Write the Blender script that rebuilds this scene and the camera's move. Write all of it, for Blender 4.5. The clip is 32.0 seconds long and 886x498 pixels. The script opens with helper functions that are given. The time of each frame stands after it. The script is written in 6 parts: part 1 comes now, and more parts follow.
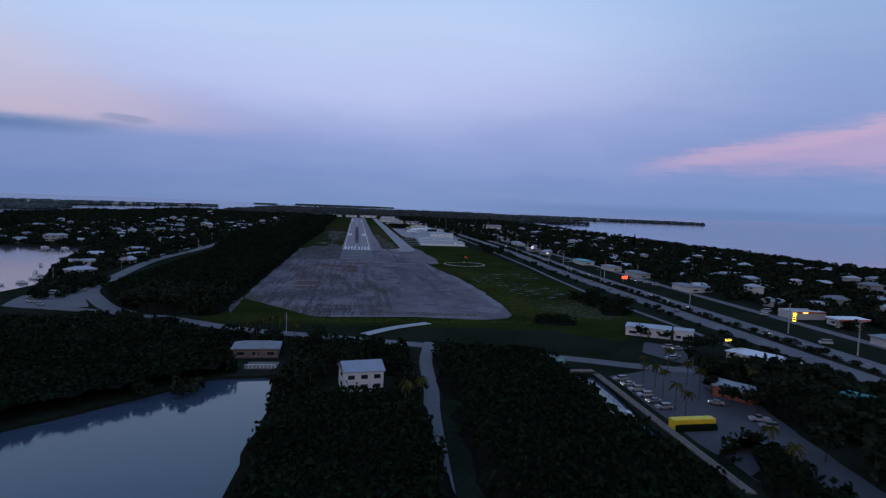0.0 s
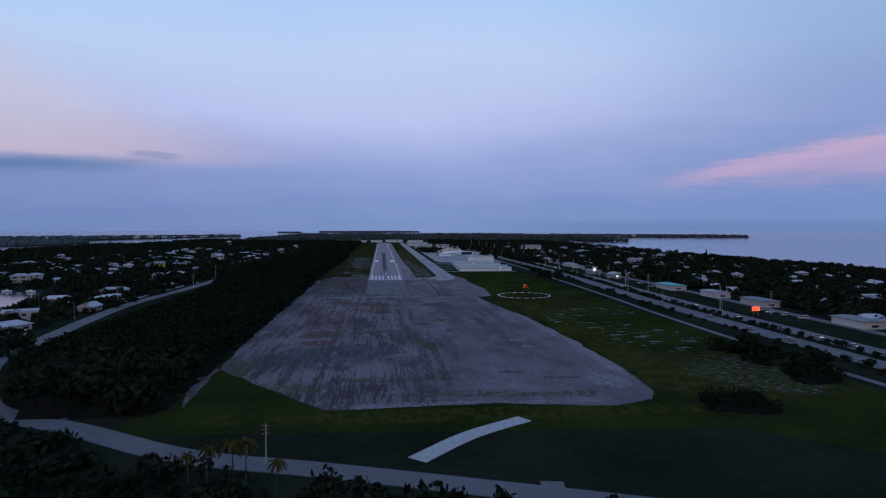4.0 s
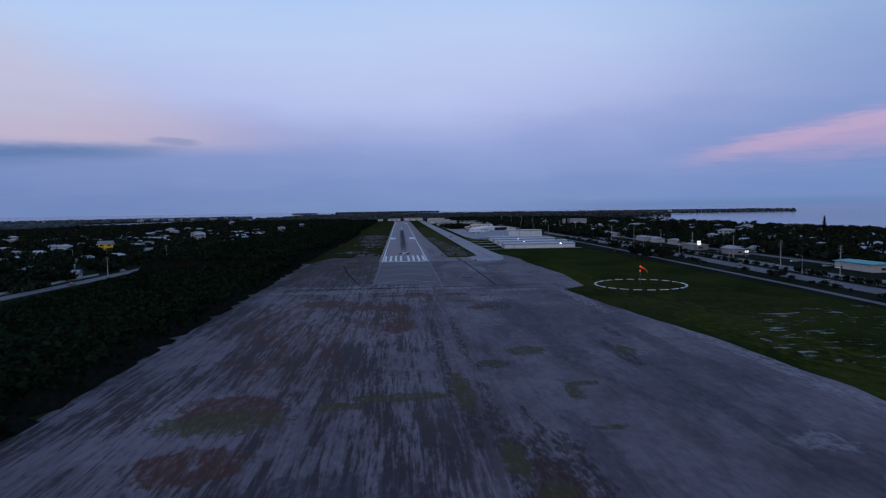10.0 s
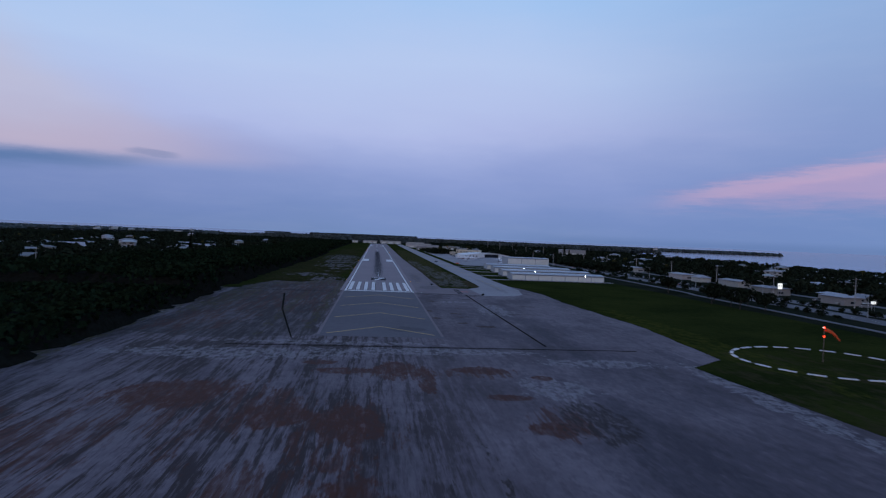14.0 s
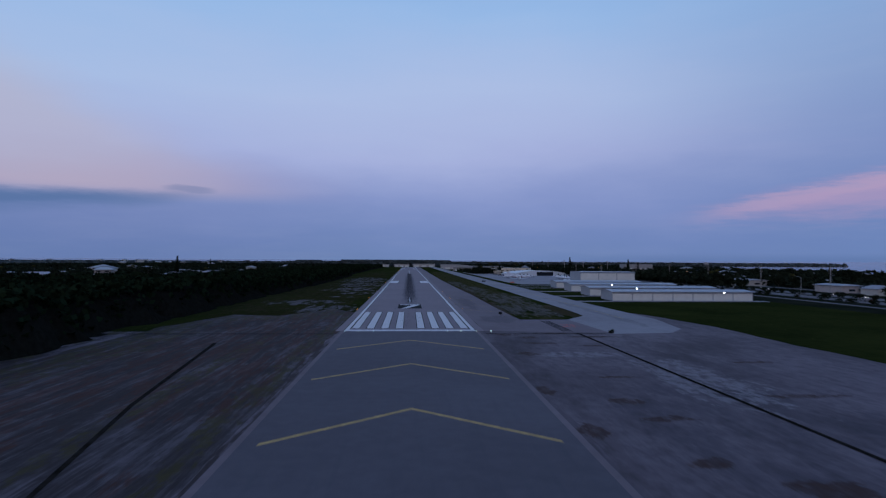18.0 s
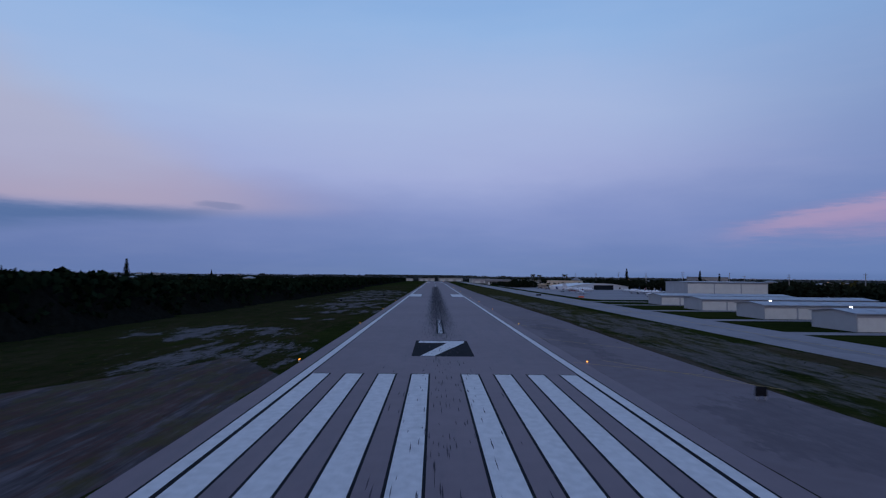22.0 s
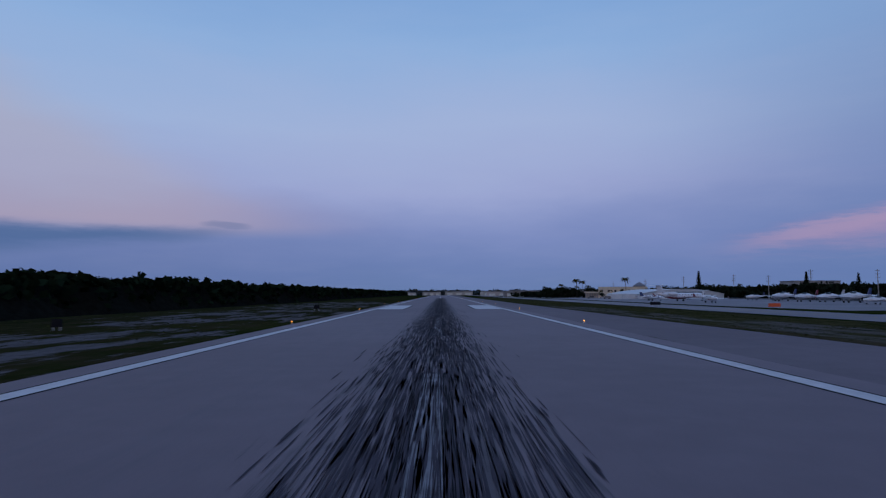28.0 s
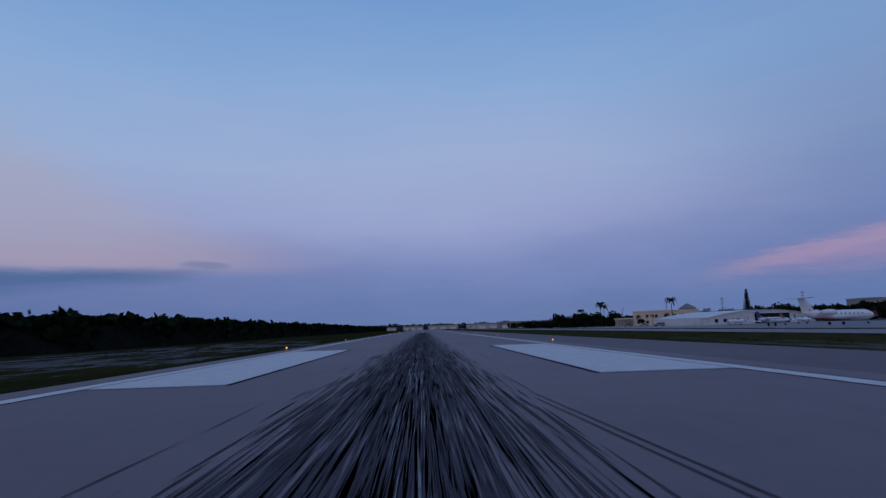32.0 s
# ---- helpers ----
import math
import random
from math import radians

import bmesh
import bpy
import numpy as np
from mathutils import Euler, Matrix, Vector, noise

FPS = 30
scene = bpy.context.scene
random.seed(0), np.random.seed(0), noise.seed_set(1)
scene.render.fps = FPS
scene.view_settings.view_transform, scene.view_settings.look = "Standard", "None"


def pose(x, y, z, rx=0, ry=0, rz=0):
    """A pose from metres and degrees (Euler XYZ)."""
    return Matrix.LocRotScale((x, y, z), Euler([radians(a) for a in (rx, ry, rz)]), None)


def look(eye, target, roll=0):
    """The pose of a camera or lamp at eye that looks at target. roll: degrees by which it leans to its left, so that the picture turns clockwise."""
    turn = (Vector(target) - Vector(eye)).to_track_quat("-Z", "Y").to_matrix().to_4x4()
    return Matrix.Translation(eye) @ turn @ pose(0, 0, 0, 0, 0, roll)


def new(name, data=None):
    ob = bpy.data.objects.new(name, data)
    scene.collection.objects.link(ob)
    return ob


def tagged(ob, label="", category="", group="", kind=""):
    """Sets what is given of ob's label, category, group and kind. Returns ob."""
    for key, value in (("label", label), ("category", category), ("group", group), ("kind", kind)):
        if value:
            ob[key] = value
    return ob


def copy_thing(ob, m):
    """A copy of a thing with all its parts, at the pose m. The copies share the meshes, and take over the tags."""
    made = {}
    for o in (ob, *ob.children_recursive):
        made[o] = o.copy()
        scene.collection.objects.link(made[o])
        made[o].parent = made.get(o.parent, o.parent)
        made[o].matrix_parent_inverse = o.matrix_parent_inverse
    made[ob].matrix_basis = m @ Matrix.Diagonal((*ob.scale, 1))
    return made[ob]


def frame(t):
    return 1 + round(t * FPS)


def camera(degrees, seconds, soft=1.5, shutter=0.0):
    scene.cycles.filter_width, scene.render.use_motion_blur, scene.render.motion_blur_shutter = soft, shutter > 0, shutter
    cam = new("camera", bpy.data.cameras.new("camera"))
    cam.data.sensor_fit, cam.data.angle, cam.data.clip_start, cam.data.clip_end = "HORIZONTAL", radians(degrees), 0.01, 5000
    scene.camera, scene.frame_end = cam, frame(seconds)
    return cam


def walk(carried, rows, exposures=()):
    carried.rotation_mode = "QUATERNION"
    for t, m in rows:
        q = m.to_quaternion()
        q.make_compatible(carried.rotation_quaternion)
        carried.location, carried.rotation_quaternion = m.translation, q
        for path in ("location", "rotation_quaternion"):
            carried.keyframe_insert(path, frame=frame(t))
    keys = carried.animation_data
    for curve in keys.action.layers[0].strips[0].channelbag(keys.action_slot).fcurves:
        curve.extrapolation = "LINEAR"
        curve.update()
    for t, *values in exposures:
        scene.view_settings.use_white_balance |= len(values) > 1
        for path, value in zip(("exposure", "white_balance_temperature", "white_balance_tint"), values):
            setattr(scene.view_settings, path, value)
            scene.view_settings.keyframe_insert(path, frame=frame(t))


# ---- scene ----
# ---------------------------------------------------------------- camera
LENS = 71.5
PATH = [
    (0, -1.60, -715.14, 55.12, 8.10, -4.07, 2.20),
    (0.5, -2.15, -700.85, 55.07, 7.44, -4.50, 2.80),
    (1, -2.65, -686.09, 54.98, 7.06, -4.93, 2.30),
    (1.5, -3.09, -670.94, 54.74, 6.86, -5.39, 2.40),
    (2, -3.47, -655.42, 54.26, 6.47, -3.78, 1.80),
    (2.5, -3.78, -639.46, 53.51, 6.38, -2.03, 1.10),
    (3, -4.05, -623.10, 52.56, 6.32, -1.66, 1.00),
    (3.5, -4.28, -606.71, 51.49, 5.94, -1.83, 0.50),
    (5.5, -4.81, -541.79, 46.31, 5.86, -2.21, -0.60),
    (6, -4.68, -525.59, 44.93, 5.77, -2.29, -0.60),
    (6.5, -4.45, -509.85, 43.43, 5.54, -2.32, -0.70),
    (7, -4.14, -494.80, 41.84, 5.34, -2.18, -0.40),
    (7.5, -3.76, -479.87, 40.28, 5.23, -2.18, -0.60),
    (8, -3.39, -464.68, 38.86, 5.20, -2.29, -0.40),
    (8.5, -3.12, -449.23, 37.56, 5.14, -2.49, 0.50),
    (9, -2.98, -433.78, 36.36, 4.48, -3.93, 1.30),
    (9.5, -2.96, -418.44, 35.22, 4.11, -4.24, -0.60),
    (10, -3.06, -403.11, 34.08, 3.99, -3.70, -0.90),
    (10.5, -3.09, -387.14, 32.93, 4.11, -3.18, 0.20),
    (11, -3.10, -371.15, 31.79, 5.83, -2.92, 0.10),
    (11.5, -3.07, -355.09, 30.66, 6.35, -2.58, 2.70),
    (12, -2.96, -338.94, 29.57, 6.84, -2.89, 2.50),
    (12.5, -2.78, -322.69, 28.51, 7.31, -2.33, 2.17),
    (13, -2.55, -306.37, 27.44, 7.36, -1.95, 1.60),
    (13.5, -2.32, -290.04, 26.34, 6.48, -1.74, 1.29),
    (14, -2.05, -273.66, 25.19, 6.21, -1.09, 2.33),
    (14.5, -1.73, -257.21, 23.99, 6.25, -0.67, 1.93),
    (16.5, -0.53, -191.50, 19.25, 7.30, 0.29, 2.20),
    (17, -0.43, -175.28, 18.22, 5.72, 0.26, 1.61),
    (17.5, -0.40, -159.12, 17.26, 3.81, 0.11, -0.30),
    (18, -0.38, -142.92, 16.34, 3.15, 1.12, 0.30),
    (18.5, -0.39, -126.71, 15.45, 3.58, 1.66, 3.02),
    (19, -0.45, -110.46, 14.63, 3.61, 1.64, 2.46),
    (19.5, -0.57, -94.18, 13.87, 3.68, 1.38, 3.23),
    (20, -0.73, -77.88, 13.17, 3.20, 1.28, 2.23),
    (20.5, -0.90, -61.58, 12.49, 2.49, 1.39, 2.98),
    (21, -1.06, -45.31, 11.82, 1.62, 1.63, 1.91),
    (21.5, -1.19, -29.09, 11.13, 1.01, 2.05, 1.27),
    (22, -1.25, -12.93, 10.40, 0.78, 2.61, 0.59),
    (22.5, -1.24, 3.15, 9.62, 1.84, 3.15, 0.88),
    (23, -1.19, 19.20, 8.83, 3.04, 3.22, 1.49),
    (23.5, -1.15, 35.27, 8.10, 3.77, 3.52, 1.63),
    (24, -1.05, 51.31, 7.46, 4.02, 4.13, 2.01),
    (24.5, -0.84, 67.22, 6.92, 3.01, 3.79, 1.27),
    (25, -0.58, 82.84, 6.41, 2.04, 3.34, 1.08),
    (25.5, -0.34, 98.05, 5.88, 1.21, 3.21, 0.47),
    (27.5, 0.27, 155.95, 3.93, -0.01, 3.59, -0.51),
    (28, 0.34, 170.10, 3.61, 0.20, 4.15, -0.18),
    (28.5, 0.40, 184.25, 3.39, 0.71, 4.48, 0.41),
    (29, 0.43, 198.40, 3.20, 1.04, 4.57, -0.20),
    (29.5, 0.44, 212.50, 2.98, 1.68, 4.72, -0.65),
    (30, 0.46, 226.57, 2.78, 2.22, 4.86, 0.35),
    (30.5, 0.47, 240.65, 2.64, 2.34, 4.86, -1.48),
    (31, 0.47, 254.82, 2.53, 2.34, 4.90, -2.16),
    (31.5, 0.45, 269.12, 2.40, 1.89, 5.35, -2.25),
    (32, 0.42, 283.52, 2.25, 2.03, 7.32, -1.79),
]
cam = camera(LENS, 32.0, soft=1.2, shutter=0.5)


def heading(x, y, z, yaw, pitch, roll):
    a, b = radians(yaw), radians(pitch)
    eye = Vector((x, y, z))
    return look(eye, eye + Vector((math.sin(a) * math.cos(b), math.cos(a) * math.cos(b), math.sin(b))), roll)


walk(cam, [(row[0], heading(*row[1:])) for row in PATH], [(0.0, 0.38, 6850, 9), (13.0, 0.30, 6750, 9), (19.0, 0.05, 6550, 11), (25.0, -0.02, 6500, 12), (32.0, -0.2, 6420, 12)])

# ---------------------------------------------------------------- node helpers
class Nodes:
    """Short hand for a node tree."""

    def __init__(self, tree):
        self.tree = tree
        tree.nodes.clear()

    def put(self, sock, value):
        if isinstance(value, bpy.types.NodeSocket):
            self.tree.links.new(value, sock)
        elif isinstance(value, (tuple, list)) and sock.type == "RGBA" and len(value) == 3:
            sock.default_value = (*value, 1)
        else:
            sock.default_value = value

    def add(self, kind, **values):
        return self.tree.nodes.new(kind)

    def math(self, op, a, b=0.0, c=0.0, clamp=False):
        n = self.add("ShaderNodeMath")
        n.operation, n.use_clamp = op, clamp
        for i, v in enumerate((a, b, c)):
            self.put(n.inputs[i], v)
        return n.outputs[0]

    def step(self, v, lo, hi):
        n = self.add("ShaderNodeMapRange")
        n.interpolation_type = "SMOOTHSTEP"
        for i, q in enumerate((v, lo, hi, 0.0, 1.0)):
            self.put(n.inputs[i], q)
        return n.outputs[0]

    def mix(self, f, a, b):
        n = self.add("ShaderNodeMix")
        n.data_type = "RGBA"
        self.put(n.inputs[0], f), self.put(n.inputs[6], a), self.put(n.inputs[7], b)
        return n.outputs[2]

    def noise(self, vec, scale, detail=4.0, rough=0.55, stretch=None, shift=(0, 0, 0)):
        m = self.add("ShaderNodeMapping")
        self.put(m.inputs[0], vec)
        m.inputs[1].default_value = shift
        m.inputs[3].default_value = stretch or (1, 1, 1)
        n = self.add("ShaderNodeTexNoise")
        self.put(n.inputs["Vector"], m.outputs[0])
        n.inputs["Scale"].default_value, n.inputs["Detail"].default_value = scale, detail
        n.inputs["Roughness"].default_value = rough
        return n.outputs[0]

    def ramp(self, f, stops):
        n = self.add("ShaderNodeValToRGB")
        e = n.color_ramp.elements
        while len(e) < len(stops):
            e.new(0.5)
        for q, (p, c) in zip(e, stops):
            q.position, q.color = p, (*c, 1)
        self.put(n.inputs[0], f)
        return n.outputs[0]


def lin(r, g, b):
    """Linear colour from 0-255 display values."""
    return tuple(((v / 255 + 0.055) / 1.055) ** 2.4 if v > 10 else v / 255 / 12.92 for v in (r, g, b))


# ---------------------------------------------------------------- dusk sky
world = bpy.data.worlds.new("dusk_sky")
scene.world = world
world.use_nodes = True
W = Nodes(world.node_tree)
co = W.add("ShaderNodeTexCoord").outputs["Generated"]
sep = W.add("ShaderNodeSeparateXYZ")
W.put(sep.inputs[0], co)
el = W.math("MULTIPLY", W.math("ARCSINE", sep.outputs[2]), 57.2958)
az = W.math("MULTIPLY", W.math("ARCTAN2", sep.outputs[0], sep.outputs[1]), 57.2958)
wisp = W.noise(co, 3.0, 5, 0.55, (1, 1, 3.2))
wisp2 = W.noise(co, 7.0, 5, 0.6, (1, 1, 7), (3, 1, 2))
eln = W.math("ADD", el, W.math("MULTIPLY", W.math("SUBTRACT", wisp, 0.5), 5.0))
f = W.math("DIVIDE", eln, 60.0, clamp=True)
clear = W.ramp(f, [(0.0, lin(106, 128, 176)), (0.035, lin(112, 132, 184)), (0.09, lin(130, 145, 197)), (0.16, lin(158, 168, 214)),
                   (0.25, lin(163, 184, 224)), (0.36, lin(147, 180, 226)), (0.52, lin(116, 159, 216)), (1.0, lin(86, 128, 192))])
side = W.math("MULTIPLY", W.step(az, 8.0, 44.0), 0.55)
clear = W.mix(W.math("MULTIPLY", side, W.step(el, 30.0, 8.0)), clear, lin(94, 114, 172))
clear = W.mix(W.math("MULTIPLY", W.step(az, 12.0, 50.0), 0.35), clear, lin(112, 142, 190))
lowleft = W.math("MULTIPLY", W.math("MULTIPLY", W.step(az, 2.0, -26.0), W.step(el, 9.0, 4.0)), 0.42)
clear = W.mix(lowleft, clear, lin(88, 108, 160))
# warm veil over the west-facing flank, its upper rim sinking towards the middle
rim = W.math("SUBTRACT", eln, W.math("ADD", 8.5, W.math("MULTIPLY", W.math("SUBTRACT", -17.0, az), 0.42)))
veil = W.math("MULTIPLY", W.math("MULTIPLY", W.step(az, -6.0, -30.0), W.step(rim, 2.6, -3.0)), W.step(el, 4.6, 6.4))
c1 = W.mix(W.math("MULTIPLY", veil, 0.6), clear, lin(180, 174, 194))
blush = W.math("MULTIPLY", W.math("MULTIPLY", W.step(az, -2.0, -24.0), W.step(eln, 9.8, 6.2)), W.step(el, 4.8, 6.2))
c1 = W.mix(W.math("MULTIPLY", blush, 0.42), c1, lin(184, 160, 184))
# pale middle
pale = W.math("MULTIPLY", W.math("MULTIPLY", W.step(eln, 7.0, 12.0), W.step(eln, 24.0, 14.0)), W.math("MULTIPLY", W.step(az, -36.0, -5.0), W.step(az, 40.0, 10.0)))
c2 = W.mix(W.math("MULTIPLY", pale, 0.38), c1, lin(175, 184, 223))
# low slate cloud, thinning to its end, with one small scrap beyond
d1 = W.math("ADD", el, W.math("MULTIPLY", W.math("SUBTRACT", wisp2, 0.5), 1.6))
under = W.math("ADD", 3.6, W.math("MULTIPLY", W.math("ADD", az, 33.0), 0.11))
slate = W.math("MULTIPLY", W.step(W.math("SUBTRACT", d1, under), -0.5, 0.9), W.math("MULTIPLY", W.step(d1, 6.0, 4.95), W.step(az, -14.5, -22.0)))
scrap = W.math("ADD", W.math("POWER", W.math("DIVIDE", W.math("ADD", az, 19.3), 1.9), 2.0), W.math("POWER", W.math("DIVIDE", W.math("SUBTRACT", d1, 5.95), 0.33), 2.0))
slate = W.math("MAXIMUM", W.math("MULTIPLY", slate, 0.95), W.math("MULTIPLY", W.step(scrap, 1.8, 0.1), 0.42))
c3 = W.mix(slate, c2, lin(86, 112, 160))
# rose wedge: a level foot, a crisp rising upper rim
wisp3 = W.noise(co, 16.0, 6, 0.65, (1, 1, 9), (1, 5, 2))
r1 = W.math("ADD", el, W.math("ADD", W.math("MULTIPLY", W.math("SUBTRACT", wisp2, 0.5), 1.8), W.math("MULTIPLY", W.math("SUBTRACT", wisp3, 0.5), 1.6)))
rise = W.math("SUBTRACT", r1, W.math("ADD", 4.3, W.math("MULTIPLY", W.math("SUBTRACT", az, 27.0), 0.205)))
rose = W.math("MULTIPLY", W.math("MULTIPLY", W.step(r1, 2.7, 4.9), W.step(rise, 1.1, -0.7)), W.math("MULTIPLY", W.step(az, 17.0, 38.0), W.step(az, 95.0, 60.0)))
c4 = W.mix(W.math("MULTIPLY", rose, 0.45), c3, lin(194, 154, 186))
crest = W.math("MULTIPLY", W.math("MULTIPLY", W.step(rise, -1.5, -0.2), W.step(rise, 0.5, -0.1)), W.math("MULTIPLY", W.step(az, 24.0, 30.0), W.step(az, 80.0, 50.0)))
c4 = W.mix(W.math("MULTIPLY", crest, 0.22), c4, lin(214, 168, 188))
# thin blue bank low over the bay
bank = W.math("MULTIPLY", W.math("MULTIPLY", W.step(el, 0.9, 0.1), W.step(az, 8.0, 24.0)), 0.6)
c4 = W.mix(bank, c4, lin(88, 112, 160))
# soft uneven veil over all of it
c4 = W.mix(W.math("MULTIPLY", W.step(wisp2, 0.40, 0.75), 0.03), c4, lin(196, 196, 220))
# brighter afterglow behind, where the sun went down
glow = W.math("MULTIPLY", W.step(sep.outputs[1], -0.2, -0.95), W.step(el, 45.0, 4.0))
c5 = W.mix(W.math("MULTIPLY", glow, 0.3), c4, lin(255, 214, 190))
bg = W.add("ShaderNodeBackground")
tone = W.add("ShaderNodeMix")
tone.data_type, tone.blend_type = "RGBA", "MULTIPLY"
W.put(tone.inputs[0], 1.0), W.put(tone.inputs[6], c5), W.put(tone.inputs[7], (0.965, 1.0, 0.985))
W.put(bg.inputs[0], tone.outputs[2])
bg.inputs[1].default_value = 1.0
W.put(W.add("ShaderNodeOutputWorld").inputs[0], bg.outputs[0])

# last broad glow of the set sun, low behind the approach
sun = new("sun", bpy.data.lights.new("sun", "SUN"))
sun.data.energy, sun.data.angle, sun.data.color = 0.04, radians(40), (1.0, 0.82, 0.75)
sun.matrix_world = look((0, 0, 0), (-0.25, 1.0, -0.35))


# ---------------------------------------------------------------- materials
def material(name, base, rough=0.8, metal=0.0, spread=0.25, scale=0.6, fine=12.0, bump=0.02, tint=None, per=0.0, spec=0.3):
    """A plain surface with blotches at one scale, grain at another, and relief. per: how far single objects differ."""
    m = bpy.data.materials.new(name)
    m.use_nodes = True
    n = Nodes(m.node_tree)
    pos = n.add("ShaderNodeNewGeometry").outputs["Position"]
    big, small = n.noise(pos, scale), n.noise(pos, fine, 3)
    k = n.math("ADD", n.math("MULTIPLY", big, 0.7), n.math("MULTIPLY", small, 0.3))
    dark = tuple(v * (1 - spread) for v in base)
    light = tuple(min(1, v * (1 + spread)) for v in (tint or base))
    c = n.mix(n.step(k, 0.25, 0.75), dark, light)
    if per:
        r = n.add("ShaderNodeObjectInfo").outputs["Random"]
        h = n.add("ShaderNodeHueSaturation")
        n.put(h.inputs["Hue"], n.math("ADD", 0.5 - per * 0.12, n.math("MULTIPLY", n.math("FRACT", n.math("MULTIPLY", r, 7.3)), per * 0.24)))
        n.put(h.inputs["Value"], n.math("ADD", 1 - per * 0.7, n.math("MULTIPLY", r, per * 1.2)))
        n.put(h.inputs["Color"], c)
        c = h.outputs[0]
    p = n.add("ShaderNodeBsdfPrincipled")
    n.put(p.inputs["Base Color"], c)
    n.put(p.inputs["Roughness"], n.math("ADD", rough - 0.08, n.math("MULTIPLY", small, 0.16), clamp=True))
    p.inputs["Metallic"].default_value = metal
    p.inputs["Specular IOR Level"].default_value = spec
    if bump:
        b = n.add("ShaderNodeBump")
        b.inputs["Strength"].default_value, b.inputs["Distance"].default_value = 0.5, bump
        n.put(b.inputs["Height"], small)
        n.put(p.inputs["Normal"], b.outputs[0])
    n.put(n.add("ShaderNodeOutputMaterial").inputs[0], p.outputs[0])
    return m


def glowing(name, colour, strength):
    m = bpy.data.materials.new(name)
    m.use_nodes = True
    n = Nodes(m.node_tree)
    e = n.add("ShaderNodeEmission")
    e.inputs[0].default_value, e.inputs[1].default_value = (*colour, 1), strength
    n.put(n.add("ShaderNodeOutputMaterial").inputs[0], e.outputs[0])
    return m


def foliage(name, base, spread=0.5):
    m = bpy.data.materials.new(name)
    m.use_nodes = True
    n = Nodes(m.node_tree)
    g = n.add("ShaderNodeNewGeometry")
    k = n.math("ADD", n.math("MULTIPLY", g.outputs["Random Per Island"], 0.6), n.math("MULTIPLY", n.noise(g.outputs["Position"], 0.05, 3), 0.6))
    c = n.mix(n.step(k, 0.2, 0.95), tuple(v * (1 - spread) for v in base), (base[0] * 1.4, base[1] * 1.35, base[2] * 1.2))
    p = n.add("ShaderNodeBsdfPrincipled")
    n.put(p.inputs["Base Color"], c)
    p.inputs["Roughness"].default_value, p.inputs["Specular IOR Level"].default_value = 0.85, 0.0
    n.put(n.add("ShaderNodeOutputMaterial").inputs[0], p.outputs[0])
    return m


def blobs(n, pos, places, rag, lo=1.0, hi=0.6):
    """A mask of ragged patches: (x, y, half width, half length)."""
    s = n.add("ShaderNodeSeparateXYZ")
    n.put(s.inputs[0], pos)
    out = None
    for cx, cy, rx, ry in places:
        u = n.math("DIVIDE", n.math("SUBTRACT", s.outputs[0], cx), rx)
        v = n.math("DIVIDE", n.math("SUBTRACT", s.outputs[1], cy), ry)
        d = n.math("SQRT", n.math("ADD", n.math("MULTIPLY", u, u), n.math("MULTIPLY", v, v)))
        q = n.step(n.math("ADD", d, rag), lo, hi)
        out = q if out is None else n.math("MAXIMUM", out, q)
    return out


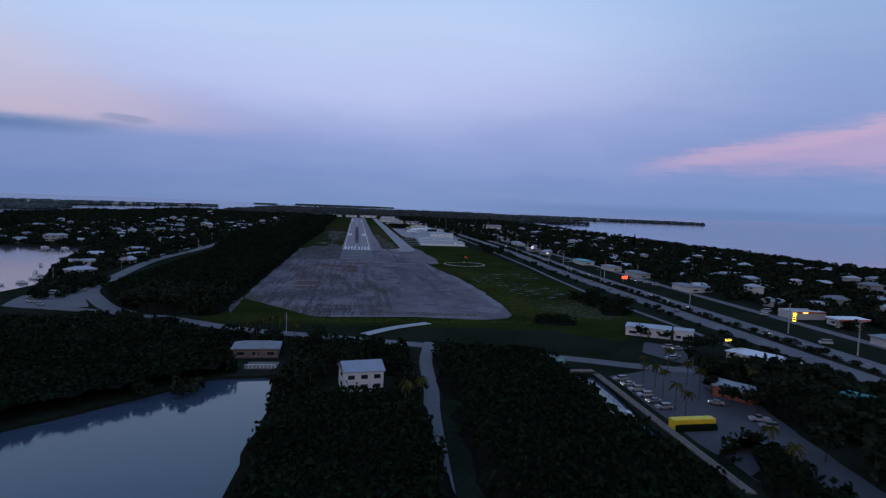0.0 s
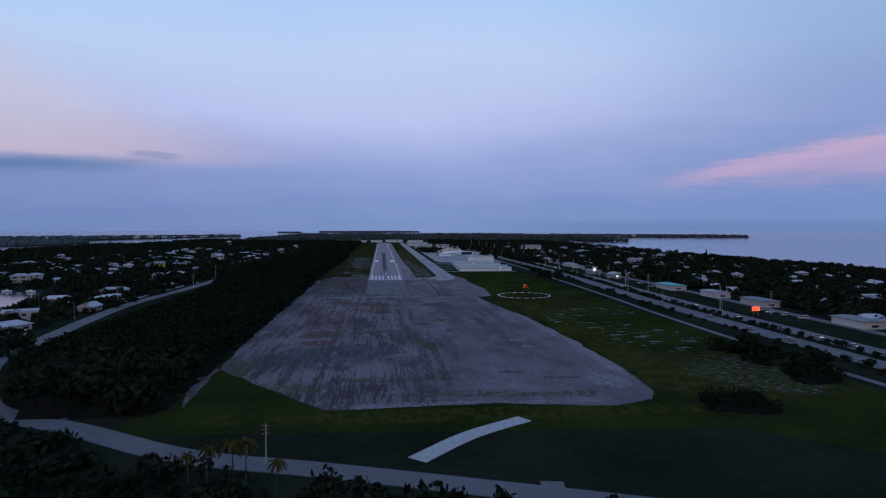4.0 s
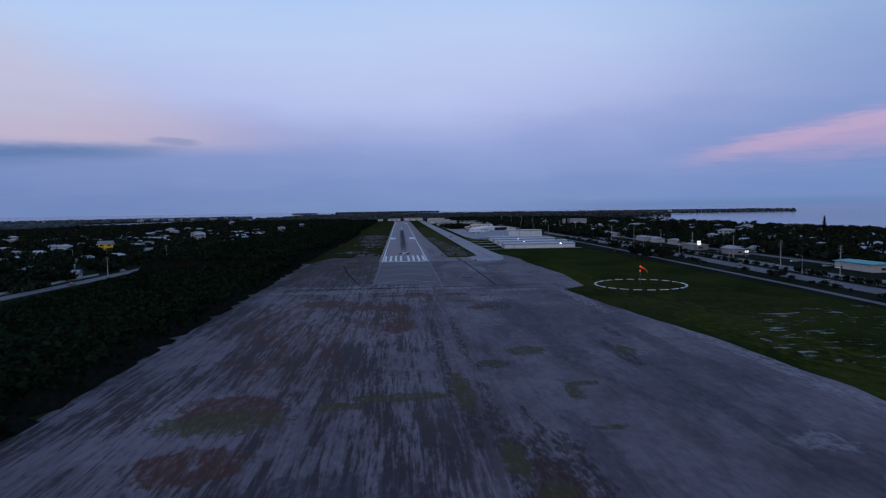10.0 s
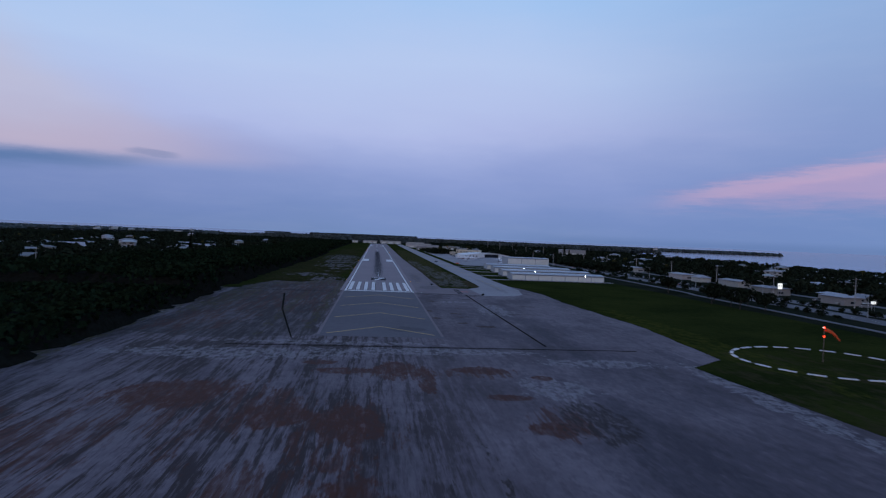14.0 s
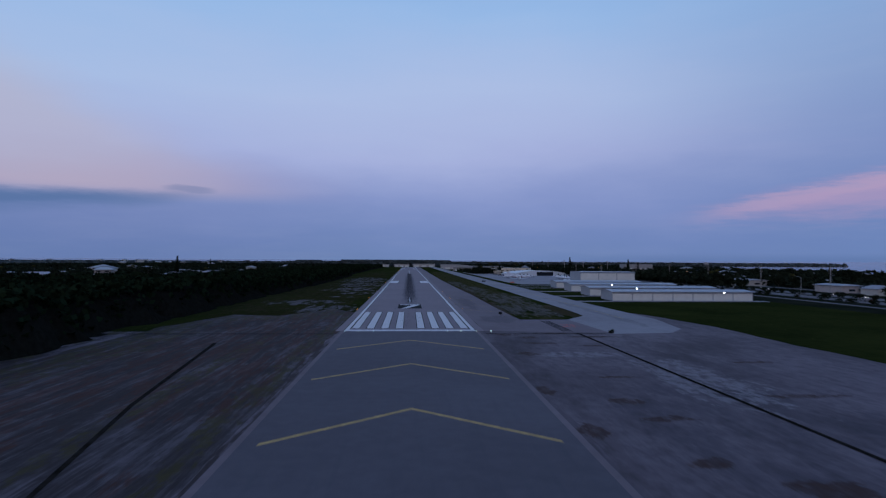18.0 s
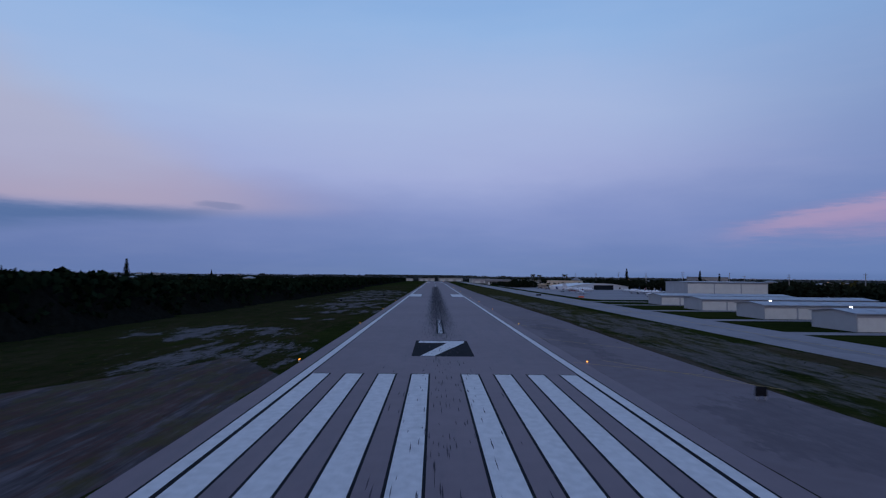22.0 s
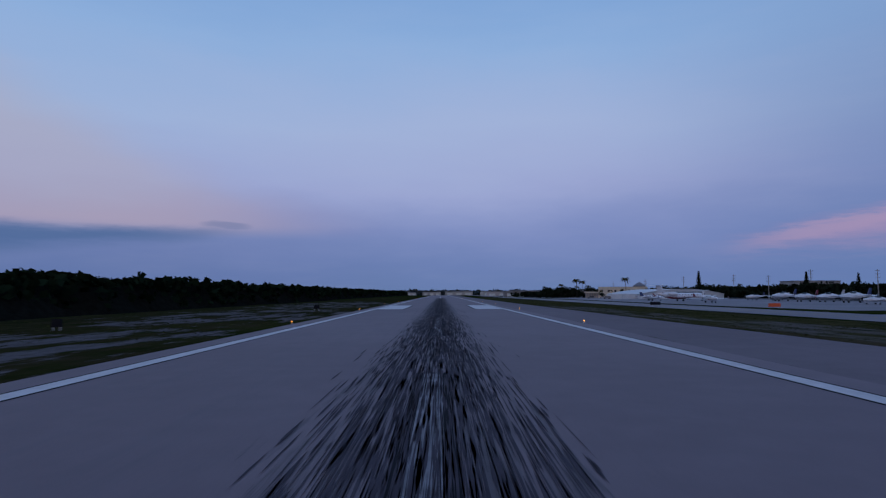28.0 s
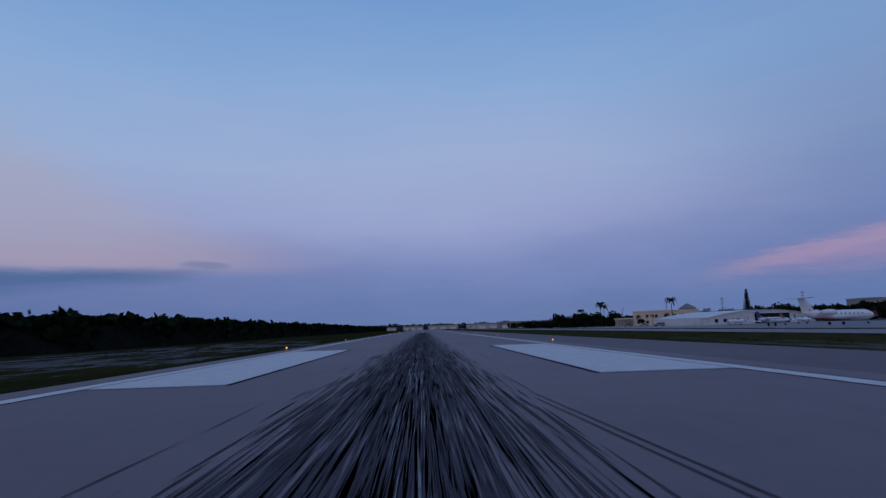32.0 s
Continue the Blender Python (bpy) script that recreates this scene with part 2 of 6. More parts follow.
def worn_ground(name, base, light, rough, layers, streak=(0.0, (0, 0, 0)), bump=0.03, fine=5.0, bumps=0.5, spec=0.12, mottle=0.0, ruts=None):
    """Weathered pavement or turf. layers: (colour, patches, raggedness, noise scale, stretch, strength, grain) laid one over the other;
    grain breaks a patch into crumbs: (scale, stretch, from, to). ruts: (dark, pale, strength, x from, x to)."""
    m = bpy.data.materials.new(name)
    m.use_nodes = True
    n = Nodes(m.node_tree)
    pos = n.add("ShaderNodeNewGeometry").outputs["Position"]
    k = n.math("ADD", n.math("MULTIPLY", n.noise(pos, 0.028, 6, 0.6), 0.65), n.math("MULTIPLY", n.noise(pos, 0.5, 4, 0.6), 0.35))
    c = n.mix(n.step(k, 0.32, 0.66), base, light)
    if streak[0]:
        st = n.noise(pos, 1.0, 5, 0.65, (0.9, 0.05, 1))
        st2 = n.noise(pos, 0.03, 3, 0.5, (1, 1, 1), (40, 7, 0))
        c = n.mix(n.math("MULTIPLY", n.math("MULTIPLY", n.step(st, 0.45, 0.75), n.step(st2, 0.35, 0.6)), streak[0]), c, streak[1])
    if mottle:
        w1 = n.noise(pos, 0.05, 7, 0.66, (1, 0.4, 1), (9, 4, 0))
        c = n.mix(n.math("MULTIPLY", n.step(w1, 0.48, 0.68), mottle), c, tuple(v * 0.5 for v in base))
        c = n.mix(n.math("MULTIPLY", n.step(w1, 0.48, 0.30), mottle * 0.6), c, tuple(min(1, v * 1.3) for v in light))
        w2 = n.noise(pos, 0.22, 7, 0.72, (1, 0.3, 1), (3, 14, 0))
        c = n.mix(n.math("MULTIPLY", n.step(w2, 0.52, 0.64), mottle * 0.5), c, tuple(v * 0.6 for v in base))
    if ruts:
        sx = n.add("ShaderNodeSeparateXYZ")
        n.put(sx.inputs[0], pos)
        wob = n.math("MULTIPLY", n.math("SUBTRACT", n.noise(pos, 0.04, 3, 0.5, (1, 1, 1), (1, 8, 0)), 0.5), 24.0)
        west = n.step(n.math("ADD", sx.outputs[0], wob), ruts[4], ruts[3])
        r1 = n.noise(pos, 0.36, 6, 0.66, (1.0, 0.05, 1), (2, 31, 0))
        r2 = n.noise(pos, 1.3, 7, 0.72, (1.0, 0.07, 1), (12, 3, 0))
        r3 = n.noise(pos, 0.04, 5, 0.62, (1, 0.55, 1), (70, 11, 0))
        r4 = n.noise(pos, 0.9, 6, 0.75, (1.0, 0.5, 1), (22, 13, 0))
        tone = n.math("ADD", n.math("ADD", n.math("MULTIPLY", r1, 0.30), n.math("MULTIPLY", r2, 0.34)), n.math("ADD", n.math("MULTIPLY", r3, 0.26), n.math("MULTIPLY", r4, 0.10)))
        c = n.mix(n.math("MULTIPLY", n.math("MULTIPLY", n.step(tone, 0.485, 0.44), west), ruts[2] * 0.55), c, ruts[1])
        c = n.mix(n.math("MULTIPLY", n.math("MULTIPLY", n.step(tone, 0.48, 0.535), west), ruts[2]), c, ruts[0])
    for colour, places, rag, sc, stretch, strength, grain in layers:
        rn = n.math("MULTIPLY", n.math("SUBTRACT", n.noise(pos, sc, 9, 0.76, stretch), 0.5), rag * 3.4)
        mask = blobs(n, pos, places, rn, 1.03, 0.86)
        if grain:
            g = n.noise(pos, grain[0], 7, 0.72, grain[1], (5, 3, 0))
            mask = n.math("MULTIPLY", mask, n.step(g, grain[2], grain[3]))
        worn = n.math("ADD", 0.6, n.math("MULTIPLY", n.step(n.noise(pos, 0.9, 8, 0.75, (1, 0.3, 1), (17, 6, 0)), 0.40, 0.56), 0.4))
        c = n.mix(n.math("MULTIPLY", n.math("MULTIPLY", mask, worn), strength), c, colour)
    if mottle:
        w3 = n.noise(pos, 0.8, 8, 0.74, (1, 0.35, 1), (31, 2, 0))
        c = n.mix(n.math("MULTIPLY", n.step(w3, 0.50, 0.60), 0.30), c, tuple(v * 0.38 for v in base))
        c = n.mix(n.math("MULTIPLY", n.step(w3, 0.44, 0.34), 0.30), c, tuple(min(1, v * 1.15) for v in light))
    fi = n.noise(pos, fine, 4, 0.7)
    c = n.mix(n.math("MULTIPLY", n.step(fi, 0.35, 0.7), 0.22), c, tuple(v * 0.55 for v in base))
    p = n.add("ShaderNodeBsdfPrincipled")
    n.put(p.inputs["Base Color"], c)
    p.inputs["Roughness"].default_value, p.inputs["Specular IOR Level"].default_value = rough, spec
    b = n.add("ShaderNodeBump")
    b.inputs["Strength"].default_value, b.inputs["Distance"].default_value = bumps, bump
    n.put(b.inputs["Height"], fi)
    n.put(p.inputs["Normal"], b.outputs[0])
    n.put(n.add("ShaderNodeOutputMaterial").inputs[0], p.outputs[0])
    return m


BROWN, TURF, PALE, TAR = (0.066, 0.020, 0.011), (0.050, 0.040, 0.008), (0.27, 0.24, 0.255), (0.036, 0.031, 0.039)
LONG = (0.6, (1, 0.08, 1), 0.46, 0.54)
CRUMB = (0.7, (1, 0.55, 1), 0.44, 0.52)
M_APRON = worn_ground("old_apron_pavement", (0.100, 0.076, 0.088), (0.175, 0.139, 0.155), 0.8, [
    (TAR, [(3, -360, 9, 8), (-11, -338, 16, 14), (-30, -350, 22, 22), (40, -381, 5, 2.5), (56, -390, 6, 2.5)], 0.8, 0.07, (1, 0.6, 1), 0.8, (0.3, (1, 0.5, 1), 0.40, 0.50)),
    (TAR, [(51, -303, 2.2, 30), (47, -262, 1.6, 14), (36, -225, 5, 45), (60, -235, 3, 35), (24, -330, 3, 30), (45, -120, 3, 40), (66, -150, 2.5, 20), (31, -215, 2, 26)], 0.7, 0.12, (1, 0.3, 1), 0.55, None),
    ((0.050, 0.042, 0.054), [(44, -225, 24, 46), (48, -165, 20, 34), (38, -95, 18, 34), (52, -285, 14, 30)], 0.8, 0.06, (1, 0.4, 1), 0.6, (0.18, (1, 0.35, 1), 0.36, 0.56)),
    (PALE, [(57, -321, 4.5, 4), (57, -336, 2.6, 4), (-12, -131, 24, 2.5), (30, -172, 6, 8), (64, -180, 3, 30), (70, -395, 7, 10), (18, -418, 40, 3), (46, -150, 14, 4), (76, -250, 3, 60), (79, -350, 3, 40), (8, -140, 26, 4), (-30, -145, 26, 6), (40, -60, 6, 18), (30, -36, 8, 3)], 1.0, 0.3, (1, 0.5, 1), 0.65, CRUMB),
    (BROWN, [(-5, -195, 7, 14), (4, -160, 8, 7), (-26, -184, 16, 14), (-30, -250, 14, 36), (-42, -215, 12, 36), (24, -190, 5, 8), (19, -160, 7, 5), (-14, -226, 10, 18)], 1.1, 0.22, (1, 0.25, 1), 0.85, LONG),
    (BROWN, [(-5, -192, 5, 9), (-4, -222, 5, 14), (-7, -160, 6, 2.6), (2, -158, 3.2, 7), (7.6, -166, 1.6, 12), (-12, -153, 4, 2), (19, -158, 6, 3.4), (20, -178, 4, 2.2), (29, -164, 2, 2), (23, -194, 5, 3.2), (-15, -188, 5, 6), (-32, -177, 9, 8), (16, -332, 3, 10), (-33, -296, 9, 9), (-32, -320, 8, 7)], 0.7, 0.3, (1, 0.4, 1), 0.97, (0.4, (1, 0.25, 1), 0.36, 0.43)),
    ((0.046, 0.020, 0.014), [(16.9, -66, 1.2, 2.4), (17.4, -84, 1.4, 3), (25, -72, 2.2, 1.8), (26.5, -80, 3, 1.2), (20.6, -35, 2, 2), (25.5, -21, 4, 1.2), (39.5, -11, 6, 1.4), (35.6, -25, 3, 1), (48, -70, 5, 1), (30, -100, 3, 2), (56, -45, 4, 0.9), (21, -7, 2.4, 1.4), (25, -12, 2.4, 1.8), (34, -4, 6, 0.9), (29, -57, 3, 0.8), (24, -94, 2, 1.4)], 1.0, 0.5, (1, 0.7, 1), 0.95, (0.7, (1, 0.55, 1), 0.36, 0.44)),
    ((0.026, 0.018, 0.015), [(12, -345, 2.0, 60), (17, -350, 1.8, 50), (20, -324, 3, 12), (15, -322, 3, 9), (8, -300, 1.6, 18), (6, -250, 1.2, 40), (12, -240, 1.0, 36), (48, -264, 2, 14), (54, -240, 1.2, 9), (17, -271, 4, 4), (30, -190, 5, 10)], 1.0, 0.4, (1, 0.25, 1), 0.92, (1.1, (1, 0.35, 1), 0.45, 0.50)),
    (TURF, [(-33, -303, 11, 6), (-3, -293, 11, 2.6), (8, -290, 2.2, 13), (-14, -297, 5, 2.5), (28.6, -293, 1.8, 5), (32, -288, 3.4, 1.5), (24.2, -260, 2.4, 4), (27, -259, 4.5, 4.5), (17, -270, 3, 2.4), (29.3, -312, 3, 1.2), (15, -334, 3, 4), (12, -322, 1.8, 7), (50, -262, 2.2, 5)], 0.9, 0.45, (1, 0.7, 1), 0.95, (0.9, (1, 0.6, 1), 0.35, 0.43)),
    (TURF, [(17, -407, 20, 4), (40, -410, 16, 3), (56, -410, 7, 4), (-45, -398, 26, 9), (-58, -370, 8, 20), (0, -388, 22, 3), (-66, -120, 4, 120), (-67, -290, 4, 100)], 1.0, 0.25, (1, 0.6, 1), 0.9, (0.5, (1, 0.6, 1), 0.44, 0.51)),
], (0.4, (0.045, 0.038, 0.043)), mottle=0.8, ruts=((0.032, 0.021, 0.020), (0.170, 0.140, 0.152), 0.95, -6.0, 26.0), spec=0.10)
M_GRASS = worn_ground("rough_grass", (0.013, 0.019, 0.006), (0.032, 0.037, 0.010), 0.9, [
    ((0.075, 0.072, 0.014), [(92, -290, 14, 110), (84, -110, 8, 60), (110, -400, 40, 20), (20, -428, 70, 6)], 0.9, 0.12, (1, 0.5, 1), 0.5, (0.35, (1, 0.5, 1), 0.42, 0.6)),
    ((0.036, 0.028, 0.014), [(-42, 300, 26, 420)], 0.5, 0.06, (1, 0.4, 1), 0.75, (0.5, (1, 0.4, 1), 0.36, 0.56)),
    ((0.082, 0.066, 0.032), [(40, 420, 13, 420)], 0.5, 0.06, (1, 0.4, 1), 0.75, (0.5, (1, 0.4, 1), 0.36, 0.56)),
    ((0.052, 0.038, 0.022), [(100, -190, 40, 50), (120, -380, 45, 40), (-40, 230, 28, 200), (-30, 700, 30, 200)], 1.2, 0.1, (1, 0.4, 1), 0.6, (0.3, (1, 0.3, 1), 0.45, 0.6)),
    ((0.13, 0.112, 0.105), [(39, 70, 11, 34), (41, 130, 10, 44), (37, 210, 7, 44), (34, 300, 5, 60)], 0.9, 0.14, (1, 0.3, 1), 0.9, (0.4, (1, 0.12, 1), 0.40, 0.56)),
    ((0.07, 0.05, 0.032), [(29, 80, 3, 60), (50, 60, 3, 30), (30, 180, 3, 60)], 0.8, 0.2, (1, 0.3, 1), 0.8, None),
    ((0.30, 0.29, 0.30), [(126, -232, 24, 20), (120, -325, 22, 30), (145, -217, 9, 9), (110, -290, 14, 26), (88, -145, 8, 3), (100, -262, 16, 24)], 0.7, 0.1, (1, 1, 1), 0.9, (0.17, (0.7, 1.6, 1), 0.575, 0.61)),
    ((0.22, 0.21, 0.21), [(126, -391, 24, 26)], 0.7, 0.1, (1, 1, 1), 0.6, (0.5, (0.6, 1.6, 1), 0.52, 0.6)),
    ((0.17, 0.15, 0.16), [(-25, 168, 9, 12), (-30, 136, 6, 4), (-32, 211, 14, 26), (-40, 100, 14, 14), (-28, 66, 10, 20), (-33, 280, 16, 36), (-36, 380, 16, 70)], 1.0, 0.18, (1, 0.35, 1), 0.8, (0.22, (1, 0.25, 1), 0.46, 0.54)),
], bump=0.12, fine=2.2, bumps=0.8, spec=0.0)
M_DIRT = worn_ground("broken_old_shoulder", (0.046, 0.036, 0.040), (0.095, 0.078, 0.086), 0.9, [
    (BROWN, [(-30, 30, 20, 50), (-40, -40, 22, 40), (-22, -20, 6, 60), (-48, -90, 12, 30)], 1.2, 0.25, (1, 0.3, 1), 0.7, LONG),
    (TURF, [(-45, 45, 30, 20), (-60, -20, 12, 60), (-19, -30, 2, 90), (-35, 60, 14, 6), (-30, -60, 1.6, 60)], 1.0, 0.3, (1, 0.4, 1), 0.85, (0.5, (1, 0.4, 1), 0.44, 0.56)),
], (0.5, (0.04, 0.032, 0.034)), mottle=1.0, ruts=((0.024, 0.017, 0.016), (0.165, 0.140, 0.153), 0.7, 10.0, 40.0))
M_RUNWAY = worn_ground("runway_asphalt", (0.172, 0.124, 0.136), (0.214, 0.158, 0.171), 0.66, [
    ((0.05, 0.048, 0.055), [(0, 200, 3.2, 120), (0, 380, 3.4, 220)], 0.8, 1.2, (1.4, 0.06, 1), 0.7, (1.6, (1, 0.05, 1), 0.42, 0.6)),
], (0.3, (0.1, 0.095, 0.11)), bump=0.008, fine=14.0, spec=0.2)
M_BLAST = worn_ground("dark_overrun_asphalt", (0.082, 0.071, 0.083), (0.114, 0.100, 0.115), 0.75, [
    (TAR, [(7, -109, 5, 5), (4, -124, 16, 2)], 1.2, 0.2, (1, 0.7, 1), 0.6, None),
], (0.3, (0.06, 0.06, 0.07)), bump=0.008, fine=14.0)
M_SHOULDER = worn_ground("shoulder_asphalt", (0.144, 0.107, 0.117), (0.195, 0.150, 0.162), 0.75, [
    (TAR, [(26, 30, 6, 12), (22, 100, 3, 30)], 1.2, 0.2, (1, 0.5, 1), 0.4, None)], (0.3, (0.1, 0.09, 0.1)), bump=0.01, fine=12.0)
M_TAXI = worn_ground("taxiway_concrete", (0.19, 0.165, 0.178), (0.275, 0.245, 0.26), 0.65, [
    (TAR, [(60, 60, 2, 60)], 1.2, 0.2, (1, 0.5, 1), 0.3, None)], (0.3, (0.15, 0.14, 0.15)), bump=0.01, fine=10.0)
M_ROAD = worn_ground("road_asphalt", (0.095, 0.087, 0.093), (0.15, 0.139, 0.147), 0.8, [], (0.4, (0.08, 0.08, 0.09)), bump=0.01, fine=8.0)
M_LOT = worn_ground("dark_lot_asphalt", (0.055, 0.050, 0.056), (0.085, 0.078, 0.085), 0.85, [], (0.4, (0.05, 0.05, 0.055)), bump=0.01, fine=8.0)
M_SOIL = worn_ground("key_soil", (0.010, 0.014, 0.008), (0.026, 0.027, 0.02), 0.95, [], bump=0.1, fine=1.5, spec=0.0)
M_PAINT = material("worn_white_paint", (0.60, 0.56, 0.55), 0.7, spread=0.16, scale=1.5, fine=9, bump=0.003)
M_WORN = material("rubber_stained_paint", (0.19, 0.175, 0.185), 0.75, spread=0.6, scale=1.2, fine=6, bump=0.003)
M_SCUFFED = material("scuffed_paint", (0.42, 0.40, 0.41), 0.7, spread=0.5, scale=1.2, fine=6, bump=0.003)
M_YELLOW = material("faded_yellow_paint", (0.40, 0.25, 0.085), 0.7, spread=0.35, scale=0.8, fine=7, bump=0.003)
M_BLACK = material("black_outline_paint", (0.016, 0.016, 0.02), 0.85, spread=0.3, bump=0.003, spec=0.03)
M_RUBBER = material("tyre_rubber_marks", (0.062, 0.052, 0.064), 0.85, spread=0.35, bump=0.0, spec=0.05)
M_RUBBER_OLD = material("faint_rubber_marks", (0.075, 0.064, 0.076), 0.85, spread=0.4, bump=0.0, spec=0.05)
M_REDP = material("faded_red_paint", (0.5, 0.07, 0.06), 0.7, spread=0.3, bump=0.003)
M_CRACK = material("tar_joint", (0.019, 0.016, 0.014), 0.95, spread=0.6, bump=0.0, spec=0.0)
M_LEAF = foliage("mangrove_leaves", (0.0100, 0.0180, 0.0100))
# near-black body colour: the shade inside the thicket is painted in
M_INNER_SHADE = material("mangrove_inner_shade", (0.010, 0.010, 0.008), 0.95, spread=0.4, scale=0.8, fine=3.0, bump=0.1, spec=0.0)
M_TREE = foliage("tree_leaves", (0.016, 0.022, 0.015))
# leaf colour paler and bluer than M_TREE: distance haze painted in
M_FARTREE_HAZE = foliage("far_leaves_painted_haze", (0.062, 0.074, 0.080))
M_PALM = foliage("palm_fronds", (0.045, 0.042, 0.014))
M_BARK = material("bark", (0.06, 0.05, 0.042), 0.95, spread=0.4, scale=2, bump=0.03)
M_WHITE = material("white_metal_siding", (0.62, 0.64, 0.66), 0.5, spread=0.08, scale=0.4, fine=5, bump=0.004)
M_SHED = material("blue_grey_metal_siding", (0.33, 0.36, 0.40), 0.5, spread=0.08, scale=0.4, fine=5, bump=0.004)
M_DOOR = material("cream_hangar_door", (0.66, 0.67, 0.64), 0.5, spread=0.07, scale=0.5, fine=5, bump=0.004)
M_ROOF = material("grey_metal_roof", (0.25, 0.27, 0.32), 0.42, spread=0.1, scale=0.3, fine=4, bump=0.004)
M_CREAM = material("cream_stucco", (0.66, 0.57, 0.44), 0.85, spread=0.1, scale=0.5, fine=8, bump=0.01)
M_STUCCO = material("house_stucco", (0.40, 0.38, 0.365), 0.85, spread=0.12, scale=0.6, per=0.6)
M_HROOF = material("house_roof", (0.30, 0.30, 0.33), 0.7, spread=0.2, scale=0.6, per=0.75)
M_GLASS = material("dark_window_glass", (0.02, 0.024, 0.03), 0.12, spread=0.1, bump=0.0, spec=0.6)
M_CONC = material("weathered_concrete", (0.33, 0.32, 0.32), 0.85, spread=0.2, scale=0.7, bump=0.01)
M_WOOD = material("weathered_timber", (0.16, 0.12, 0.10), 0.9, spread=0.35, scale=1.2, bump=0.01)
M_STEEL = material("galvanised_steel", (0.42, 0.43, 0.45), 0.45, 0.7, spread=0.12, bump=0.002)
M_ORANGE = material("orange_fabric", (0.75, 0.12, 0.04), 0.7, spread=0.12, bump=0.005)
M_CAFE = material("dull_orange_paint", (0.34, 0.085, 0.04), 0.8, spread=0.15, bump=0.005)
M_AIRW = material("white_aircraft_paint", (0.72, 0.73, 0.76), 0.25, spread=0.05, bump=0.0, spec=0.5)
M_AIRR = material("maroon_aircraft_paint", (0.16, 0.02, 0.04), 0.3, spread=0.1, bump=0.0, spec=0.5)
M_CAR = material("car_paint", (0.24, 0.23, 0.24), 0.3, 0.1, spread=0.06, bump=0.0, per=1.0, spec=0.5)
M_TYRE = material("black_rubber", (0.02, 0.02, 0.022), 0.9, spread=0.2, bump=0.0)
M_YBOX = material("yellow_painted_steel", (0.72, 0.5, 0.03), 0.5, spread=0.12, bump=0.004)
M_TEAL = material("teal_paint", (0.08, 0.30, 0.30), 0.6, spread=0.15, bump=0.004)
M_LAMPW = glowing("cool_lamp", (0.75, 1.0, 0.9), 1.6)
M_HEAD = glowing("car_headlight", (1.0, 0.95, 0.85), 2.2)
M_LAMPY = glowing("warm_lamp", (1.0, 0.42, 0.12), 2.5)
M_LAMPO = glowing("orange_edge_lamp", (1.0, 0.33, 0.05), 3.5)
M_FLOOD = glowing("bright_flood_lamp", (0.95, 0.97, 1.0), 14.0)
M_TAIL = glowing("tail_lamp", (1.0, 0.06, 0.03), 0.25)
M_LAMPR = glowing("red_sign_light", (1.0, 0.05, 0.02), 3.5)
M_SIGNY = glowing("yellow_sign_light", (1.0, 0.62, 0.06), 2.2)
M_SIGNW = glowing("white_sign_light", (0.9, 0.95, 1.0), 0.9)

m = bpy.data.materials.new("sea_water")
m.use_nodes = True
n = Nodes(m.node_tree)
pos = n.add("ShaderNodeNewGeometry").outputs["Position"]
p = n.add("ShaderNodeBsdfPrincipled")
n.put(p.inputs["Base Color"], n.mix(n.noise(pos, 0.004, 4), (0.03, 0.045, 0.07), (0.06, 0.08, 0.11)))
p.inputs["Roughness"].default_value, p.inputs["IOR"].default_value = 0.10, 1.33
b = n.add("ShaderNodeBump")
b.inputs["Strength"].default_value, b.inputs["Distance"].default_value = 0.10, 0.06
n.put(b.inputs["Height"], n.noise(pos, 0.7, 4, 0.6, (1, 0.5, 1)))
n.put(p.inputs["Normal"], b.outputs[0])
n.put(n.add("ShaderNodeOutputMaterial").inputs[0], p.outputs[0])
M_SEA = m


# ---------------------------------------------------------------- mesh helpers
def mesh_of(name, verts, faces, mat, smooth=False):
    me = bpy.data.meshes.new(name)
    me.from_pydata([tuple(v) for v in verts], [], [tuple(q) for q in faces])
    for q in (mat if isinstance(mat, (list, tuple)) else [mat]):
        me.materials.append(q)
    if smooth:
        me.polygons.foreach_set("use_smooth", [True] * len(me.polygons))
    me.update()
    return me


def child(name, me, parent, label="", at=None):
    ob = new(name, me)
    ob.parent = parent
    if at is not None:
        ob.matrix_basis = at
    return tagged(ob, label)


def part(name, bm, mat, parent, label="", smooth=False):
    """Links a bmesh as one mesh object under a thing or a part."""
    me = bpy.data.meshes.new(name)
    bm.to_mesh(me)
    bm.free()
    me.materials.append(mat)
    if smooth:
        me.polygons.foreach_set("use_smooth", [True] * len(me.polygons))
    return child(name, me, parent, label)


def block(bm, x0, x1, y0, y1, z0, z1, taper=0.0, bevel=0.0):
    t = taper
    v = [bm.verts.new(q) for q in ((x0, y0, z0), (x1, y0, z0), (x1, y1, z0), (x0, y1, z0),
                                   (x0 + t, y0 + t, z1), (x1 - t, y0 + t, z1), (x1 - t, y1 - t, z1), (x0 + t, y1 - t, z1))]
    fs = [bm.faces.new([v[i] for i in q]) for q in ((0, 3, 2, 1), (4, 5, 6, 7), (0, 1, 5, 4), (1, 2, 6, 5), (2, 3, 7, 6), (3, 0, 4, 7))]
    if bevel:
        es = list({e for q in fs for e in q.edges})
        bmesh.ops.bevel(bm, geom=es, offset=bevel, segments=1, affect="EDGES")
    return bm


def box(x0, x1, y0, y1, z0, z1, taper=0.0, bevel=0.0):
    return block(bmesh.new(), x0, x1, y0, y1, z0, z1, taper, bevel)


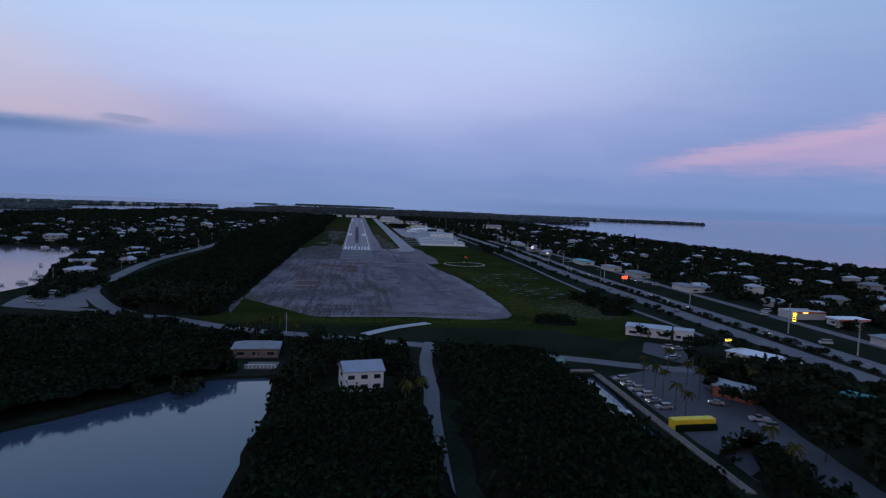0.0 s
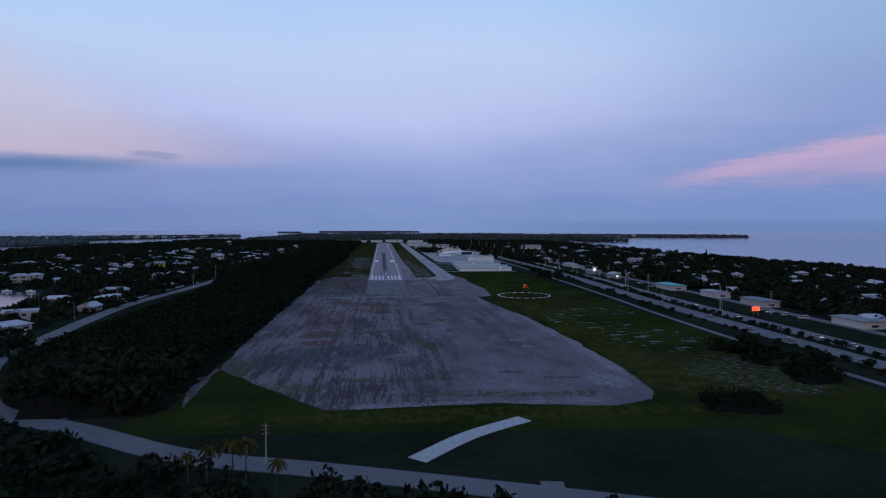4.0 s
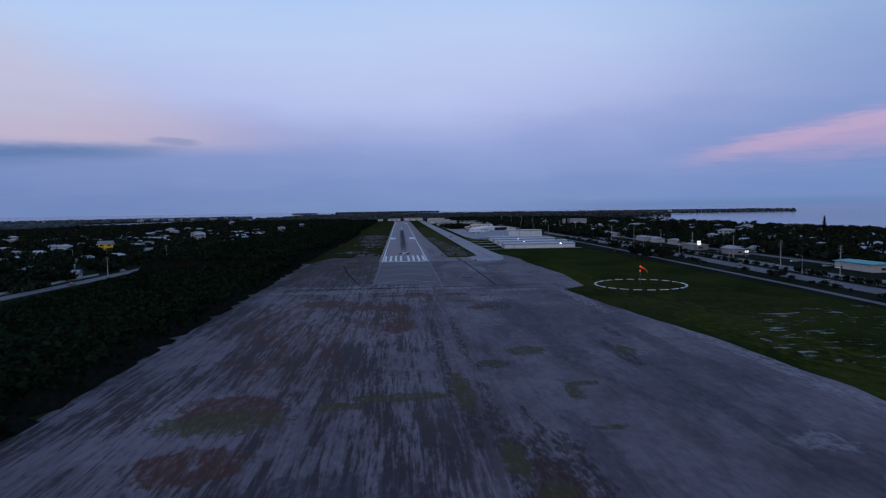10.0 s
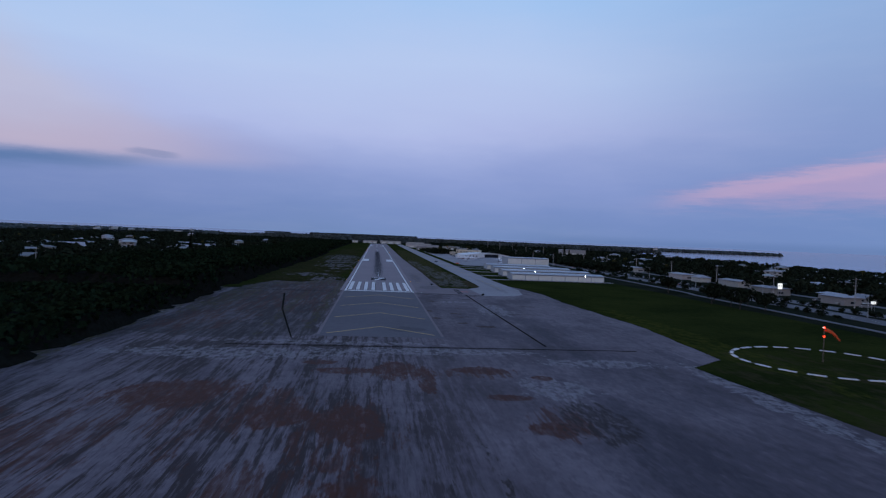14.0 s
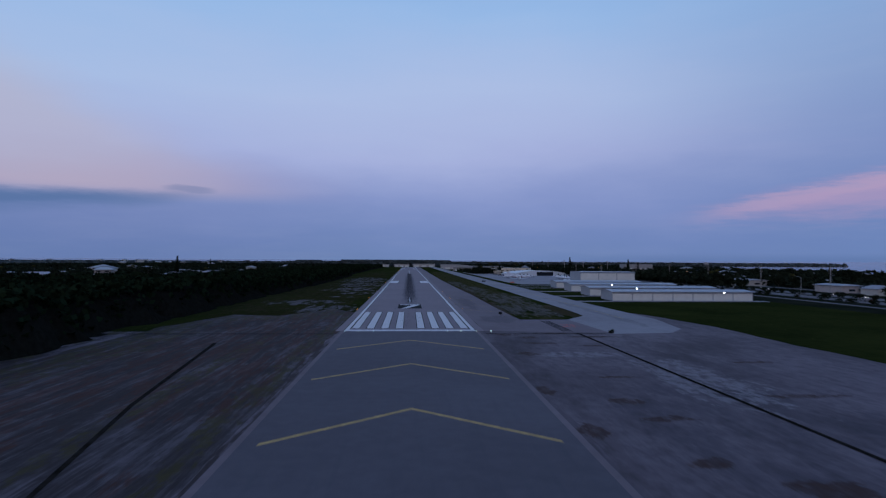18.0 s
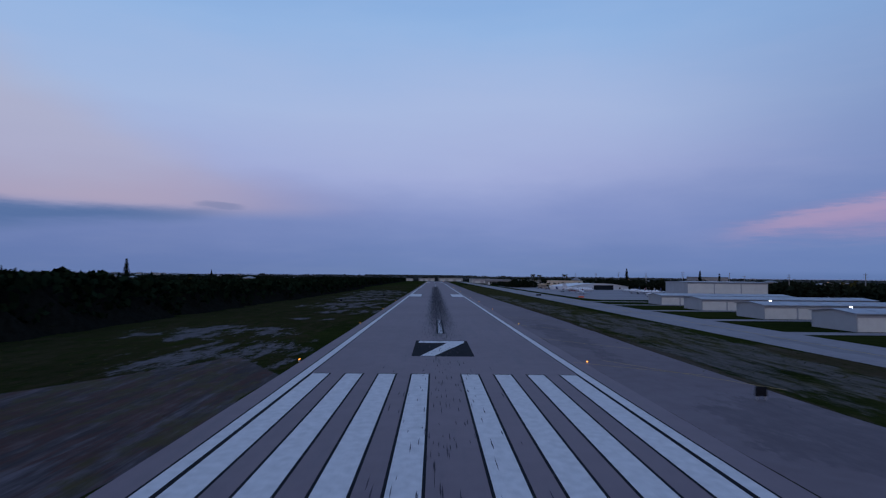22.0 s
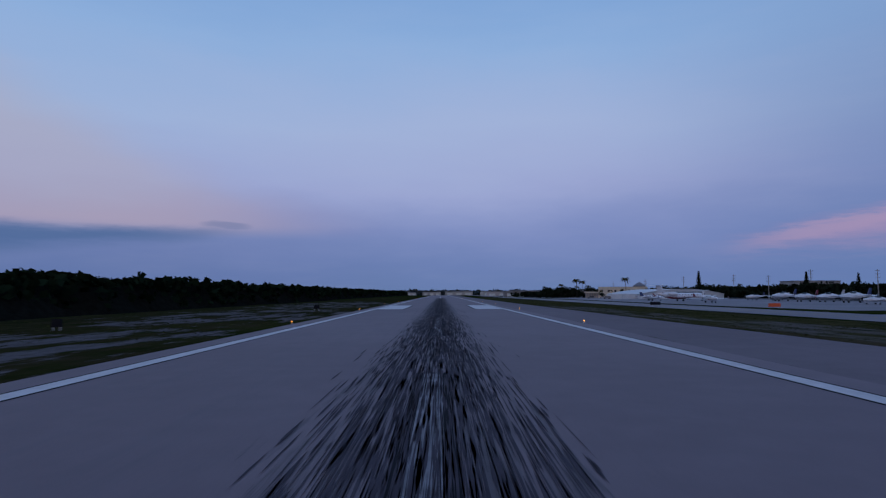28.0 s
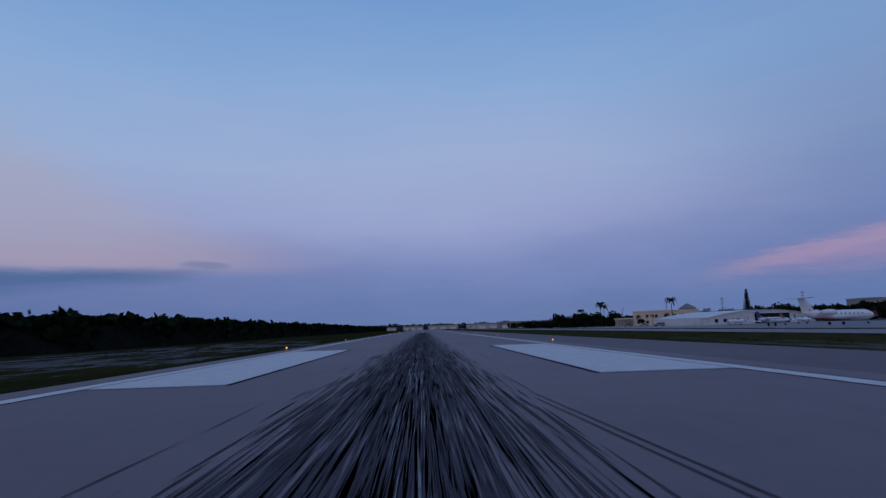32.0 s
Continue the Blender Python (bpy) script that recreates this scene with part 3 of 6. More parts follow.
def tube(bm, a, b, r0, r1, sides=8, cap=True):
    a, b = Vector(a), Vector(b)
    q = (b - a).to_track_quat("Z", "Y")
    ring = []
    for p0, r in ((a, r0), (b, r1)):
        ring.append([bm.verts.new(p0 + q @ Vector((r * math.cos(6.2832 * i / sides), r * math.sin(6.2832 * i / sides), 0))) for i in range(sides)])
    for i in range(sides):
        j = (i + 1) % sides
        bm.faces.new((ring[0][i], ring[0][j], ring[1][j], ring[1][i]))
    if cap:
        bm.faces.new(ring[1]), bm.faces.new(ring[0][::-1])
    return bm


def empty(name, m, label, category, group="", kind=""):
    ob = new(name)
    ob.empty_display_size = 0.5
    ob.matrix_basis = m
    return tagged(ob, label, category, group, kind)


def sheet(name, outline, z, mat, label, category, kind="structure", holes=(), rough=0.0, step=6.0, thick=0.0):
    """A flat piece of ground; its edge may wander a little."""
    bm = bmesh.new()
    for loop in (outline, *holes):
        pts = []
        for i, a in enumerate(loop):
            b = loop[(i + 1) % len(loop)]
            k = max(1, int(math.dist(a, b) / step)) if rough else 1
            for j in range(k):
                x, y = a[0] + (b[0] - a[0]) * j / k, a[1] + (b[1] - a[1]) * j / k
                if rough:
                    d = noise.noise_vector(Vector((x / step / 2.5, y / step / 2.5, 3.1)))
                    x, y = x + d.x * rough, y + d.y * rough
                pts.append(bm.verts.new((x, y, z)))
        for i, v in enumerate(pts):
            bm.edges.new((v, pts[(i + 1) % len(pts)]))
    bmesh.ops.triangle_fill(bm, use_beauty=True, use_dissolve=False, edges=bm.edges[:])
    for fc in bm.faces:
        if fc.normal.z < 0:
            fc.normal_flip()
    if thick:
        rim = [e for e in bm.edges if e.is_boundary]
        r = bmesh.ops.extrude_edge_only(bm, edges=rim)
        for v in r["geom"]:
            if isinstance(v, bmesh.types.BMVert):
                v.co.z -= thick
    me = bpy.data.meshes.new(name)
    bm.to_mesh(me)
    bm.free()
    me.materials.append(mat)
    return tagged(new(name, me), label, category, "", kind)
# ---------------------------------------------------------------- sea and land
R_SEA, verts, faces = 4900.0, [], []
rings = [0, 200, 500, 900, 1400, 2000, 2600, 3200, 3800, 4400, R_SEA]
for r in rings:
    for i in range(64):
        a = 6.28318 * i / 64
        verts.append((r * math.cos(a), -100 + r * math.sin(a), -0.9 + 24.0 * max(0.0, (r - 2400) / 2500) ** 2))
for k in range(len(rings) - 1):
    for i in range(64):
        j = (i + 1) % 64
        faces.append((k * 64 + i, (k + 1) * 64 + i, (k + 1) * 64 + j, k * 64 + j))
sea = tagged(new("water", mesh_of("water", verts, faces, M_SEA, True)), "calm lavender grey sea reflecting the dusk sky", "sea", "", "structure")

shore = [(-300, -1300), (420, -1300), (620, -700), (600, -300), (570, 100), (530, 700), (560, 1400), (540, 2100), (900, 3000), (1100, 3900), (-250, 4000), (-410, 2500), (-700, 1560),
         (-760, 1060), (-790, 760), (-900, 480), (-900, 60), (-640, -60), (-420, -120), (-390, -420), (-420, -800)]
basin = [(-350, -60), (-262, -70), (-225, -215), (-186, -330), (-190, -392), (-300, -420), (-352, -300)]
lagoon = [(-110, -600), (-72, -553), (-42, -524), (-24, -520), (-24, -540), (-20, -610), (-60, -660)]
canal = [(72, -517), (79, -521), (77, -545), (75, -570), (72, -600), (66, -660), (50, -660), (62, -600), (67, -570), (70, -540)]
land = sheet("ground", shore, 0.0, M_SOIL, "dark sandy coral ground of a low key", "ground", holes=(basin, lagoon, canal), rough=4.0, step=14.0, thick=1.6)

# ---------------------------------------------------------------- airfield surfaces
field = sheet("grass_field", [(-70, -436), (85, -446), (112, -470), (150, -420), (152, -60), (150, 90), (152, 1500), (-78, 1500), (-72, 200)], 0.03, M_GRASS,
              "rough dark green airfield grass with bare coral scratches", "grass", rough=0.6, step=5.0)
apron = sheet("apron", [(-60, -415), (-64, -396), (-68, -360), (-20, -421), (30, -418), (62, -424), (75, -418), (79, -409), (82, -382), (81, -335), (80, -300), (77, -252), (72, -222), (68, -190), (65, -152), (76, -143), (78, -120), (80, -95), (76, -30), (77, 8), (74, 32), (68, 58), (55, 20), (20, 0), (-68, 0), (-71, -120)],
              0.06, M_APRON, "cracked weathered grey pavement with brown stains and weeds", "pavement", rough=1.2, step=4.0)
shoulder_old = sheet("old_shoulder", [(-62, -120), (-40, -128), (-16.5, -122), (-17, 52), (-26, 66), (-38, 40), (-52, 44), (-60, 10)], 0.075, M_DIRT, "broken brown and grey old pavement beside runway", "pavement", rough=1.5, step=4.0)
overrun = sheet("overrun", [(-15.9, -122), (15.9, -122), (15.9, 0), (-15.9, 0)], 0.09, M_BLAST, "dark smooth asphalt overrun with yellow chevrons", "overrun")
runway = sheet("runway", [(-17.2, 0), (17.2, 0), (17.2, 1450), (-17.2, 1450)], 0.09, M_RUNWAY, "long grey asphalt runway with worn white markings", "runway")
strip = sheet("runway_shoulder", [(17.2, 0), (52, -4), (52, 28), (31, 28), (30.2, 42), (30, 80), (30, 150), (28.5, 240), (27, 400), (27, 1450), (17.2, 1450)], 0.085, M_SHOULDER, "wide grey paved shoulder joining a taxiway", "pavement", rough=0.3, step=5.0)
taxiway = sheet("taxiway", [(46, -6), (60, -4), (66, 4), (70, 30), (69, 90), (69, 1450), (53, 1450), (53, 60), (52, 40), (44, 28)], 0.095, M_TAXI, "pale concrete parallel taxiway with rounded end", "taxiway", rough=0.15, step=6.0)
ramp = sheet("aircraft_ramp", [(80, 290), (175, 290), (178, 560), (178, 760), (78, 760), (76, 330)], 0.07, M_TAXI, "pale concrete aircraft parking ramp", "ramp")

# ---------------------------------------------------------------- markings
Z1 = 0.096


def quad(name, pts, z, mat, parent, label=""):
    return child(name, mesh_of(name, [(x, y, z) for x, y in pts], [range(len(pts))], mat), parent, label)


def rect(x0, x1, y0, y1):
    return [(x0, y0), (x1, y0), (x1, y1), (x0, y1)]


for s in (-1, 1):
    quad("edge_line_outline", rect(s * 14.78 - 0.62, s * 14.78 + 0.62, 0.1, 1445), Z1, M_BLACK, runway, "thin black outline")
    quad("edge_line", rect(s * 14.78 - 0.46, s * 14.78 + 0.46, 0.0, 1446), Z1 + 0.004, M_PAINT, runway, "white edge line")
quad("threshold_bar", rect(-14.3, 14.3, 0.0, 3.0), Z1 + 0.004, M_PAINT, runway, "white threshold bar")
for i in range(8):
    x = (1.75 + 3.5 * (i - 4) + 1.75 * 0) + (0.875 if i >= 4 else -0.875)
    quad("stripe_outline", rect(x - 1.05, x + 1.05, 5.7, 53.2), Z1, M_BLACK, runway, "black stripe outline")
    quad("threshold_stripe", rect(x - 0.87, x + 0.87, 6.0, 52.9), Z1 + 0.004, M_PAINT, runway, "white painted threshold stripe")
quad("numeral_panel", rect(-4.1, 4.1, 67.6, 87.4), Z1, M_BLACK, runway, "black painted panel")
quad("numeral_seven", [(-3.6, 84.0), (0.85, 84.0), (-2.95, 68.0), (-1.15, 68.0), (3.6, 84.6), (3.6, 86.9), (-3.6, 86.9)], Z1 + 0.004, M_PAINT, runway, "white painted numeral 7")
y = 100.0
for i in range(22):
    quad("centre_outline", rect(-0.75, 0.75, y - 0.3, y + 36.9), Z1, M_BLACK, runway, "black outline")
    quad("centre_line", rect(-0.4, 0.4, y, y + 36.6), Z1 + 0.004, M_SCUFFED if y < 110 else M_PAINT if y > 600 else M_WORN, runway, "white centre line dash with rubber wear")
    y += 61.0
for s in (-1, 1):
    for y0, y1 in ((311.0, 355.5), (1080, 1125)):
        quad("aiming_outline", rect(min(s * 7.9, s * 14.4), max(s * 7.9, s * 14.4), y0 - 0.3, y1 + 0.3), Z1, M_BLACK, runway, "black outline")
        quad("aiming_mark", rect(min(s * 8.2, s * 14.2), max(s * 8.2, s * 14.2), y0, y1), Z1 + 0.004, M_PAINT, runway, "broad white aiming mark")
for ty in (-15.8, -44.7, -74.4, -104.4):
    for s in (-1, 1):
        quad("chevron_arm", [(0, ty), (s * 13.6, ty - 12.8), (s * 13.6, ty - 13.7), (0, ty - 0.9)], Z1, M_YELLOW, overrun, "faded yellow chevron arm")
for s in (-1, 1):
    quad("overrun_edge", rect(s * 15.5 - 0.35, s * 15.5 + 0.35, -120, -0.5), Z1, M_SHOULDER, overrun, "pale worn edge strip")
# taxi lines and red surface sign
for x0, y0, x1, y1 in ((16.5, 93, 28, 78), (15.9, 63, 27.8, 53.7), (16.5, 148.7, 27, 139), (15.7, 123, 27, 109), (20, 65, 32, 45)):
    quad("taxi_line", [(x0, y0), (x0 + 0.1, y0 + 0.16), (x1 + 0.1, y1 + 0.16), (x1, y1)], Z1 + 0.006, M_YELLOW, strip, "faded yellow lead-off line")
quad("taxi_line", rect(60.9, 61.15, 30, 1440), 0.101, M_YELLOW, taxiway, "faded yellow taxi line")
for k in range(4):
    quad("hold_line", rect(35.6 + 0.65 * k, 35.98 + 0.65 * k, -1.0, 24.5), 0.094, M_BLACK, strip, "worn dark holding line")
for x, y, w in ((38.5, 14.6, 3.8), (37.9, 10.6, 3.6)):
    for d in (0.0, 0.9):
        quad("hold_marking", [(x + d * 0.4, y - d), (x + w + d * 0.4, y - d - 1.4), (x + w + d * 0.4, y - d - 1.85), (x + d * 0.4, y - d - 0.45)], 0.098, M_REDP, strip, "red painted holding sign")
# tar joints over the apron
for pts in ([(37.7, -4), (38.4, -4), (39.4, -131), (38.8, -131)], [(-38.5, -20), (-37.7, -20), (-30.9, -72), (-20.9, -126), (-21.3, -126), (-31.5, -72)], [(-62, -4.5), (-17, -5), (-17, -5.7), (-62, -5.4)], [(17, -5), (44, -5.5), (44, -6.4), (17, -5.8)], [(-34, -135.2), (60, -134.2), (60, -135), (-34, -136)]):
    quad("tar_joint", pts, 0.099, M_CRACK, apron, "dark weedy pavement joint")

# tyre rubber: long thin streaks down the middle
rng = random.Random(5)
verts, faces = [], []
for i in range(14000):
    y = 84 + 560 * rng.random() ** 0.9
    if rng.random() > (y - 80) / 40:
        continue
    x = rng.gauss(0, 1.65)
    if abs(x) > 3.5 and rng.random() < 0.8:
        continue
    if y < 250:
        ln, wd = rng.uniform(0.4, 3.0) + 5.0 * max(0.0, y - 150) / 100 * rng.random(), rng.uniform(0.018, 0.058)
    else:
        ln, wd = rng.uniform(1.5, 9.0), rng.uniform(0.010, 0.036)
    d = rng.uniform(-0.010, 0.010) * ln + 0.003 * x
    k = len(verts)
    verts += [(x, y, 0.106), (x + wd * 0.8, y + ln * 0.2, 0.106), (x + wd + d * 0.5, y + ln * 0.55, 0.106), (x + wd * 0.2 + d, y + ln, 0.106), (x - wd * 0.2 + d, y + ln, 0.106), (x - wd + d * 0.4, y + ln * 0.4, 0.106)]
    faces.append((k, k + 1, k + 2, k + 3, k + 4, k + 5))
for i in range(260):
    x, y = rng.gauss(0, 2.0), rng.uniform(8, 100)
    ln, wd = rng.uniform(0.6, 3.2), rng.uniform(0.02, 0.05)
    k = len(verts)
    verts += [(x, y, 0.106), (x + wd, y + ln * 0.3, 0.106), (x + wd * 0.3, y + ln, 0.106), (x - wd, y + ln * 0.5, 0.106)]
    faces.append((k, k + 1, k + 2, k + 3))
for x, y0, y1 in ((4.8, 284, 302), (5.0, 285, 304), (4.3, 258, 274), (4.6, 262, 275), (3.9, 268, 281)):
    k = len(verts)
    verts += [(x - 0.03, y0, 0.107), (x + 0.03, y0, 0.107), (x + 0.02 - 0.06 * (y1 - y0), y1, 0.107), (x - 0.02 - 0.06 * (y1 - y0), y1, 0.107)]
    faces.append((k, k + 1, k + 2, k + 3))
tagged(new("tyre_marks", mesh_of("tyre_marks", verts, faces, M_RUBBER)), "black rubber tyre streaks along the runway", "tyre marks", "", "stuff")

verts, faces = [], []
for i in range(16000):
    y = 112 + 520 * rng.random()
    if rng.random() > (y - 100) / 60:
        continue
    x = rng.choice((-1.55, 1.55, 0.0)) + rng.gauss(0, 0.85)
    ln, wd = rng.uniform(2.0, 9.0), rng.uniform(0.012, 0.032)
    d = rng.uniform(-0.006, 0.006) * ln + 0.004 * x
    k = len(verts)
    verts += [(x, y, 0.1035), (x + wd, y + ln * 0.3, 0.1035), (x + d, y + ln, 0.1035), (x - wd, y + ln * 0.5, 0.1035)]
    faces.append((k, k + 1, k + 2, k + 3))
tagged(new("faint_tyre_marks", mesh_of("faint_tyre_marks", verts, faces, M_RUBBER_OLD)), "faint grey rubber tyre streaks along the runway", "tyre marks", "", "stuff")

# ---------------------------------------------------------------- roads
ROAD_Z = 0.12


def road(name, pts, width, mat, label, category="road", z=ROAD_Z):
    """A strip of paving that bends through a few points."""
    verts, faces, line = [], [], []
    for i in range(len(pts) - 1):
        p0, p1, p2, p3 = (Vector(pts[max(0, min(len(pts) - 1, i + d))]) for d in (-1, 0, 1, 2))
        for j in range(10):
            t = j / 10
            line.append(0.5 * (2 * p1 + (p2 - p0) * t + (2 * p0 - 5 * p1 + 4 * p2 - p3) * t * t + (3 * p1 - p0 - 3 * p2 + p3) * t ** 3))
    line.append(Vector(pts[-1]))
    for i, q in enumerate(line):
        d = (line[min(i + 1, len(line) - 1)] - line[max(0, i - 1)]).normalized()
        s = Vector((d.y, -d.x)) * width / 2
        verts += [(*(q - s), z), (*(q + s), z), (*(q - s * 1.02), z - 0.15), (*(q + s * 1.02), z - 0.15)]
        if i:
            k = 4 * i
            faces += [(k - 4, k - 3, k + 1, k), (k - 3, k - 1, k + 3, k + 1), (k - 2, k - 4, k, k + 2)]
    return tagged(new(name, mesh_of(name, verts, faces, mat)), label, category, "", "structure"), line


front_road, _ = road("road_front", [(-150, -404), (-92, -424), (-49, -451), (-10, -465), (74, -497), (102, -510), (140, -520), (172, -512)], 7.5, M_ROAD, "narrow grey asphalt road past the field's end")
curve_road, _ = road("road_bend", [(-88, -424), (-112, -411), (-133, -379), (-148, -348), (-154, -312), (-168, -180), (-163, -60), (-160, 100), (-150, 400), (-150, 900)], 8.5, M_ROAD, "pale curving shore road beside mangroves", z=0.13)
lane, _ = road("lane", [(29, -473), (24, -503), (22, -536), (19, -565), (14, -640)], 4.5, M_ROAD, "narrow unlit lane between trees", z=0.125)
track, _ = road("coral_track", [(3, -459), (17, -444), (33, -433)], 5.0, M_CONC, "pale coral track on the grass", "track", z=0.06)
highway_near, _ = road("highway_near_carriageway", [(178, -1200), (178, -500), (178, -300), (181, -150), (190, 50), (196, 600), (200, 2600)], 12.0, M_ROAD, "two-lane grey highway carriageway", "highway")
highway_far, _ = road("highway_far_carriageway", [(196, -1200), (196, -500), (196, -300), (199, -150), (208, 50), (214, 600), (218, 2600)], 12.0, M_ROAD, "two-lane grey highway carriageway", "highway")
path_way, _ = road("cycle_path", [(159, -1200), (158, -540), (154, -360), (156, -250), (161, -150), (166, 20), (172, 200), (176, 1400)], 3.2, M_ROAD, "grey asphalt cycle path along the highway", "path")
lot = sheet("parking_lot", [(84, -522), (104, -514), (124, -506), (128, -498), (134, -480), (122, -470), (112, -488), (116, -500), (128, -516), (119, -548), (110, -584), (102, -640), (86, -640), (82, -580)], 0.07, M_LOT, "grey parking lot between palms and canal", "parking", rough=0.8, step=4)
lot2, _ = road("side_street", [(230, -700), (232, -300), (240, 0), (245, 700)], 7.0, M_ROAD, "grey side street behind the highway", "street", z=0.11)


# ---------------------------------------------------------------- mangrove and far woods
def canopy(name, x0, x1, y0, y1, height, label, mat, tufts, size, seed, cell=4.0, side=True, ragged=5.0, inside=None, taper=False):
    """A closed crown of foliage: a lumpy body painted near-black for the shade within, and leaf tufts all over it."""
    rs = np.random.RandomState(seed)

    def top(x, y):
        low = 0.55 + 0.45 * min(1.0, max(0.0, (x - x0) / 45)) if taper else 1.0
        return low * height * (0.84 + 0.20 * noise.noise(Vector((x / 13, y / 13, seed))) + 0.14 * noise.noise(Vector((x / 5, y / 5, seed + 3))))

    def cover(x, y):
        d = min(x - x0, x1 - x, y - y0, y1 - y)
        return max(0.0, min(1.0, (d - 2.5 + ragged * noise.noise(Vector((x / 8, y / 8, seed + 9)))) / 2.5))

    nx, ny = max(2, int((x1 - x0) / cell)), max(2, int((y1 - y0) / (cell * 1.6)))
    verts, faces, keep = [], [], {}
    for j in range(ny + 1):
        for i in range(nx + 1):
            x, y = x0 + (x1 - x0) * i / nx, y0 + (y1 - y0) * j / ny
            rim = i in (0, nx) or j in (0, ny)
            wob = 2.2 * noise.noise(Vector((x / 9, y / 9, 7)))
            verts.append((x + wob, y + wob, -0.3 if rim else top(x, y) * 0.86 * cover(x, y) - 0.3))
    for j in range(ny):
        for i in range(nx):
            cx, cy = x0 + (x1 - x0) * (i + 0.5) / nx, y0 + (y1 - y0) * (j + 0.5) / ny
            if inside is None or inside(cx, cy):
                k = j * (nx + 1) + i
                faces.append((k, k + 1, k + nx + 2, k + nx + 1))
    body = len(faces)
    edge = tufts // 5
    px = np.concatenate([rs.uniform(x0, x1, tufts), rs.uniform(max(x0, x1 - 13), x1, edge)])
    py = rs.uniform(y0, y1, tufts + edge)
    tufts += edge
    rot = rs.normal(size=(tufts, 2, 3))
    sz = rs.uniform(0.55, 1.3, tufts) * size
    for i in range(tufts):
        if inside is not None and not inside(px[i], py[i]):
            continue
        d = min(px[i] - x0, x1 - px[i], py[i] - y0, y1 - py[i])
        cv = cover(px[i], py[i])
        if cv <= 0.02:
            continue
        zt = top(px[i], py[i])
        z = zt * (0.92 + 0.12 * rot[i, 0, 0] * 0.4)
        if cv < 0.99 and side:
            z = zt * (0.08 + 0.9 * abs(rot[i, 1, 2]) % 1.0)
        z = max(0.5, z)
        u, v = Vector(rot[i, 0]).normalized(), Vector(rot[i, 1])
        v = (v - u * v.dot(u)).normalized()
        u, v = u * sz[i], v * sz[i] * 0.7
        c = Vector((px[i], py[i], z))
        k = len(verts)
        verts += [c - u - v * 0.6, c + u * 0.3 - v, c + u + v * 0.5, c - u * 0.2 + v]
        faces.append((k, k + 1, k + 2, k + 3))
    # second slot, for the body faces, carries the painted inner shade
    me = mesh_of(name, verts, faces, [mat, M_INNER_SHADE])
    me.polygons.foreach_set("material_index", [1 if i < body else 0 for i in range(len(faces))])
    return tagged(new(name, me), label, "woods", "", "stuff")


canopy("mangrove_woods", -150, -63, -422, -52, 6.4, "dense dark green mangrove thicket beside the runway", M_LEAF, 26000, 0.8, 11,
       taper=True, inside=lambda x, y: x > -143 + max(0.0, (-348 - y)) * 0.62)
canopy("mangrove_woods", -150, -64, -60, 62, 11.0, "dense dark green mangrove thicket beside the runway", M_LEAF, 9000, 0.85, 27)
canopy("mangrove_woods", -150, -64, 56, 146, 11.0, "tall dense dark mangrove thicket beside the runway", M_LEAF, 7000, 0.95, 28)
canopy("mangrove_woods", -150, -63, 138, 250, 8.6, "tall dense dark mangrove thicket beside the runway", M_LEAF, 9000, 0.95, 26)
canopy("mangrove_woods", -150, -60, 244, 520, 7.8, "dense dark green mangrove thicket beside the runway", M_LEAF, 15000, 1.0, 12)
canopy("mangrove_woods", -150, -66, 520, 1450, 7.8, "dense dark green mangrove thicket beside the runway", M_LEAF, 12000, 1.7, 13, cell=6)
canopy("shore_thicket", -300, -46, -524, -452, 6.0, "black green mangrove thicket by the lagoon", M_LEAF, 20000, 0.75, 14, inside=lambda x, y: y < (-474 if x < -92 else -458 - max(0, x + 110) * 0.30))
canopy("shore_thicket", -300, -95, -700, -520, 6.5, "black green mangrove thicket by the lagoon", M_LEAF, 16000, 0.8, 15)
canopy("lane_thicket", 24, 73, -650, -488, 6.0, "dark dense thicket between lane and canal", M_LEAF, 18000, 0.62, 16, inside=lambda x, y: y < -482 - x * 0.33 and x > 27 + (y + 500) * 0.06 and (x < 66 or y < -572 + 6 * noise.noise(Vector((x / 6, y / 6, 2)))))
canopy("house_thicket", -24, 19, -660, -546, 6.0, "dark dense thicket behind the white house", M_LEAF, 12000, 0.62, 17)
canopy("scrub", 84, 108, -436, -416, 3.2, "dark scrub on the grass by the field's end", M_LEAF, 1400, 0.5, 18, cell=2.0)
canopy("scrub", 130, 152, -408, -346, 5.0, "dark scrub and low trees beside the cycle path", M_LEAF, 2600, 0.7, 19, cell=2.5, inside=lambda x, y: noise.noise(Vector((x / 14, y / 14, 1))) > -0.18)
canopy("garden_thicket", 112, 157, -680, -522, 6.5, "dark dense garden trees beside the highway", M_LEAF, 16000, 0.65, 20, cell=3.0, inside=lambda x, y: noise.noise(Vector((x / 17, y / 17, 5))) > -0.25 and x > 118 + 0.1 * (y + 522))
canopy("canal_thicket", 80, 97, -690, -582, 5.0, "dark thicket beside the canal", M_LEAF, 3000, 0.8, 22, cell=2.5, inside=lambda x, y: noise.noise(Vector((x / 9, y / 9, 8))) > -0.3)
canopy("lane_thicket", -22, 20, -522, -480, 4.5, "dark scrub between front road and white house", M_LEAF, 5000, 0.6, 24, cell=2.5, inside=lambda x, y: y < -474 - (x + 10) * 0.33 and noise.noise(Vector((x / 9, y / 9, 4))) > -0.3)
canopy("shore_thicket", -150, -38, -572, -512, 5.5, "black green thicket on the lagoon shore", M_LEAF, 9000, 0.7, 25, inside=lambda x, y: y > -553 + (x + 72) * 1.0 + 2)
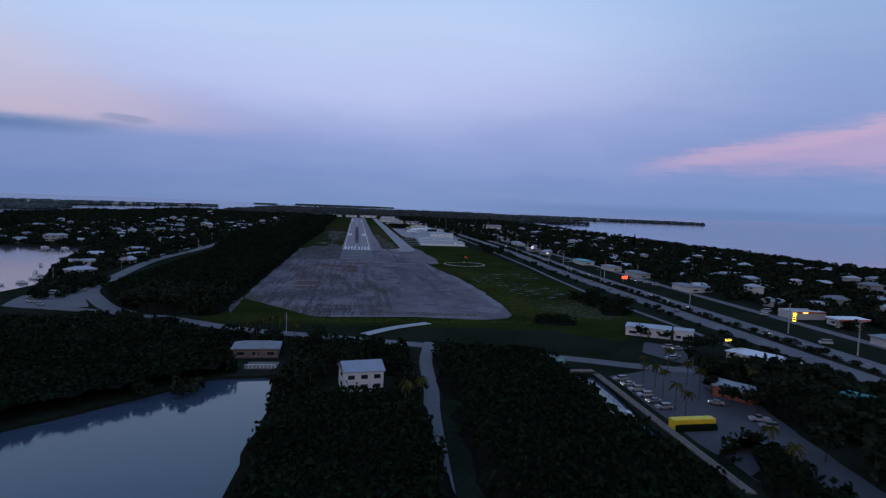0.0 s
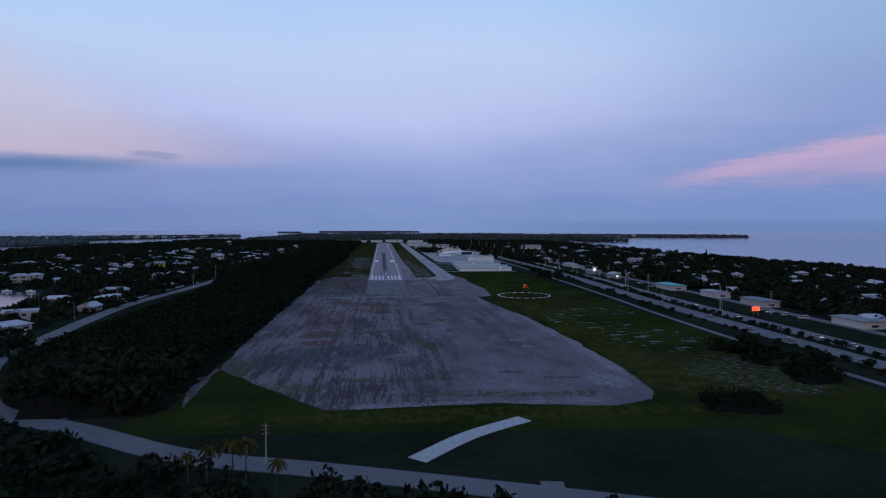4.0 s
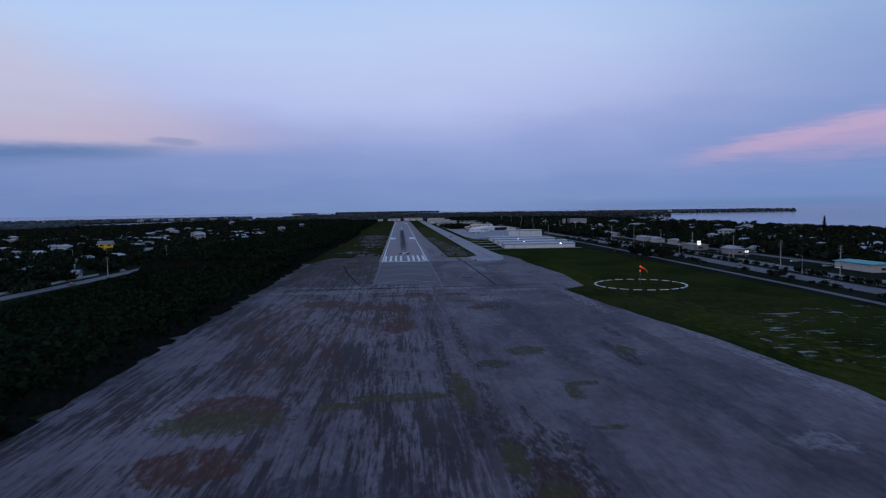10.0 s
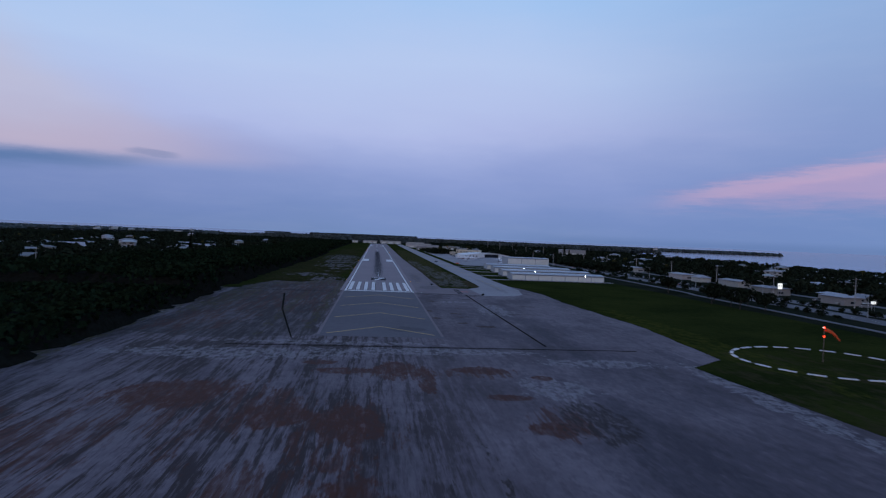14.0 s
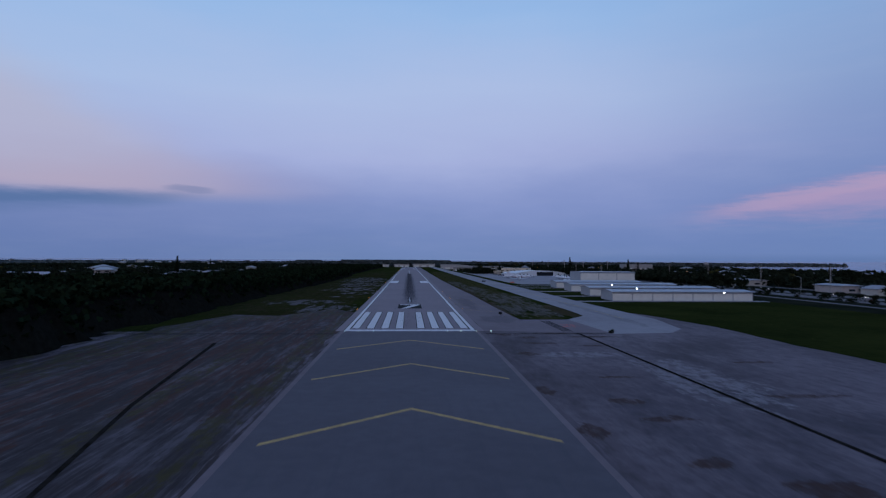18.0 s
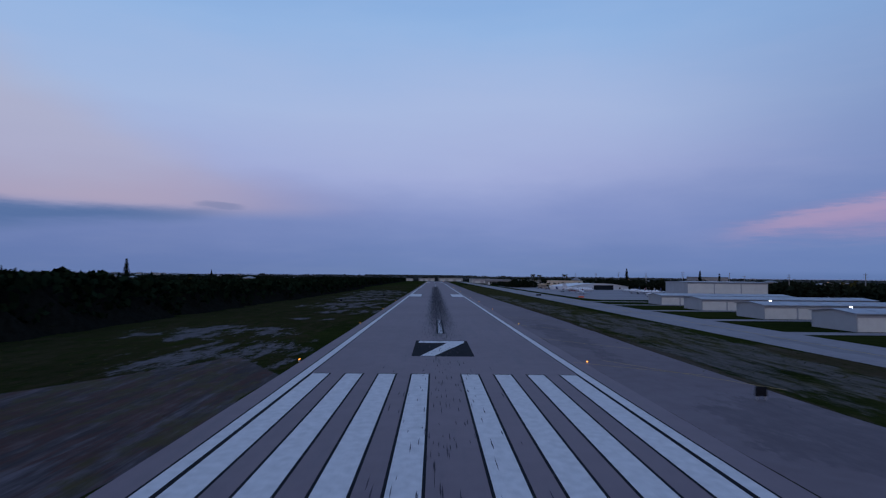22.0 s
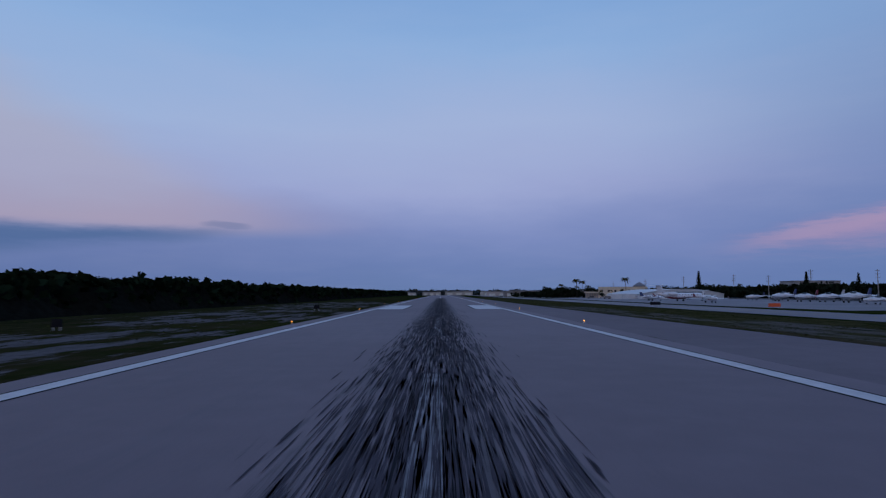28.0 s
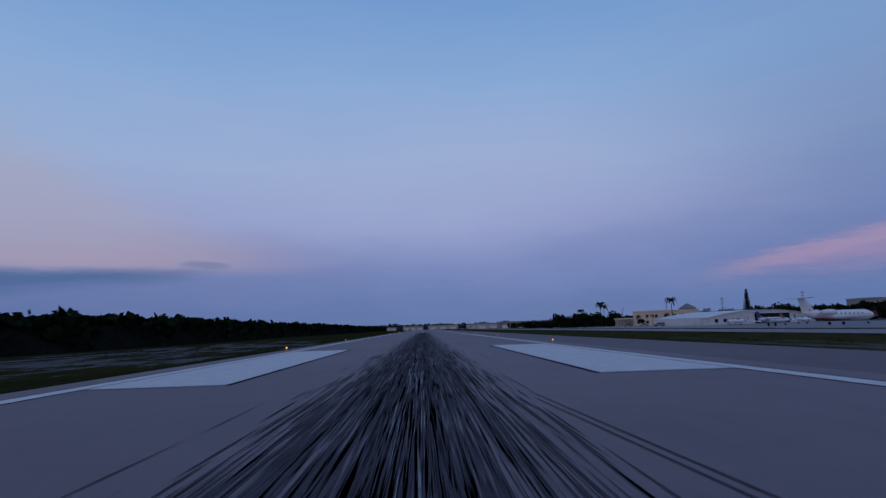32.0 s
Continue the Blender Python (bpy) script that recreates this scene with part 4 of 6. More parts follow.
# ---------------------------------------------------------------- plants
def leaf_cloud(bm, centre, radius, count, size, rs, squash=0.75):
    """Leaf sprays spread through a lumpy ball."""
    for _ in range(count):
        d = Vector(rs.normal(size=3)).normalized()
        r = radius * (0.55 + 0.5 * rs.rand())
        c = Vector(centre) + Vector((d.x * r, d.y * r, d.z * r * squash))
        u = Vector(rs.normal(size=3)).normalized()
        v = Vector(rs.normal(size=3))
        v = (v - u * v.dot(u)).normalized()
        s = size * (0.6 + 0.8 * rs.rand())
        u, v = u * s, v * s * 0.6
        bm.faces.new([bm.verts.new(q) for q in (c - u - v * 0.4, c + u * 0.2 - v, c + u + v * 0.3, c - u * 0.3 + v)])


def tree(at, height, spread, label, seed, clumps=9, leaves=34, mat=None):
    rs = np.random.RandomState(seed)
    t = empty("tree", at, label, "tree", "trees about the key")
    bm = bmesh.new()
    h0 = height * 0.38
    tube(bm, (0, 0, -0.2), (0.1, 0.05, h0), 0.028 * height, 0.018 * height, 7)
    crown = bmesh.new()
    for i in range(clumps):
        a = 6.283 * i / clumps + rs.rand()
        r = spread * (0.15 + 0.6 * rs.rand())
        tip = Vector((r * math.cos(a), r * math.sin(a), height * (0.5 + 0.38 * rs.rand())))
        tube(bm, (0.1, 0.05, h0 * (0.8 + 0.2 * rs.rand())), tip, 0.012 * height, 0.004 * height, 5, False)
        leaf_cloud(crown, tip, spread * (0.34 + 0.2 * rs.rand()), leaves, spread * 0.13, rs)
    part("trunk", bm, M_BARK, t)
    part("crown", crown, mat or M_TREE, t)
    return t


def palm(at, height, label, seed, fronds=15, reach=2.6):
    rs = np.random.RandomState(seed)
    t = empty("palm_tree", at, label, "palm tree", "palms about the key")
    bm, lean = bmesh.new(), Vector((rs.normal() * 0.04, rs.normal() * 0.04, 0)) * height
    p0 = Vector((0, 0, -0.2))
    for k in range(4):
        p1 = lean * ((k + 1) / 4) ** 2 + Vector((0, 0, height * (k + 1) / 4))
        tube(bm, p0, p1, 0.17 - 0.02 * k, 0.15 - 0.02 * k, 7, k == 3)
        p0 = p1
    part("trunk", bm, M_BARK, t)
    bm = bmesh.new()
    for i in range(fronds):
        a, up = 6.283 * i / fronds + rs.rand() * 0.3, 0.2 + 0.9 * rs.rand()
        d, side = Vector((math.cos(a), math.sin(a), 0)), Vector((-math.sin(a), math.cos(a), 0))
        prev = None
        for k in range(7):
            s = k / 6
            c = p0 + d * reach * s * (1 - 0.15 * s) + Vector((0, 0, reach * (up * s - 1.15 * s * s)))
            w = 0.42 * math.sin(0.35 + 2.6 * s) * (1 if k % 2 else 0.72)
            row = [bm.verts.new(q) for q in (c - side * w - Vector((0, 0, w * 0.7)), c, c + side * w - Vector((0, 0, w * 0.7)))]
            if prev:
                bm.faces.new((prev[0], prev[1], row[1], row[0])), bm.faces.new((prev[1], prev[2], row[2], row[1]))
            prev = row
    part("crown", bm, M_PALM, t)
    return t


def pine(at, height, label, seed):
    rs = np.random.RandomState(seed)
    t = empty("norfolk_pine", at, label, "pine tree", "tall pines")
    part("trunk", tube(bmesh.new(), (0, 0, -0.2), (0, 0, height), 0.3, 0.05, 7), M_BARK, t)
    bm = bmesh.new()
    for k in range(26):
        z = height * (0.18 + 0.8 * k / 25)
        r = 0.135 * height * (1 - k / 26.5) + 0.5
        for i in range(16):
            a = 6.283 * i / 13 + k * 0.6 + rs.rand() * 0.3
            d, s = Vector((math.cos(a), math.sin(a), 0.25)), Vector((-math.sin(a), math.cos(a), 0))
            c = Vector((0, 0, z))
            for q in range(3):
                e = c + d * r * (q + 1) / 3
                o = c + d * r * q / 3
                bm.faces.new([bm.verts.new(p) for p in (o - s * 0.6, o + s * 0.6, e + s * 0.55 + Vector((0, 0, 0.25 * rs.normal())), e - s * 0.42 - Vector((0, 0, 0.3)))])
    part("crown", bm, M_TREE, t)
    return t


def bush(at, size, label, seed):
    rs = np.random.RandomState(seed)
    t = empty("bush", at, label, "bush", "roadside bushes")
    bm = bmesh.new()
    for i in range(5):
        tube(bm, (0, 0, -0.1), (size * rs.normal() * 0.3, size * rs.normal() * 0.3, size * 0.6), 0.05, 0.02, 5, False)
    part("stem", bm, M_BARK, t)
    bm = bmesh.new()
    for i in range(5):
        leaf_cloud(bm, (size * rs.normal() * 0.35, size * rs.normal() * 0.35, size * (0.45 + 0.25 * rs.rand())), size * 0.5, 34, size * 0.17, rs)
    part("crown", bm, M_TREE, t)
    return t


def stand(x, y, z=0.0, turn=0.0, size=1.0):
    return Matrix.Translation((x, y, z)) @ Matrix.Rotation(radians(turn), 4, "Z") @ Matrix.Scale(size, 4)


def repeat(proto, places):
    return [copy_thing(proto, m) for m in places]


TREES = [tree(stand(156, 44, 0), 9, 5.5, "broad dark green tree on the grass edge", 1, 12, 40),
         tree(stand(143, -357), 7.5, 4.6, "rounded dark tree beside the cycle path", 2, 10, 36),
         tree(stand(-20, -500), 8, 4.2, "dark leafy tree beside the lagoon house", 3, 9, 34),
         tree(stand(-196, -250), 7, 4.0, "dense dark shade tree by the basin", 4, 9, 34)]
PALMS = [palm(stand(106, -532), 7.5, "coconut palm beside the parking lane", 5), palm(stand(101, -548), 9.0, "tall coconut palm by the canal", 6), palm(stand(-38, -470), 8.0, "coconut palm beside the front road", 7)]
PINES = [pine(stand(222, 699), 22.5, "tall slim dark norfolk pine behind the ramp", 8), pine(stand(288, 654), 20, "tall slim dark norfolk pine", 9)]
BUSHES = [bush(stand(187, -300), 2.2, "low clipped bush on the highway median", 10), bush(stand(187, -292), 1.8, "low round bush on the highway median", 12)]
repeat(PINES[0], [stand(-182, 351, 0, 40, 0.86), stand(432, 200, 0, 10, 0.95), stand(266, 561, 0, 80, 0.72), stand(-330, 900, 0, 0, 0.8)])
rng = random.Random(21)
for x, y, k, s in ((178, 30, 0, 0.75), (148, -392, 1, 1), (137, -400, 1, 0.8), (128, -380, 3, 0.7), (92, -425, 1, 0.5), (152, -22, 0, 0.8), (160, 52, 2, 0.9), (-30, -484, 2, 1.0), (-14, -485, 2, 1.1), (-9, -512, 2, 0.9),
                   (-2, -518, 1, 0.8), (12, -520, 2, 0.9), (14, -545, 3, 1.1), (-14, -530, 3, 1.2), (-20, -545, 2, 1.2), (10, -500, 1, 0.7), (-52, -500, 3, 1), (-48, -484, 2, 0.8), (132, -492, 1, 1.0), (140, -490, 2, 1.0),
                   (148, -498, 1, 0.9), (122, -520, 3, 1), (128, -532, 2, 1.1), (136, -540, 1, 1.2), (146, -536, 3, 1.1), (152, -560, 2, 1.2), (130, -560, 3, 1.2), (118, -575, 2, 1.1), (142, -585, 1, 1.2), (116, -596, 3, 1.1),
                   (136, -610, 2, 1.2), (108, -553, 1, 0.8), (111, -560, 2, 1.0), (109, -541, 3, 0.8), (118, -556, 1, 1.2), (122, -549, 2, 1.1), (119, -538, 3, 0.9), (112, -583, 2, 1.2), (106, -592, 3, 1.2), (110, -602, 1, 1.2), (104, -612, 2, 1.2), (115, -528, 1, 0.8), (126, -500, 3, 0.7), (126, -630, 3, 1.2), (156, -600, 3, 1.2), (152, -520, 1, 0.8), (124, -462, 1, 0.7), (133, -468, 2, 0.6), (104, 652, 0, 0.9), (96, 655, 1, 1.1), (120, 670, 2, 1.2), (90, 690, 0, 1),
                   (170, 420, 2, 1.0), (172, 455, 1, 1.1), (175, 490, 3, 1.1), (174, 380, 2, 0.9), (172, 350, 1, 1), (206, 660, 0, 1.1), (186, 600, 1, 1.2), (178, 640, 3, 1.2), (190, 690, 2, 1.2), (230, 670, 0, 1.1),
                   (150, -10, 0, 0.95), (158, 2, 2, 1.1), (150, -32, 3, 0.9), (165, -14, 1, 1.0), (160, -34, 0, 0.8), (112, 597, 1, 0.5), (123, 595, 2, 0.5), (134, 592, 1, 0.55), (90, 640, 0, 0.9), (96, 645, 1, 1.0), (101, 640, 2, 0.95), (107, 646, 3, 0.9), (86, 655, 1, 0.9)):
    copy_thing(TREES[k], stand(x, y, 0, rng.uniform(0, 360), s))
for x, y, k, s in ((93, -536, 0, 1), (91, -545, 1, 0.9), (89, -556, 0, 1.0), (95, -524, 1, 0.8), (92, -530, 2, 0.8), (88, -563, 2, 0.9), (109, -514, 2, 0.9), (93, -590, 0, 1), (120, -545, 1, 0.9), (90, -602, 2, 1), (-33, -470, 0, 1.2), (-30, -473, 1, 1.1),
                   (-24, -476, 2, 0.9), (-42, -468, 0, 0.8), (118, 682, 1, 1.45), (110, 670, 2, 1.1), (113, 604, 0, 0.7), (120, 603, 1, 0.6), (127, 600, 2, 0.75), (134, 597, 0, 0.75), (142, 594, 1, 0.7), (92, 640, 1, 1.1), (104, 640, 1, 1.5), (129.5, 600, 1, 1.5),
                   (17, -552, 2, 1.0), (12, -560, 1, 1.0), (128, -470, 0, 0.6), (132, -474, 1, 0.6), (-176, -215, 0, 1), (-182, -150, 1, 1)):
    copy_thing(PALMS[k], stand(x, y, 0, rng.uniform(0, 360), s))
y = -640.0
while y < 260:
    y += rng.uniform(6.5, 11)
    xm = 187 + (0 if y < -200 else min(14, (y + 200) * 0.05))
    copy_thing(BUSHES[rng.randrange(2)], stand(xm + rng.uniform(-0.6, 0.6), y, 0.05, rng.uniform(0, 360), rng.uniform(0.9, 1.6)))
    if rng.random() < 0.75:
        copy_thing(BUSHES[rng.randrange(2)], stand(168 + (0 if y < -200 else min(12, (y + 200) * 0.05)) + rng.uniform(-1.5, 1.5), y + 3, 0.02, rng.uniform(0, 360), rng.uniform(0.7, 1.5)))


# ---------------------------------------------------------------- houses
def roof_mesh(w, d, z, rise, over, hip):
    """A thin roof shell with eaves; hip: how far the ridge ends stand in."""
    x0, x1, y0, y1 = -w / 2 - over, w / 2 + over, -d / 2 - over, d / 2 + over
    t = 0.22
    v = [(x0, y0, z), (x1, y0, z), (x1, y1, z), (x0, y1, z), (x0 + hip, 0, z + rise), (x1 - hip, 0, z + rise)]
    v += [(x, y, q + t) for x, y, q in v]
    fs = [(0, 1, 5, 4), (1, 2, 5), (2, 3, 4, 5), (3, 0, 4)]
    out = [tuple(i + 6 for i in q) for q in fs] + [q[::-1] for q in fs]
    out += [(i, (i + 1) % 4, (i + 1) % 4 + 6, i + 6) for i in range(4)]
    return v, out


def window_at(parent, m, w, h, label=""):
    """A framed pane, set on a wall that faces -y."""
    bm = bmesh.new()
    for a in ((-w / 2 - 0.08, w / 2 + 0.08, -h / 2 - 0.08, -h / 2), (-w / 2 - 0.08, w / 2 + 0.08, h / 2, h / 2 + 0.08), (-w / 2 - 0.08, -w / 2, -h / 2, h / 2), (w / 2, w / 2 + 0.08, -h / 2, h / 2)):
        block(bm, a[0], a[1], -0.06, 0.02, a[2], a[3])
    fr = part("window", bm, M_CONC, parent, label)
    fr.matrix_basis = m
    part("pane", box(-w / 2, w / 2, -0.03, 0.01, -h / 2, h / 2), M_GLASS, fr)
    return fr


def house(at, w, d, h, roof, label, base=0.0, walls=None, roofing=None, wins=2, name="house"):
    t = empty(name, at, label, "house", "houses about the key")
    part("wall", box(-w / 2, w / 2, -d / 2, d / 2, base, base + h), walls or M_STUCCO, t)
    v, fs = roof_mesh(w, d, base + h, *roof)
    child("roof", mesh_of("roof", v, fs, roofing or M_HROOF), t)
    for lev in range(max(1, int(h / 2.7))):
        z = base + 1.55 + 2.8 * lev
        for i in range(wins):
            x = -w / 2 + w * (i + 0.5) / wins
            window_at(t, Matrix.Translation((x, -d / 2, z)), w / wins * 0.5, 1.15)
        window_at(t, Matrix.Translation((-w / 2, 0, z)) @ Matrix.Rotation(radians(-90), 4, "Z"), d * 0.3, 1.1)
    part("door", box(-0.5 + w * 0.02, 0.5 + w * 0.02, -d / 2 - 0.04, -d / 2 + 0.03, base + 0.02, base + 2.1), M_WOOD, t)
    if base > 0.5:
        for x in (-w / 2 + 0.4, w / 2 - 0.4):
            for y in (-d / 2 + 0.4, d / 2 - 0.4):
                part("stilt", box(x - 0.2, x + 0.2, y - 0.2, y + 0.2, -0.1, base), M_CONC, t)
    return t


HOUSES = [house(stand(-220, -157, 0, 10), 16, 10, 3.0, (1.8, 0.7, 4.0), "pale single-storey house with a hipped roof", wins=3),
          house(stand(-344, -31, 0, -20), 12, 9, 3.0, (2.4, 0.6, 0.0), "pale gabled house with a metal roof"),
          house(stand(-318, -20, 0, 15), 13, 10, 5.6, (2.0, 0.9, 4.5), "two-storey pale house on stilts with hipped roof", base=2.4),
          house(stand(-330, 150, 0, 0), 22, 10, 3.2, (0.7, 0.5, 3.0), "long low pale building with a flat light roof", wins=4)]
rng = random.Random(33)
taken = [(-220, -157), (-344, -31), (-318, -20), (-330, 150)]


def free(x, y, gap):
    return all((x - a) ** 2 + (y - b) ** 2 > gap * gap for a, b in taken)


for x, y, k, r in ((-191, -150, 3, 80), (-184, -276, 0, 60), (-352, 413, 3, 0), (-250, 377, 2, 10), (-261, 404, 2, 0), (-292, 360, 1, 20), (-204, -105, 0, 5), (-180, -200, 1, 85)):
    taken.append((x, y))
    copy_thing(HOUSES[k], stand(x, y, 0, r, rng.uniform(0.9, 1.15)))
count = 0
while count < 76:
    x, y = rng.uniform(-520, -172), -60 + 1400 * rng.random() ** 1.25
    if y < 0 and x < -225:
        continue
    if free(x, y, 19):
        taken.append((x, y))
        count += 1
        copy_thing(HOUSES[rng.choice((0, 0, 1, 2, 3))], stand(x, y, 0, rng.choice((0, 90, 180, 270)) + rng.uniform(-14, 14), rng.uniform(0.62, 1.02)))
count = 0
while count < 86:
    x, y = rng.uniform(252, 505), -560 + 1900 * rng.random() ** 1.1
    if free(x, y, 19):
        taken.append((x, y))
        count += 1
        copy_thing(HOUSES[rng.choice((0, 1, 1, 2, 3))], stand(x, y, 0, rng.choice((0, 90, 180, 270)) + rng.uniform(-14, 14), rng.uniform(0.62, 1.0)))
SMALL = house(stand(-300, 250, 0, 12), 13, 9, 2.9, (1.5, 0.6, 3.0), "small pale bungalow among garden trees", wins=1)
count = 0
while count < 72:
    if rng.random() < 0.5:
        x, y = rng.uniform(-500, -176), -20 + 900 * rng.random() ** 1.1
    else:
        x, y = rng.uniform(250, 500), -560 + 1300 * rng.random() ** 1.1
    if free(x, y, 15):
        taken.append((x, y))
        count += 1
        copy_thing(SMALL, stand(x, y, 0, rng.choice((0, 90)) + rng.uniform(-15, 15), rng.uniform(0.85, 1.2)))
spots = 0
while spots < 150:
    if rng.random() < 0.5:
        x, y = rng.uniform(-540, -172), -80 + 1100 * rng.random() ** 1.2
        if y < 0 and x < -235:
            continue
    else:
        x, y = rng.uniform(226, 520), -600 + 1500 * rng.random() ** 1.1
    if free(x, y, 8.5):
        spots += 1
        if rng.random() < 0.24:
            copy_thing(PALMS[rng.randrange(3)], stand(x, y, 0, rng.uniform(0, 360), rng.uniform(0.9, 1.3)))
        else:
            copy_thing(TREES[rng.randrange(4)], stand(x, y, 0, rng.uniform(0, 360), rng.uniform(0.8, 1.35)))


def scattered_woods(name, x0, x1, y0, y1, count, size, seed, label, gap=9.0, tall=(3.5, 8.0), inside=None):
    """Many small crowns between the roofs, each a lump of leaf sprays on a stem."""
    rs = np.random.RandomState(seed)
    verts, faces = [], []
    for i in range(count):
        x, y = rs.uniform(x0, x1), rs.uniform(y0, y1)
        if not free(x, y, gap) or (inside and not inside(x, y)):
            continue
        h, r = rs.uniform(*tall), size * rs.uniform(0.7, 1.3)
        k = len(verts)
        verts += [(x - 0.2, y, 0), (x + 0.2, y, 0), (x, y + 0.25, 0), (x, y, h)]
        faces += [(k, k + 1, k + 3), (k + 1, k + 2, k + 3), (k + 2, k, k + 3)]
        for j in range(26):
            d = Vector(rs.normal(size=3)).normalized()
            c = Vector((x, y, h * 0.62)) + Vector((d.x * r, d.y * r, d.z * h * 0.38))
            u, v = Vector(rs.normal(size=3)).normalized() * r * 0.5, Vector(rs.normal(size=3)).normalized() * r * 0.34
            k = len(verts)
            verts += [c - u, c - v, c + u, c + v]
            faces.append((k, k + 1, k + 2, k + 3))
    # woods starting beyond y 1000 get the leaf colour with painted haze
    return tagged(new(name, mesh_of(name, verts, faces, M_FARTREE_HAZE if y0 > 1000 else M_TREE)), label, "woods", "", "stuff")


def left_land(x, y):
    return not (y < -55 and x < -200) and x < -172


scattered_woods("garden_trees", -560, -172, -120, 700, 3800, 3.7, 41, "dark crowded garden trees between houses", gap=9.5, tall=(2.6, 6.2), inside=left_land)
scattered_woods("garden_trees", -780, -560, 80, 1250, 1600, 5.5, 49, "dark crowded garden trees between houses", gap=7)
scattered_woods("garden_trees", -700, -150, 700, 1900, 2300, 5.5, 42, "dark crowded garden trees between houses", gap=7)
scattered_woods("garden_trees", 222, 560, -700, 500, 5600, 3.9, 43, "dark crowded garden trees between houses", gap=9.5, tall=(2.6, 6.6), inside=lambda x, y: x > 246)
scattered_woods("garden_trees", 160, 560, 500, 2100, 2200, 5.5, 44, "dark crowded garden trees between houses", gap=8, tall=(3.5, 8), inside=lambda x, y: x > 226 or y > 800)
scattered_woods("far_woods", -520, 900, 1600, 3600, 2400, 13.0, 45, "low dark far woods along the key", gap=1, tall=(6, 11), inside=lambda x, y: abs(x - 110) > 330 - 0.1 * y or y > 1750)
scattered_woods("roadside_thicket", -260, -40, -452, -428, 160, 2.0, 46, "dark low scrub beside the front road", gap=1, tall=(1.2, 2.6), inside=lambda x, y: x < -92 - (y + 424) * -0.2 and x > -180)
scattered_woods("roadside_thicket", -60, 110, -545, -462, 500, 2.2, 47, "dark scrub beside lane and front road", gap=1, tall=(2, 4.5), inside=lambda x, y: y < -474 - 0.33 * (x + 10) and not (18 < x < 31) and not (-46 < x < -22 and y < -486) and not (-9 < x < 11 and y < -520) and x < 70)
scattered_woods("roadside_thicket", 110, 158, -660, -490, 420, 3.2, 48, "dark dense garden trees beside the highway", gap=1, inside=lambda x, y: not (100 < x < 122 and y > -600) and not (124 < x < 168 and -520 < y < -490))




def strip_land(x, y):
    shore = -262 + (y + 70) * (-0.255) if y > -215 else -225 + (y + 215) * (-0.34)
    bend = -170 if y > -300 else -150
    return shore + 5 < x < bend


scattered_woods("garden_trees", -262, -150, -385, -70, 700, 3.4, 71, "dark garden trees round the shore houses", gap=12.0, tall=(2.5, 5.5), inside=strip_land)
scattered_woods("mangrove_fringe", -112, -62, -428, -360, 520, 3.4, 72, "dark mangrove thicket at the pavement's corner", gap=1, tall=(4, 8), inside=lambda x, y: y > -424 - 0.62 * (x + 92) + 13 and x < -70)
scattered_woods("mangrove_fringe", -180, -62, -470, -425, 260, 2.4, 73, "dark thicket along the front road", gap=1, tall=(1.5, 3.2), inside=lambda x, y: not (-165 < x < -120 and y > -440) and y < -424 - 0.62 * (x + 92) - 8)
scattered_woods("ramp_woods", 203, 228, 270, 780, 800, 3.6, 74, "dark treeline behind the aircraft ramp", gap=1, tall=(4.5, 8.0))
scattered_woods("ramp_woods", 78, 128, 632, 840, 150, 3.0, 75, "dark trees between ramp buildings", gap=1, tall=(2.6, 5.5), inside=lambda x, y: x < 84 + (y - 632) * 0.4 or y < 665)
COTTAGE = empty("house", stand(300, 120, 0, 8), "small pale cottage half hidden by trees", "house", "houses about the key")
part("wall", box(-5.5, 5.5, -4, 4, 0, 2.9), M_STUCCO, COTTAGE)
v, fs = roof_mesh(11, 8, 2.9, 1.7, 0.6, 2.5)
child("roof", mesh_of("roof", v, fs, M_HROOF), COTTAGE)
rng = random.Random(78)
count = 0
while count < 120:
    if rng.random() < 0.35:
        x, y = rng.uniform(-480, -178), -30 + 700 * rng.random()
    else:
        x, y = rng.uniform(236, 500), -560 + 1300 * rng.random() ** 1.1
    if free(x, y, 11):
        taken.append((x, y))
        count += 1
        copy_thing(COTTAGE, stand(x, y, 0.0, rng.choice((0, 90)) + rng.uniform(-15, 15), rng.uniform(0.9, 1.25)))


